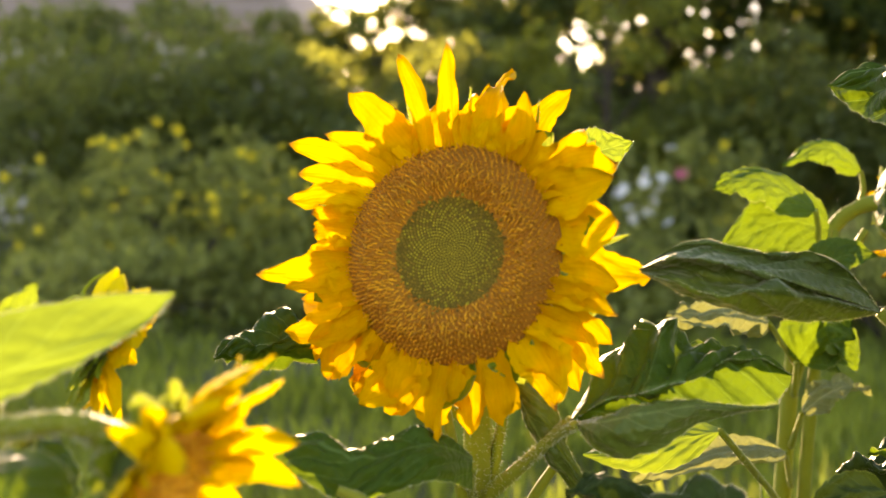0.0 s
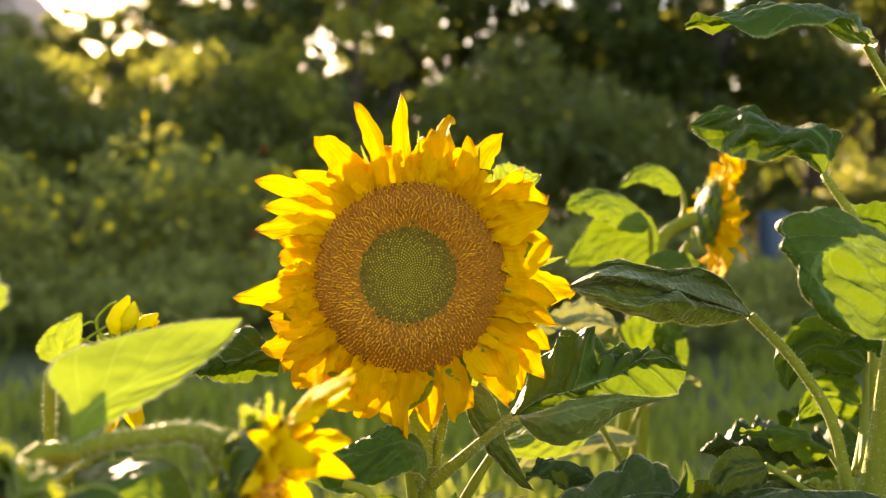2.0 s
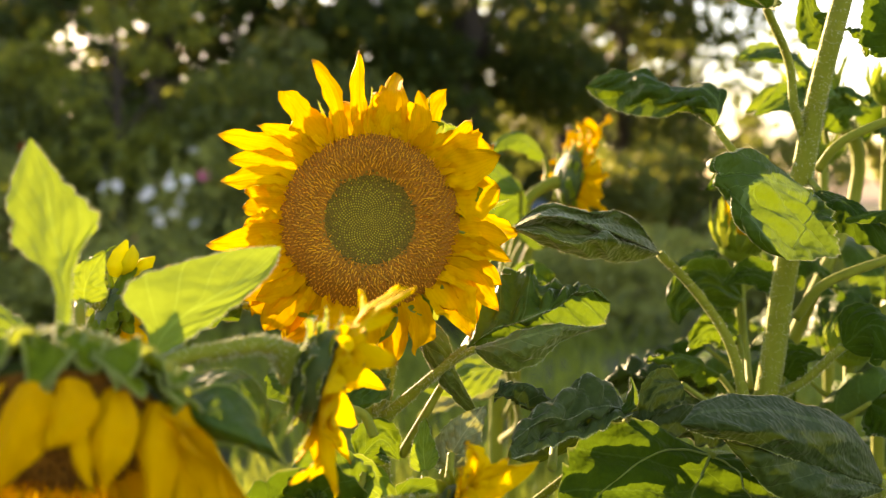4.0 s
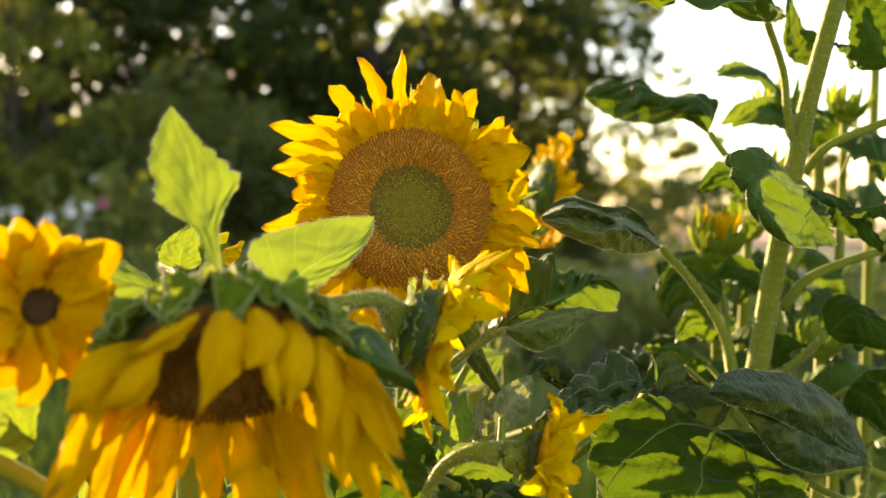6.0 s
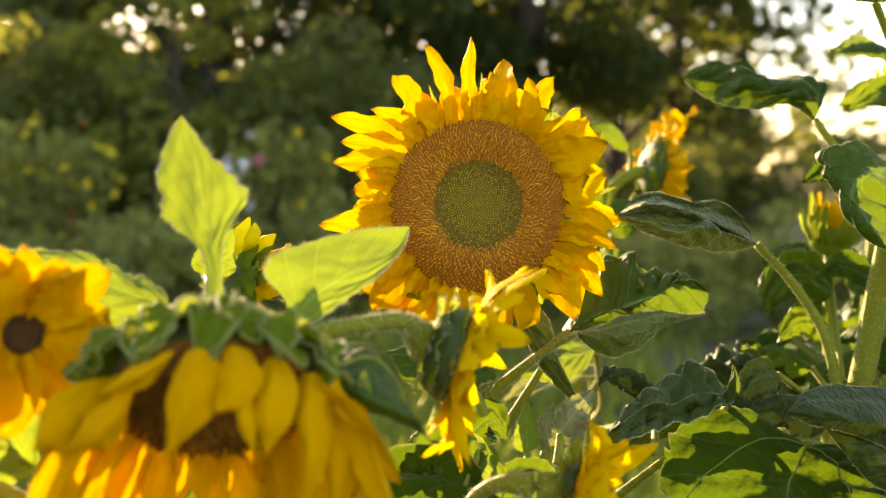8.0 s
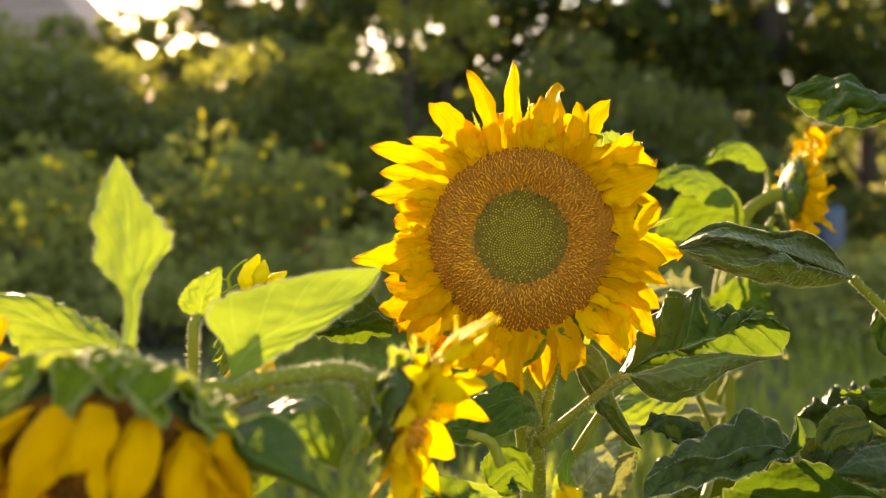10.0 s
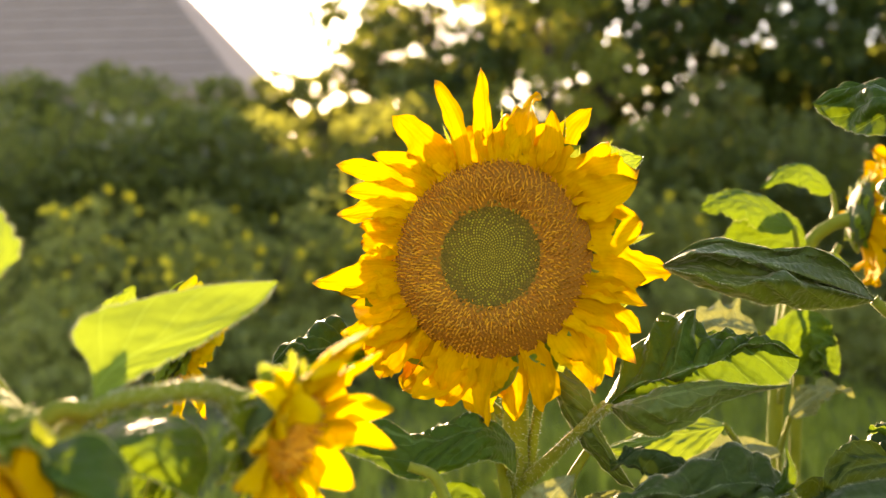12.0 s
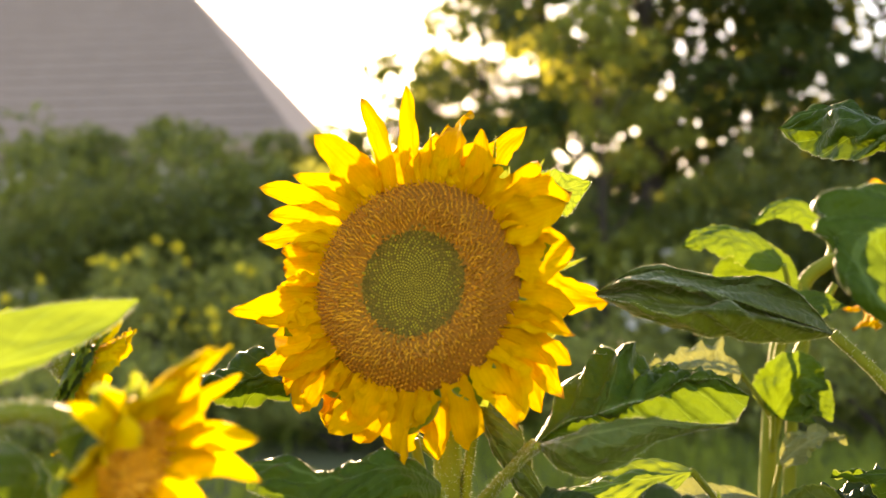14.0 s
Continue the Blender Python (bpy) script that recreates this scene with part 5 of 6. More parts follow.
leaf(tall, [(0.4751, 0.1400, 0.8619), (0.4361, 0.1300, 0.8773), (0.3986, 0.1200, 0.8695)], 0.020, (0, -0.8, 0.5), seed=201, pleat=0.2, petiole=[(0.4244, 0.0700, 0.7994), (0.4572, 0.1200, 0.8399)])
leaf(tall, [(0.4540, 0.1800, 0.8484), (0.4082, 0.1700, 0.8674), (0.3809, 0.1700, 0.8502), (0.3766, 0.1650, 0.8272)], 0.026, (-0.2, -0.9, 0.3), GLOW, seed=202, pleat=0.25, wave=0.5, petiole=[(0.4163, 0.1000, 0.7742), (0.4406, 0.1500, 0.8149)])
leaf(tall, [(0.4508, 0.1800, 0.8123), (0.4122, 0.1700, 0.8230), (0.3853, 0.1600, 0.8040)], 0.022, (0.1, -0.9, 0.3), GLOW, seed=203, pleat=0.25, wave=0.5, petiole=[(0.4096, 0.1000, 0.7689), (0.4374, 0.1500, 0.7915)])
leaf(tall, [(0.3963, 0.1200, 0.7843), (0.3530, 0.1100, 0.8037), (0.3114, 0.1000, 0.8059)], 0.018, (0, -0.6, 0.8), GLOW, seed=204, pleat=0.3, wave=0.6, curl=(-50, -50), petiole=[(0.4024, 0.0800, 0.7492), (0.3995, 0.1000, 0.7693)])
leaf(tall, [(0.3747, 0.0500, 0.7545), (0.3170, 0.0300, 0.7755), (0.2506, 0.0000, 0.7720), (0.2105, -0.0200, 0.7619)], 0.038, (0, -0.6, 0.8), SHADED, seed=205, pleat=0.3, wave=0.35, teeth=0.06, curl=(-40, -40), petiole=[(0.3948, 0.0550, 0.7256)])
leaf(tall, [(0.4272, 0.0600, 0.7892), (0.4360, 0.0500, 0.8090), (0.4583, 0.0400, 0.8064)], 0.018, (0, -0.7, 0.7), seed=206, pleat=0.2, petiole=[(0.4138, 0.0550, 0.7738)])
leaf(tall, [(0.4898, 0.0200, 0.7690), (0.5035, 0.0000, 0.7545), (0.5103, -0.0200, 0.7194)], 0.034, (-0.2, -0.9, 0.3), seed=207, pleat=0.25, wave=0.5, fuzz=300, petiole=[(0.4141, 0.0550, 0.7519), (0.4659, 0.0400, 0.7512)])
leaf(tall, [(0.3050, 0.0200, 0.7965), (0.2699, 0.0000, 0.7929), (0.2554, -0.0100, 0.7697)], 0.018, (0, -0.8, 0.4), SHADED, seed=210, pleat=0.2, wave=0.5, petiole=[(0.3905, 0.0600, 0.7440)], label="curled dark leaf")
leaf(tall, [(0.4860, -0.0400, 1.0711), (0.4681, -0.0300, 1.1073), (0.4502, -0.0200, 1.1384)], 0.045, (-0.1, -0.9, 0.3), seed=211, pleat=0.15, petiole=[(0.5090, -0.0300, 1.0274)])
leaf(tall, [(0.4523, 0.0200, 1.1026), (0.4505, 0.0400, 1.0943), (0.4448, 0.0500, 1.1114), (0.4453, 0.0600, 1.1509)], 0.02, (-0.3, -0.9, 0.2), GLOW, seed=212, wave=0.4)
leaf(tall, [(0.4481, 0.0000, 1.0919), (0.4511, -0.0200, 1.0860), (0.4482, -0.0300, 1.0662)], 0.014, (0.2, -0.9, 0.4), GLOW, seed=213, wave=0.4)
leaf(tall, [(0.4591, 0.1200, 0.9565), (0.4210, 0.1200, 0.9719), (0.3822, 0.1200, 0.9589)], 0.026, (0, -0.75, 0.6), seed=214, pleat=0.2, wave=0.4, petiole=[(0.4243, 0.0450, 0.8940), (0.4509, 0.0900, 0.9321)])
tube("petiole", tall, [(0.4052, 0.0550, 0.6757), (0.4284, 0.0000, 0.6937), (0.4773, -0.0200, 0.6976), (0.5292, -0.0300, 0.6717)], (0.0048, 0.0042, 0.004), STEM)
# added out of sight to keep sun off the broad leaf's right lobe
rail_leaf(tall, [[(0.3945, 0.0400, 0.6630), (0.3614, 0.0300, 0.6994), (0.3417, 0.0200, 0.7182), (0.3134, 0.0100, 0.7267), (0.2802, 0.0000, 0.7202)],
     [(0.3873, 0.0300, 0.6602), (0.3475, 0.0100, 0.6883), (0.3190, 0.0000, 0.7050), (0.2914, -0.0100, 0.7111), (0.2709, -0.0100, 0.7125)],
     [(0.3874, 0.0300, 0.6549), (0.3540, 0.0100, 0.6617), (0.3224, 0.0000, 0.6714), (0.2858, -0.0100, 0.6864), (0.2693, -0.0100, 0.7052)]],
    SHADED, petiole=[(0.3900, 0.0600, 0.6500), (0.3800, 0.0560, 0.6650)], seed=334, wave=0.12, quilt=0.10, teeth=0.03, label="added hidden leaf that shades the broad one")


for dx, dz, r in ((0, 0, 0.0042), (0.012, -0.003, 0.0036), (0.022, 0.001, 0.0030)):
    bm = bmesh.new()
    bmesh.ops.create_uvsphere(bm, u_segments=14, v_segments=9, radius=r)
    bmesh.ops.translate(bm, verts=bm.verts, vec=(0.3733 + dx, 0.0920 + 0.3 * dx, 0.7656 + dz))
    me = bpy.data.meshes.new("bud")
    bm.to_mesh(me)
    bm.free()
    tagged(mesh_ob("bud", [v.co for v in me.vertices], [tuple(f.vertices) for f in me.polygons], STEM, tall), "tiny round green bud")
    tube("bud_stalk", tall, [(0.3733 + dx, 0.0920 + 0.3 * dx, 0.7656 + dz), (0.385, 0.045, 0.7356)], (0.0016, 0.0022), STEM, n=8, seg=6)

# ---- the flower behind, turned to the side ----
behind = thing("sunflower", (0.33, 0.57, 0), "sunflower turned sideways behind the others", "flower", "sunflowers")
DC = (0.4393, 0.5700, 0.9701)
flower_head(behind, DC, (0.97, -0.02, -0.12), 0.036, ring(20, 0.082, 0.024, 31), seed=31, lift=0.75, back=0.55, count=500, bracts=20, bract_len=0.25, dark=DARKDISC)
stem(behind, [(0.33, 0.57, 0), (0.33, 0.57, 0.5), (0.3440, 0.5700, 0.8297), (0.3760, 0.5800, 0.9305), (0.4023, 0.5750, 0.9592), (0.4252, 0.5700, 0.9661)], (0.010, 0.009, 0.008, 0.0075, 0.007, 0.009), 30)
stem(behind, [(0.345, 0.565, 0), (0.350, 0.565, 0.5), (0.362, 0.560, 0.800), (0.378, 0.565, 0.880), (0.381, 0.575, 0.935)], (0.008, 0.007, 0.006, 0.005, 0.004), 24, "second green stalk beside the first")
leaf(behind, [(0.4056, 0.5800, 0.9971), (0.3755, 0.5700, 1.0185), (0.3477, 0.5700, 1.0150), (0.3257, 0.5700, 1.0009)], 0.022, (0, -0.75, 0.7), GLOW, seed=32, petiole=[(0.4023, 0.5750, 0.9592), (0.4086, 0.5800, 0.9781)], curl=(-20, -20))
leaf(behind, [(0.3507, 0.5200, 0.9580), (0.3041, 0.5100, 0.9853), (0.2686, 0.5000, 0.9853), (0.2491, 0.5000, 0.9758)], 0.03, (0, -0.7, 0.7), GLOW, seed=33, petiole=[(0.3464, 0.5600, 0.8577), (0.3570, 0.5400, 0.9257)], curl=(-20, -20))
leaf(behind, [(0.3702, 0.5500, 0.9385), (0.3261, 0.5400, 0.9456), (0.2924, 0.5400, 0.9326), (0.2589, 0.5400, 0.9130)], 0.038, (0, -0.9, 0.3), GLOW, seed=34, petiole=[(0.3464, 0.5600, 0.8577), (0.3672, 0.5500, 0.9052)])
leaf(behind, [(0.3454, 0.5000, 0.8954), (0.3721, 0.4900, 0.9152), (0.4020, 0.4800, 0.9156)], 0.025, (0.2, -0.8, 0.5), GLOW, seed=35, petiole=[(0.3432, 0.5600, 0.8308), (0.3444, 0.5300, 0.8736)])
leaf(behind, [(0.3553, 0.5300, 0.8140), (0.3759, 0.5200, 0.8247), (0.3934, 0.5100, 0.8026)], 0.03, (0.2, -0.9, 0.3), GLOW, seed=36, petiole=[(0.3445, 0.5700, 0.7754), (0.3475, 0.5500, 0.8050)])
leaf(behind, [(0.2973, 0.4500, 0.8543), (0.2543, 0.4400, 0.8624), (0.2017, 0.4300, 0.8596)], 0.030, (0, -0.6, 0.8), PALE, seed=221, pleat=0.25, wave=0.6, petiole=[(0.3389, 0.5500, 0.8041)])
leaf(behind, [(0.3365, 0.5200, 0.8083), (0.3588, 0.5000, 0.8447), (0.3863, 0.4900, 0.8356)], 0.036, (0.1, -0.95, 0.2), GLOW, seed=222, pleat=0.15, wave=0.4, petiole=[(0.3416, 0.5600, 0.7680)])
leaf(behind, [(0.3397, 0.5000, 0.7614), (0.3692, 0.4900, 0.7860), (0.3986, 0.4800, 0.7912)], 0.018, (0, -0.6, 0.8), PALE, seed=223, pleat=0.3, wave=0.6, petiole=[(0.3402, 0.5600, 0.7157)], label="dry pale leaf")
leaf(behind, [(0.3110, 0.4200, 0.7385), (0.2550, 0.3800, 0.7451), (0.2041, 0.3600, 0.7327), (0.1670, 0.3500, 0.7197)], 0.022, (0, -0.5, 0.85), PALE, seed=224, pleat=0.3, wave=0.4, petiole=[(0.3413, 0.5600, 0.6749)], label="pale drooping leaf with bright rim")
rail_leaf(behind, [[(0.3331, 0.2500, 0.7627), (0.3695, 0.2600, 0.7666), (0.4055, 0.2600, 0.7650), (0.4372, 0.2500, 0.7578), (0.4506, 0.2400, 0.7476)],
     [(0.3161, 0.2100, 0.7704), (0.3405, 0.2100, 0.7811), (0.3662, 0.2100, 0.7832), (0.3963, 0.2100, 0.7775), (0.4214, 0.2100, 0.7687), (0.4390, 0.2100, 0.7536)],
     [(0.3085, 0.1900, 0.7720), (0.3272, 0.1700, 0.7798), (0.3576, 0.1700, 0.7815), (0.3884, 0.1700, 0.7748), (0.4293, 0.1900, 0.7565)],
     [(0.3123, 0.2000, 0.7685), (0.3340, 0.1800, 0.7641), (0.3676, 0.1800, 0.7603), (0.3987, 0.1800, 0.7588), (0.4342, 0.2000, 0.7518)]],
    SHADED, petiole=[(0.3319, 0.5000, 0.6496), (0.3600, 0.3500, 0.7000)], at_tip=True, seed=226, wave=0.16, quilt=0.10, teeth=0.04, fuzz=500, rims=(1, 3), label="crinkled dark leaf with pale crests")
tube("side_shoot", behind, [(0.3431, 0.5700, 0.7754), (0.3638, 0.5600, 0.8575), (0.4082, 0.5600, 0.9380)], (0.005, 0.0045, 0.004), STEM)
rail_leaf(behind, [[(0.2323, 0.2600, 0.7888), (0.2047, 0.2500, 0.7982), (0.1749, 0.2400, 0.7950), (0.1475, 0.2200, 0.7852), (0.1233, 0.2000, 0.7772)],
     [(0.2314, 0.2500, 0.7883), (0.2031, 0.2300, 0.7861), (0.1735, 0.2100, 0.7845), (0.1471, 0.2000, 0.7803), (0.1233, 0.2000, 0.7768)],
     [(0.2313, 0.2500, 0.7865), (0.2087, 0.2200, 0.7722), (0.1771, 0.2000, 0.7644), (0.1468, 0.1900, 0.7702), (0.1232, 0.2000, 0.7759)]],
    YOUNG, petiole=[(0.3300, 0.5400, 0.6500), (0.3000, 0.4000, 0.7000)], seed=337, wave=0.08, quilt=0.06, teeth=0.05, label="broad green leaf lit from behind, low on the plant")

# ---- the side-on flower in front ----
front = thing("sunflower", (-0.30, -0.28, 0), "sunflower turned sideways on an arched stem", "flower", "sunflowers")
EC = (-0.056, -0.262, 0.861)
flower_head(front, EC, (0.90, -0.29, -0.30), 0.023, ring(24, 0.060, 0.020, 41, 0.2), seed=42, gold=True, lift=0.42, back=0.10, sag=0.04, crumple=0.40, count=220, bracts=24, bract_len=0.75, second=7, cup=1.9, fuzz=60, rays=LEMON)
stem(front, [(-0.30, -0.28, 0), (-0.295, -0.285, 0.6), (-0.1867, -0.2800, 0.8470), (-0.1463, -0.2720, 0.8748), (-0.1133, -0.2760, 0.8825), (-0.0950, -0.2750, 0.8840), (-0.084, -0.266, 0.878), (-0.074, -0.260, 0.868)], (0.008, 0.0066, 0.0052, 0.0046, 0.0044, 0.0046, 0.0065, 0.012), 44, "arched bristly stem", 700, 6)
rail_leaf(front, [[(-0.1516, -0.2620, 0.8777), (-0.1542, -0.2580, 0.8947), (-0.1643, -0.2520, 0.9071), (-0.1593, -0.2460, 0.9180), (-0.1423, -0.2360, 0.9234), (-0.1217, -0.2260, 0.9280), (-0.0971, -0.2140, 0.9316), (-0.0716, -0.2046, 0.9321)],
     [(-0.1513, -0.2640, 0.8777), (-0.1464, -0.2620, 0.8882), (-0.1367, -0.2570, 0.8973), (-0.1193, -0.2460, 0.9057), (-0.1027, -0.2340, 0.9128), (-0.0850, -0.2160, 0.9214), (-0.0716, -0.2046, 0.9318)],
     [(-0.1507, -0.2640, 0.8771), (-0.1408, -0.2660, 0.8825), (-0.1277, -0.2620, 0.8901), (-0.1132, -0.2520, 0.8976), (-0.0955, -0.2380, 0.9079), (-0.0790, -0.2180, 0.9198), (-0.0716, -0.2046, 0.9315)]],
    YOUNG, petiole=[(-0.1646, -0.2700, 0.8608), (-0.1560, -0.2680, 0.8700)], pr=0.0042, seed=43, wave=0.03, quilt=0.025, teeth=0.05, fuzz=900, label="bright yellow-green leaf, sunlit from behind")

rail_leaf(front, [[(-0.1499, -0.2700, 0.8645), (-0.1264, -0.2700, 0.8714), (-0.1072, -0.2700, 0.8711), (-0.0952, -0.2700, 0.8603), (-0.0919, -0.2800, 0.8472)],
     [(-0.1475, -0.2850, 0.8583), (-0.1284, -0.3000, 0.8635), (-0.1114, -0.3000, 0.8617), (-0.1023, -0.3000, 0.8543), (-0.0936, -0.2850, 0.8429)],
     [(-0.1449, -0.2900, 0.8505), (-0.1284, -0.3000, 0.8507), (-0.1142, -0.3000, 0.8474), (-0.1043, -0.3000, 0.8428), (-0.0965, -0.2900, 0.8361)]],
    GLOW, seed=231, wave=0.03, quilt=0.02, teeth=0.02, fuzz=120, label="dull green leaf with pale rim under the arched stem")
# the rib on the first rail is added as the pale rim, not a vein
rail_leaf(front, [[(-0.1406, -0.3450, 0.8707), (-0.1275, -0.3450, 0.8749), (-0.1177, -0.3450, 0.8709), (-0.1108, -0.3450, 0.8601), (-0.1076, -0.3500, 0.8509), (-0.0987, -0.3600, 0.8375)],
     [(-0.1463, -0.3550, 0.8674), (-0.1355, -0.3680, 0.8620), (-0.1230, -0.3700, 0.8562), (-0.1128, -0.3700, 0.8513), (-0.1069, -0.3680, 0.8470), (-0.0987, -0.3600, 0.8373)],
     [(-0.1437, -0.3550, 0.8556), (-0.1311, -0.3600, 0.8511), (-0.1195, -0.3600, 0.8477), (-0.1105, -0.3600, 0.8432), (-0.1039, -0.3600, 0.8398), (-0.0987, -0.3600, 0.8370)]],
    GLOW, petiole=[(-0.1650, -0.3200, 0.8600)], seed=232, wave=0.03, quilt=0.02, fuzz=160, ribs=(0,), label="folded dark leaf with a thin white rim")
tube("petiole", front, [(-0.1800, -0.2800, 0.8530), (-0.1640, -0.2740, 0.8560), (-0.1500, -0.2780, 0.8570)], (0.0024, 0.0018, 0.0014), STEM, n=12)
leaf(front, [(-0.3139, -0.2700, 0.8091), (-0.2990, -0.2600, 0.8277), (-0.2866, -0.2500, 0.8043)], 0.026, (0.1, -0.9, 0.4), YOUNG, seed=233, wave=0.3, petiole=[(-0.3228, -0.2800, 0.7851)])
tube("side_shoot", front, [(-0.3226, -0.2800, 0.8112), (-0.2886, -0.2700, 0.7925), (-0.2492, -0.2600, 0.7585)], (0.006, 0.0055, 0.005), STEM)
rail_leaf(front, [[(-0.1440, -0.1900, 0.8614), (-0.1590, -0.1900, 0.8530), (-0.1628, -0.2000, 0.8388), (-0.1578, -0.2100, 0.8208), (-0.1443, -0.2200, 0.8062)],
     [(-0.1422, -0.1950, 0.8618), (-0.1364, -0.2120, 0.8489), (-0.1360, -0.2220, 0.8312), (-0.1441, -0.2200, 0.8062)],
     [(-0.1440, -0.1900, 0.8609), (-0.1311, -0.1850, 0.8528), (-0.1208, -0.1950, 0.8390), (-0.1249, -0.2100, 0.8206), (-0.1438, -0.2200, 0.8062)]],
    HALF, petiole=[(-0.2300, -0.2300, 0.8000)], seed=336, wave=0.10, quilt=0.07, teeth=0.05, fuzz=400, ribs=(1,), label="veined green leaf under the arched stem")

# ---- the opening flower beside it ----
opening = thing("sunflower", (-0.19, -0.13, 0), "half-open sunflower with green bracts and few petals", "flower", "sunflowers")
GC = (-0.157, -0.055, 0.885)
flower_head(opening, GC, (0.80, 0.32, -0.45), 0.021, ring(16, 0.046, 0.018, 51, 0.25), seed=52, gold=True, lift=0.75, back=0.25, sag=0.25, crumple=0.6, count=200, bracts=30, bract_len=0.9, rays=LEMON)
for k, (dx, dz) in enumerate(((-0.024, 0.030), (-0.012, 0.040), (-0.004, 0.036), (-0.018, 0.024))):
    g = np.array(GC)
    tube("filament", opening, [g + (dx * 0.6, 0, 0.014), g + (dx * 1.1, -0.004, dz * 0.75), g + (dx + 0.006, -0.006, dz), g + (dx + 0.012, -0.004, dz * 0.98 + 0.004 * (k % 2))], (0.0016, 0.0011, 0.0008, 0.0006), BRACT, n=14, seg=6, label="curling green bract tip")
for line, r in (([(-0.1588, -0.0580, 0.9081), (-0.1558, -0.0600, 0.9182), (-0.1496, -0.0580, 0.9318)], 0.0064), ([(-0.1535, -0.0600, 0.9098), (-0.1476, -0.0640, 0.9189), (-0.1459, -0.0600, 0.9281)], 0.0050), ([(-0.1481, -0.0560, 0.9064), (-0.1398, -0.0580, 0.9134), (-0.1313, -0.0560, 0.9201)], 0.0052)):
    tube("petal", opening, line, (r * 0.5, r * 1.05, r * 0.9, r * 0.15), UNRIPE, n=16, seg=12, ribs=0.10, label="furled yellow petals, not yet open")
stem(opening, [(-0.19, -0.13, 0), (-0.188, -0.14, 0.6), (-0.1842, -0.1450, 0.8605), (-0.1836, -0.1300, 0.8954), (-0.179, -0.061, 0.897), (-0.165, -0.055, 0.891)], (0.0045, 0.0038, 0.0030, 0.0030, 0.0034, 0.009), 26, "", 900, 8)
leaf(opening, [(-0.1812, -0.1280, 0.8968), (-0.1788, -0.1300, 0.9106), (-0.1679, -0.1320, 0.9286)], 0.015, (-0.1, -1, 0.2), YOUNG, seed=53, label="small bright leaf beside the bud", teeth=0.15)

# ---- the nodding flower in front ----
nod = thing("sunflower", (-0.19, -0.22, 0), "large nodding sunflower with drooping petals", "flower", "sunflowers")
HC = (-0.2010, -0.3450, 0.8590)
NOD = [p for p in ring(42, 0.083, 0.021, 61, 0.2) if 62 < p[0] < 298]
NOD_N = (-0.06, -0.64, -0.77)
flower_head(nod, HC, NOD_N, 0.048, NOD, seed=62, lift=0.85, back=0.10, sag=0.95, count=900, dark=DARKDISC, bracts=0, crumple=0.8)


def mantle(parent, c, n, R, spread, seed):
    """Broad overlapping bracts that drape from the back of a nodding head over its rim."""
    rg = np.random.default_rng(seed)
    n, ex, ey = head_axes(n)
    for k, (a, row) in enumerate(spread):
        side = min(1, abs(a) / 75)
        g = radians(a + rg.uniform(-4, 4))
        d = ex * math.sin(g) + ey * math.cos(g)
        tn = np.cross(n, d)
        long = rg.uniform(0.75, 1.35) * (1, 1, 0.6)[row]
        steps = [(0.50 - 0.1 * row, -0.50), (0.92 - 0.06 * row, -0.38 - 0.04 * row), (1.13 + 0.02 * row, -0.10 - 0.07 * row), (1.10 + 0.26 * side * long, (0.38 - 0.22 * side - 0.08 * row) * long)]
        pts = [np.array(c) + d * R * q + n * R * h + tn * R * (0.0, 0.0, 0.03, 0.12)[i] * rg.normal(0, 1) for i, (q, h) in enumerate(steps)]
        pts[3] = pts[3] + d * R * rg.uniform(-0.02, 0.16)
        V, F, uv = blade_data(pts, R * rg.uniform(0.26, 0.36), d - n * 0.3, fold=(12, 12), curl=(rg.uniform(-40, 20), rg.uniform(-40, 20)), wave=0.45, twist=rg.normal(0, 14), profile="petal", seed=seed + k, nu=24, nv=11)
        ob = mesh_ob("bract", V, F, BRACT, parent, "", uv)
        grid = V.reshape(24, 11, 3)
        loop = np.concatenate([grid[7::2, 0], grid[:6:-2, 10]])
        # added pale tube in place of backlight on the bract's hairy edge
        tube("rim", ob, loop, (0.0005, 0.0009, 0.0009, 0.0005), VEIN, n=40, seg=6, label="pale tube for the backlit bract edge")
        edge_hairs(ob, grid[10:], (0, 10), 70, seed + k, 0.0026)
        edge_hairs(ob, grid[2:13], (2, 5, 8), 36, seed + k + 50, 0.0030)


mantle(nod, HC, NOD_N, 0.048, [(a, 1) for a in range(-116, 125, 29)] + [(a, 0) for a in range(-103, 115, 33)] + [(a, 2) for a in range(-95, 110, 38)], 640)
crown = [np.array(HC) + (head_axes(NOD_N)[1] * math.sin(radians(a)) + head_axes(NOD_N)[2] * math.cos(radians(a))) * 0.048 * 0.68 - head_axes(NOD_N)[0] * 0.048 * 0.60 for a in range(-150, 151, 25)]
# added tube with dense hairs, standing in for the backlit glow along the crown
ridge = tube("ridge", nod, crown, (0.0024, 0.0034, 0.0034, 0.0024), STEM, n=44, seg=10, label="downy pale tube for the backlit crown edge")
hairs(ridge, crown, (0.0022, 0.0030, 0.0022), 1600, 0.0034, 66)
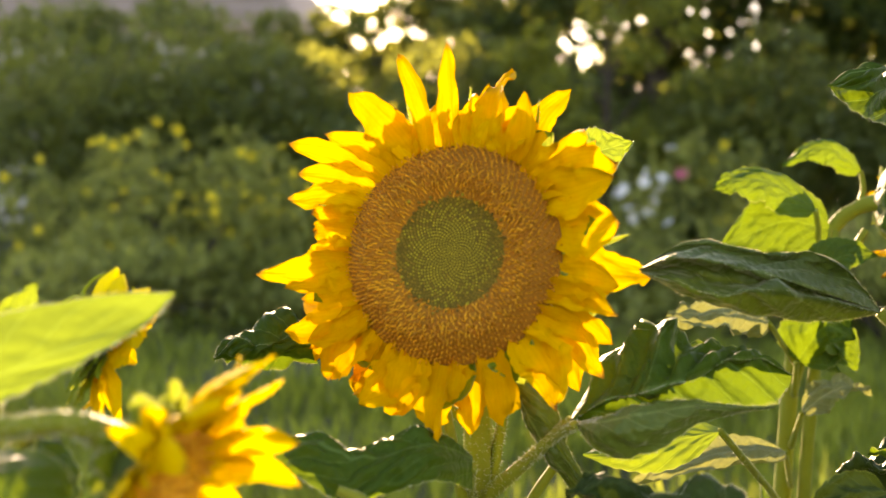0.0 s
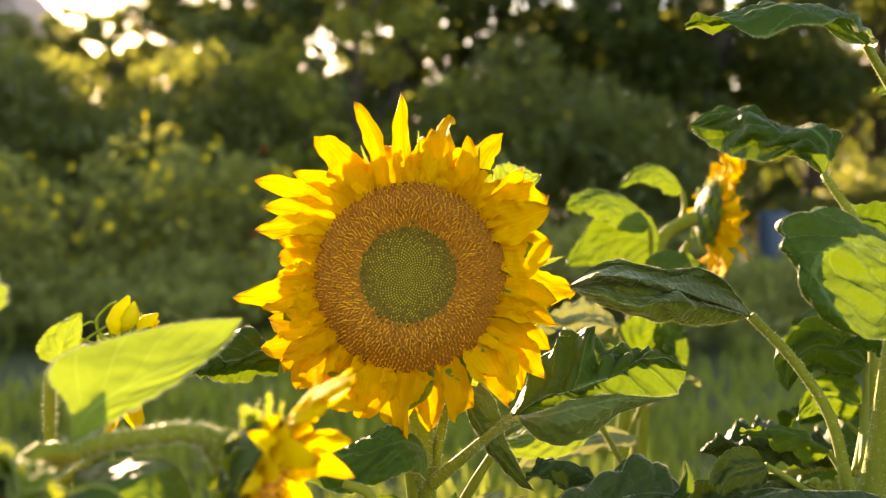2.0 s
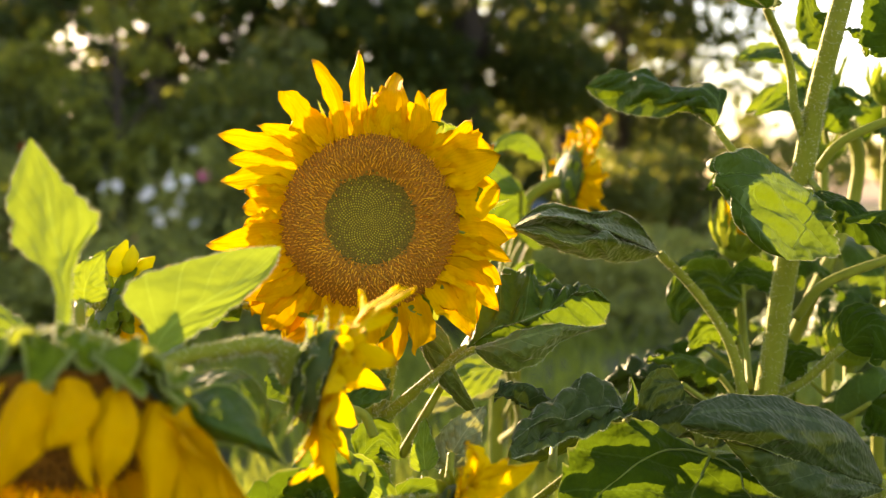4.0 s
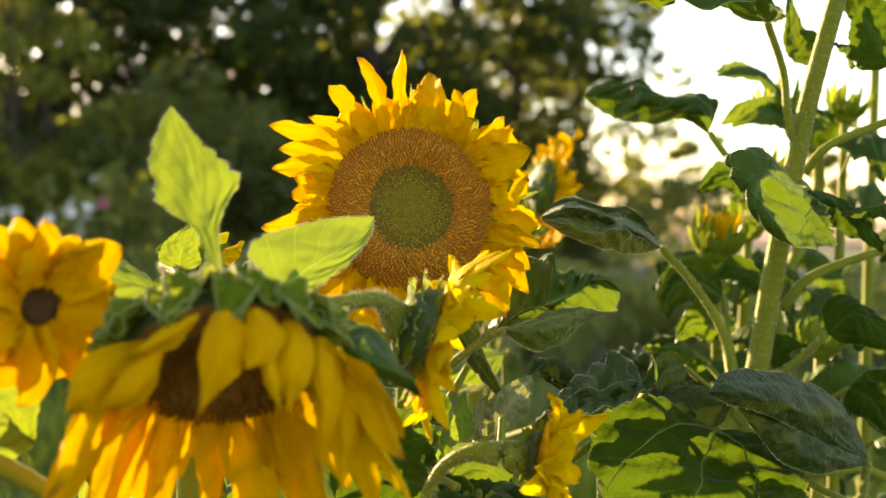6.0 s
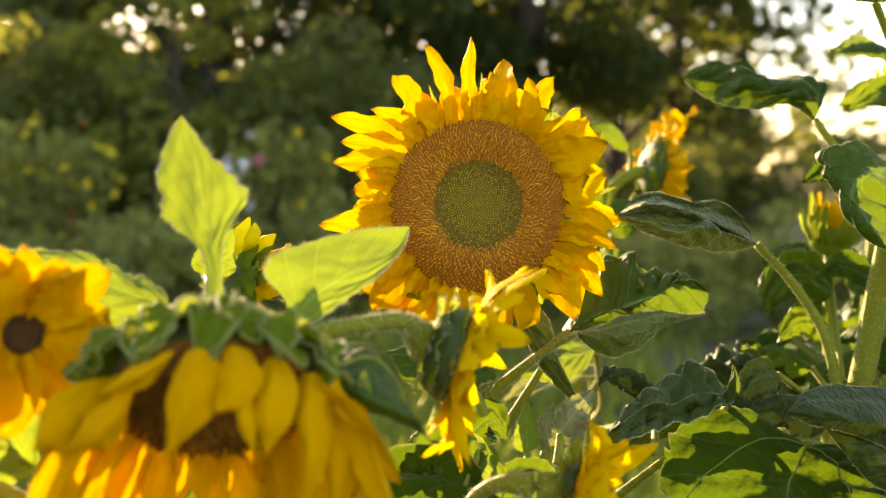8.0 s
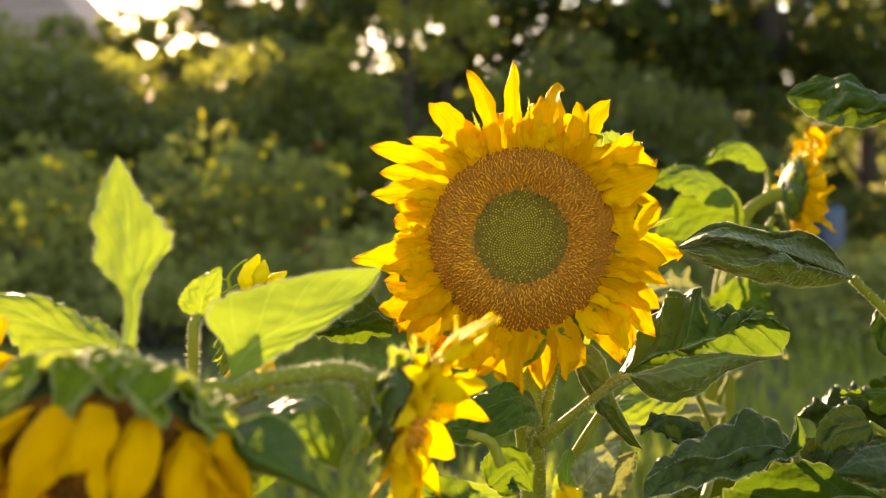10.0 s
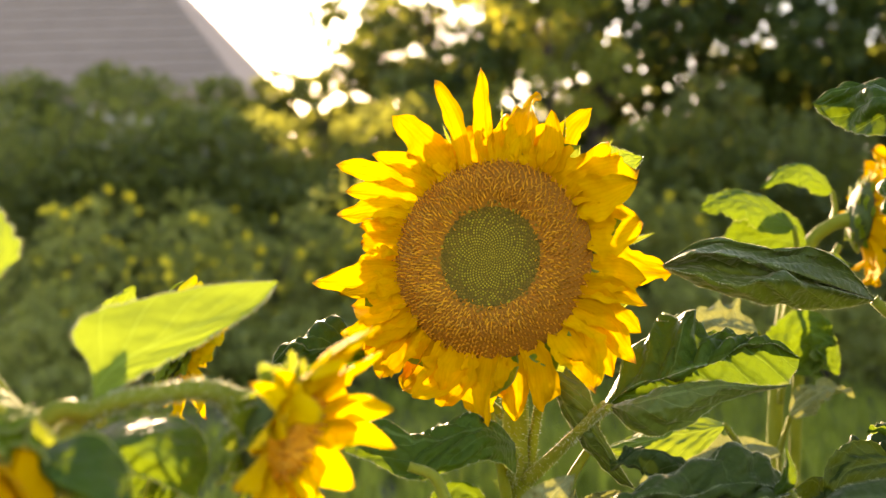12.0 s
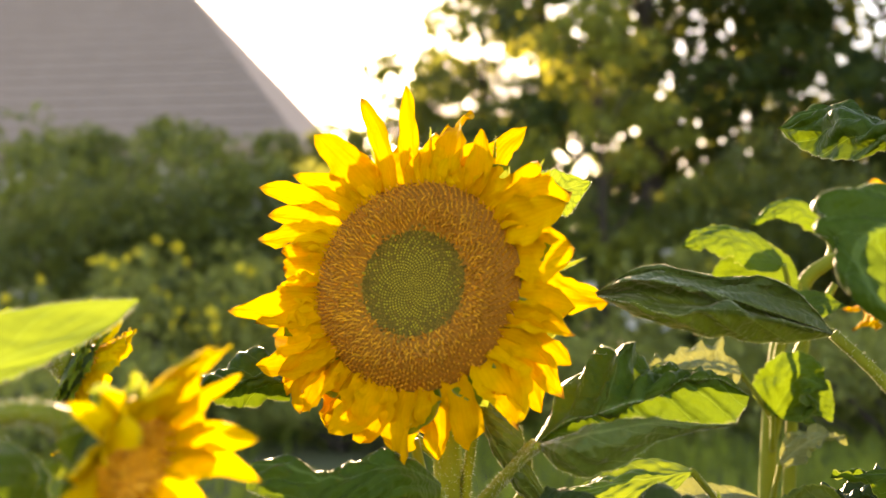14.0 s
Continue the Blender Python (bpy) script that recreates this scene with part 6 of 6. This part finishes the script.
for k, rails in enumerate((
     [[(-0.2210, -0.3880, 0.8871), (-0.2332, -0.3940, 0.8836), (-0.2457, -0.3920, 0.8765), (-0.2560, -0.3840, 0.8674)],
     [(-0.2229, -0.3920, 0.8848), (-0.2345, -0.4000, 0.8796), (-0.2455, -0.3980, 0.8734), (-0.2560, -0.3840, 0.8672)],
     [(-0.2241, -0.3880, 0.8809), (-0.2320, -0.3940, 0.8737), (-0.2431, -0.3920, 0.8693), (-0.2557, -0.3840, 0.8669)]],
     [[(-0.2347, -0.3860, 0.8747), (-0.2486, -0.3940, 0.8666), (-0.2596, -0.3920, 0.8581), (-0.2699, -0.3820, 0.8466)],
     [(-0.2371, -0.3900, 0.8710), (-0.2463, -0.4020, 0.8616), (-0.2572, -0.4000, 0.8525), (-0.2690, -0.3830, 0.8431)],
     [(-0.2384, -0.3860, 0.8676), (-0.2434, -0.3960, 0.8553), (-0.2528, -0.3960, 0.8455), (-0.2675, -0.3830, 0.8407)]],
     [[(-0.2158, -0.3920, 0.8872), (-0.2231, -0.4020, 0.8777), (-0.2267, -0.4100, 0.8612), (-0.2288, -0.4100, 0.8416)],
     [(-0.2107, -0.3960, 0.8884), (-0.2162, -0.4100, 0.8773), (-0.2209, -0.4170, 0.8617), (-0.2277, -0.4110, 0.8411)],
     [(-0.2033, -0.3920, 0.8854), (-0.2037, -0.4040, 0.8753), (-0.2095, -0.4100, 0.8580), (-0.2260, -0.4100, 0.8404)]],
     [[(-0.2006, -0.3920, 0.8880), (-0.2032, -0.4020, 0.8790), (-0.2063, -0.4080, 0.8705), (-0.2115, -0.4120, 0.8680)],
     [(-0.1963, -0.3960, 0.8892), (-0.1964, -0.4100, 0.8786), (-0.2001, -0.4160, 0.8679), (-0.2063, -0.4140, 0.8629)],
     [(-0.1887, -0.3900, 0.8861), (-0.1855, -0.4020, 0.8767), (-0.1905, -0.4100, 0.8666), (-0.2014, -0.4130, 0.8606)]],
     [[(-0.1941, -0.4000, 0.8716), (-0.1968, -0.4060, 0.8623), (-0.1942, -0.4080, 0.8520), (-0.1883, -0.4060, 0.8405)],
     [(-0.1920, -0.4020, 0.8727), (-0.1950, -0.4110, 0.8627), (-0.1924, -0.4120, 0.8524), (-0.1875, -0.4070, 0.8401)],
     [(-0.1885, -0.4000, 0.8730), (-0.1894, -0.4060, 0.8625), (-0.1878, -0.4080, 0.8522), (-0.1861, -0.4060, 0.8404)]],
     [[(-0.1809, -0.3860, 0.8819), (-0.1871, -0.3980, 0.8717), (-0.1893, -0.4040, 0.8566), (-0.1849, -0.4020, 0.8393)],
     [(-0.1770, -0.3880, 0.8825), (-0.1801, -0.4040, 0.8707), (-0.1832, -0.4090, 0.8556), (-0.1841, -0.4030, 0.8386)],
     [(-0.1713, -0.3840, 0.8794), (-0.1688, -0.3960, 0.8683), (-0.1724, -0.4020, 0.8530), (-0.1822, -0.4020, 0.8381)]],
     [[(-0.1630, -0.3720, 0.8717), (-0.1696, -0.3840, 0.8592), (-0.1669, -0.3900, 0.8407), (-0.1690, -0.3860, 0.8157)],
     [(-0.1584, -0.3740, 0.8728), (-0.1636, -0.3920, 0.8570), (-0.1635, -0.3970, 0.8387), (-0.1645, -0.3880, 0.8103)],
     [(-0.1518, -0.3700, 0.8695), (-0.1507, -0.3840, 0.8557), (-0.1538, -0.3900, 0.8346), (-0.1599, -0.3860, 0.8069)]],
     [[(-0.1534, -0.3620, 0.8707), (-0.1589, -0.3720, 0.8520), (-0.1561, -0.3780, 0.8275), (-0.1536, -0.3740, 0.7965)],
     [(-0.1480, -0.3620, 0.8711), (-0.1477, -0.3780, 0.8494), (-0.1471, -0.3840, 0.8279), (-0.1492, -0.3750, 0.7936)],
     [(-0.1412, -0.3560, 0.8670), (-0.1338, -0.3680, 0.8449), (-0.1347, -0.3740, 0.8230), (-0.1435, -0.3720, 0.7960)]],
     [[(-0.2388, -0.3620, 0.8730), (-0.2589, -0.3720, 0.8717), (-0.2762, -0.3780, 0.8650), (-0.2823, -0.3740, 0.8493)],
     [(-0.2409, -0.3660, 0.8653), (-0.2592, -0.3820, 0.8609), (-0.2739, -0.3880, 0.8531), (-0.2811, -0.3760, 0.8418)],
     [(-0.2400, -0.3640, 0.8544), (-0.2545, -0.3760, 0.8462), (-0.2666, -0.3800, 0.8416), (-0.2786, -0.3760, 0.8391)]])):
    rail_petal(nod, rails, 620 + k)
stem(nod, [(-0.19, -0.20, 0), (-0.19, -0.20, 0.6), (-0.19, -0.215, 0.80), (-0.192, -0.265, 0.872), (-0.195, -0.325, 0.878)], (0.009, 0.0085, 0.0075, 0.0072, 0.010), 30)
rail_leaf(nod, [[(-0.1999, -0.3060, 0.8995), (-0.1992, -0.2940, 0.9147), (-0.2023, -0.2840, 0.9251), (-0.2118, -0.2720, 0.9327), (-0.2196, -0.2640, 0.9409), (-0.2186, -0.2600, 0.9494), (-0.2214, -0.2560, 0.9594), (-0.2202, -0.2520, 0.9681), (-0.2150, -0.2500, 0.9828), (-0.2091, -0.2520, 0.9940)],
     [(-0.1960, -0.3100, 0.8999), (-0.1955, -0.2980, 0.9151), (-0.1963, -0.2890, 0.9269), (-0.1980, -0.2800, 0.9390), (-0.2002, -0.2700, 0.9571), (-0.2036, -0.2600, 0.9756), (-0.2091, -0.2520, 0.9940)],
     [(-0.1923, -0.3080, 0.8996), (-0.1920, -0.2980, 0.9165), (-0.1907, -0.2920, 0.9279), (-0.1866, -0.2880, 0.9366), (-0.1806, -0.2840, 0.9448), (-0.1775, -0.2820, 0.9524), (-0.1828, -0.2780, 0.9594), (-0.1891, -0.2720, 0.9666), (-0.1955, -0.2660, 0.9734), (-0.2017, -0.2580, 0.9835), (-0.2091, -0.2520, 0.9940)]],
    YOUNG, seed=63, wave=0.05, quilt=0.025, teeth=0.10, fuzz=900, nu=60, petiole=[(-0.19, -0.262, 0.872)], pr=0.004, label="upright bright leaf, sunlit from behind")

leaf(nod, [(-0.2146, -0.2300, 0.8898), (-0.2423, -0.2250, 0.8988), (-0.2723, -0.2200, 0.9124), (-0.3139, -0.2150, 0.9199)], 0.022, (0.1, -0.7, 0.7), YOUNG, seed=64, petiole=[(-0.19, -0.235, 0.86)], curl=(-20, -20), teeth=0.35, fuzz=600, label="bright serrated leaf beside the nodding head")

# ---- smaller flowers ----
left = thing("sunflower", (-0.33, -0.30, 0), "small sunflower with a dark centre", "flower", "sunflowers")
flower_head(left, (-0.287, -0.325, 0.888), (0.36, -0.92, -0.1), 0.0105, ring(17, 0.045, 0.026, 71, 0.2), seed=72, lift=0.35, back=0.25, crumple=0.5, count=240, dark=SEEDS, core=0.62, second=3, bracts=14)
stem(left, [(-0.33, -0.30, 0), (-0.33, -0.30, 0.6), (-0.325, -0.30, 0.84), (-0.297, -0.322, 0.888)], (0.007, 0.006, 0.005, 0.006), 20)
small = thing("sunflower", (-0.055, -0.20, 0), "small sunflower turned sideways among leaves", "flower", "sunflowers")
flower_head(small, (0.014, -0.275, 0.784), (0.76, -0.64, 0.0), 0.0135, ring(18, 0.041, 0.022, 81, 0.12), seed=82, gold=True, lift=0.7, back=0.25, crumple=0.5, second=0, count=120, bracts=27, bract_len=0.8, cup=2.0, rays=LEMON)
stem(small, [(-0.055, -0.20, 0), (-0.052, -0.21, 0.6), (-0.047, -0.225, 0.735), (-0.043, -0.242, 0.772), (-0.031, -0.258, 0.7865), (-0.014, -0.270, 0.7875), (0.003, -0.273, 0.785)], (0.0050, 0.0045, 0.0038, 0.0036, 0.0045, 0.0075, 0.0095), 30, "", 400, 17)

leaf(small, [(0.0576, -0.1200, 0.7840), (0.0693, -0.1200, 0.8001), (0.0851, -0.1150, 0.8143)], 0.014, (-0.2, -1, 0.2), PALE, seed=247, wave=0.4, pleat=0.25, petiole=[(0.0523, -0.1300, 0.7650)])
leaf(small, [(0.1758, -0.0200, 0.7832), (0.1533, -0.0400, 0.8048), (0.1301, -0.0500, 0.8156), (0.1097, -0.0600, 0.8063)], 0.024, (0, -0.5, 0.85), SHADED, seed=248, wave=0.5, pleat=0.3, curl=(-40, -40), petiole=[(0.1471, -0.0800, 0.7586)])
leaf(small, [(-0.0930, -0.1900, 0.7501), (-0.0505, -0.1800, 0.7581), (-0.0179, -0.1800, 0.7425), (-0.0015, -0.1900, 0.7203)], 0.045, (0, -0.7, 0.7), seed=241, wave=0.4, pleat=0.15, petiole=[(-0.0810, -0.2000, 0.7111)], label="broad dark leaf half in sun")
leaf(small, [(-0.0181, -0.1600, 0.7581), (-0.0392, -0.1500, 0.7793), (-0.0638, -0.1500, 0.7730)], 0.030, (0, -0.8, 0.5), GLOW, seed=242, wave=0.5, petiole=[(-0.0122, -0.2000, 0.7534)])
leaf(small, [(0.0652, -0.0300, 0.7518), (0.0641, -0.0300, 0.7701), (0.0660, -0.0300, 0.7928)], 0.013, (0.2, -1, 0.1), YOUNG, seed=243, wave=0.2, fuzz=150, petiole=[(0.0522, -0.0600, 0.7228)])
leaf(small, [(0.0888, -0.0200, 0.7521), (0.0836, -0.0200, 0.7663), (0.0896, -0.0200, 0.7878)], 0.013, (-0.1, -1, 0.2), PALE, seed=245, wave=0.4, pleat=0.3, fuzz=150, petiole=[(0.0664, -0.0500, 0.7199)])
leaf(small, [(0.0200, -0.1000, 0.7283), (0.0406, -0.1000, 0.7438), (0.0639, -0.1000, 0.7370), (0.0782, -0.1000, 0.7197)], 0.022, (0, -0.9, 0.4), GLOW, seed=246, wave=0.3, pleat=0.2, fuzz=200, petiole=[(0.0070, -0.1100, 0.7063)])
leaf(small, [(0.0030, -0.0800, 0.7769), (0.0190, -0.0800, 0.7888), (0.0329, -0.0800, 0.7731)], 0.018, (0.1, -1, 0.2), GLOW, seed=249, wave=0.3, pleat=0.2, fuzz=150, petiole=[(-0.0003, -0.1000, 0.7465)])
leaf(small, [(-0.0278, -0.1200, 0.7559), (-0.0127, -0.1200, 0.7691), (0.0061, -0.1200, 0.7598), (0.0160, -0.1200, 0.7407)], 0.022, (0, -0.9, 0.4), YOUNG, seed=261, wave=0.3, pleat=0.2, petiole=[(-0.0358, -0.1300, 0.7302)])
leaf(small, [(0.0902, 0.0000, 0.7505), (0.1082, 0.0000, 0.7693), (0.1212, 0.0000, 0.7820)], 0.016, (-0.2, -1, 0.2), PALE, seed=244, wave=0.5, pleat=0.3, fuzz=150, petiole=[(0.0719, -0.0300, 0.7204)])
for k in range(7):
    stalk_leaf(small, (0.0089, -0.1900, 0.7347), 51 * k + 20, 0.045, 0.018, 0.5, 0.3, 250 + k, (None, GLOW)[k % 2], 0.012)
tube("side_shoot", small, [(-0.0506, -0.1700, 0.7164), (-0.0264, -0.1600, 0.7587), (-0.0098, -0.1500, 0.7815)], (0.004, 0.0035, 0.003), STEM)
tube("side_shoot", small, [(0.0088, -0.1000, 0.7957), (0.0015, -0.1000, 0.8108), (-0.0132, -0.1000, 0.8168)], (0.004, 0.0035, 0.003), STEM)
# added to block sun from the broad leaf's left lobe; mostly hidden
rail_leaf(small, [[(0.2513, 0.0300, 0.7682), (0.2165, 0.0200, 0.7792), (0.1720, 0.0100, 0.7745), (0.1452, 0.0000, 0.7617)],
     [(0.2454, 0.0200, 0.7571), (0.2053, 0.0000, 0.7693), (0.1642, -0.0050, 0.7614), (0.1391, -0.0100, 0.7586)],
     [(0.2456, 0.0200, 0.7445), (0.2054, -0.0000, 0.7536), (0.1617, -0.0100, 0.7464), (0.1381, -0.0100, 0.7525)]],
    SHADED, seed=335, wave=0.10, quilt=0.06, teeth=0.03, petiole=[(0.1600, 0.0200, 0.7000)], label="added leaf behind the small flower, shading the broad leaf")

# ---- buds and plants at the back ----
yb = thing("sunflower", (0.50, 0.25, 0), "green sunflower bud with yellow petal tips", "flower", "sunflowers")
bud_head(yb, (0.492, 0.248, 0.902), (0.1, -0.2, 1), 0.024, 91, 14)
stem(yb, [(0.50, 0.25, 0), (0.50, 0.25, 0.5), (0.492, 0.25, 0.885)], (0.008, 0.007, 0.005), 18)
for k, (az, z) in enumerate(((250, 0.86), (110, 0.85), (180, 0.78), (320, 0.76), (60, 0.70), (200, 0.66))):
    stalk_leaf(yb, (0.495, 0.25, z), az, 0.075, 0.035, 0.3, 0.5, 900 + k, None, 0.04)
bk = thing("sunflower", (0.52, 0.30, 0), "sunflower plant with a green bud against the sky", "flower", "sunflowers")
BC = (0.5993, 0.2800, 1.0626)
bud_head(bk, BC, (-0.2, -0.4, 0.9), 0.022, 93)
stem(bk, [(0.52, 0.30, 0), (0.52, 0.30, 0.6), (0.6539, 0.2800, 0.9540), (0.6051, 0.2800, 1.0496)], (0.009, 0.008, 0.007, 0.006), 24)
leaf(bk, [(0.5951, 0.2800, 1.0723), (0.5478, 0.2700, 1.1019), (0.4911, 0.2600, 1.0949)], 0.022, (0, -0.5, 0.8), YOUNG, seed=94)
leaf(bk, [(0.5915, 0.2800, 1.0491), (0.5485, 0.2700, 1.0534), (0.5032, 0.2600, 1.0363)], 0.02, (0, -0.8, 0.5), YOUNG, seed=95)
leaf(bk, [(0.5995, 0.2700, 1.0782), (0.5411, 0.2500, 1.1007), (0.4828, 0.2400, 1.0880)], 0.020, (0, -0.6, 0.8), HALF, seed=97, fold=(-8, -8), curl=(-25, -25), petiole=[(0.6067, 0.2800, 1.0543)])
leaf(bk, [(0.5979, 0.2600, 1.0479), (0.5461, 0.2400, 1.0491), (0.4974, 0.2300, 1.0328)], 0.022, (0, -0.8, 0.5), GLOW, seed=98, pleat=0.2, petiole=[(0.6119, 0.2800, 1.0299)])
leaf(bk, [(0.6007, 0.2600, 1.0186), (0.6167, 0.2500, 1.0380), (0.6449, 0.2400, 1.0350)], 0.020, (0.1, -0.8, 0.5), GLOW, seed=99, pleat=0.2, petiole=[(0.6163, 0.2800, 1.0068)])
for k in range(8):
    stalk_leaf(bk, BC - np.array((0, 0, 0.02)), 45 * k + 10, 0.055, 0.014, 0.7, 0.2, 980 + k, (YOUNG, GLOW)[k % 2], 0.014)
b2 = thing("sunflower", (0.70, 0.29, 0), "slender sunflower plant with a spiky bud", "flower", "sunflowers")
for k, (az, z) in enumerate(((200, 0.98), (300, 0.9), (90, 0.86), (240, 0.8), (20, 0.75), (150, 0.7))):
    stalk_leaf(b2, (0.694, 0.288, z), az, 0.10, 0.042, 0.4, 0.5, 960 + k, GLOW, 0.05)
bud_head(b2, (0.697, 0.282, 1.063), (0.1, -0.3, 1), 0.02, 96)
stem(b2, [(0.70, 0.29, 0), (0.69, 0.29, 0.6), (0.697, 0.284, 1.05)], (0.008, 0.007, 0.0045), 20)
WILD = [(0.95, 0.55, 1.45, 9, 0.02), (0.78, 0.50, 1.00, 7, -0.03), (0.62, 0.42, 0.92, 7, 0.03), (0.55, 0.15, 0.80, 7, 0.0), (0.66, 0.10, 0.86, 7, 0.02), (0.85, 0.25, 0.95, 8, 0.03)]
for k, (x, y, h, nl, ln) in enumerate(WILD):
    wild_plant(x, y, h, nl, 300 + k, "leafy sunflower plant without an open flower", (ln, -0.01), 0.35, 0.16, mat=GLOW)
LOW = [(0.12, -0.12, 0.66), (-0.02, -0.05, 0.68), (-0.10, -0.16, 0.70), (-0.22, -0.05, 0.72), (-0.30, -0.18, 0.70), (0.03, -0.30, 0.66)]
for k, (x, y, h) in enumerate(LOW):
    wild_plant(x, y, h, 10, 400 + k, "young sunflower plant with soft green leaves", (0.01, 0.0), 0.5, 0.15, mat=GLOW if k % 2 else None)
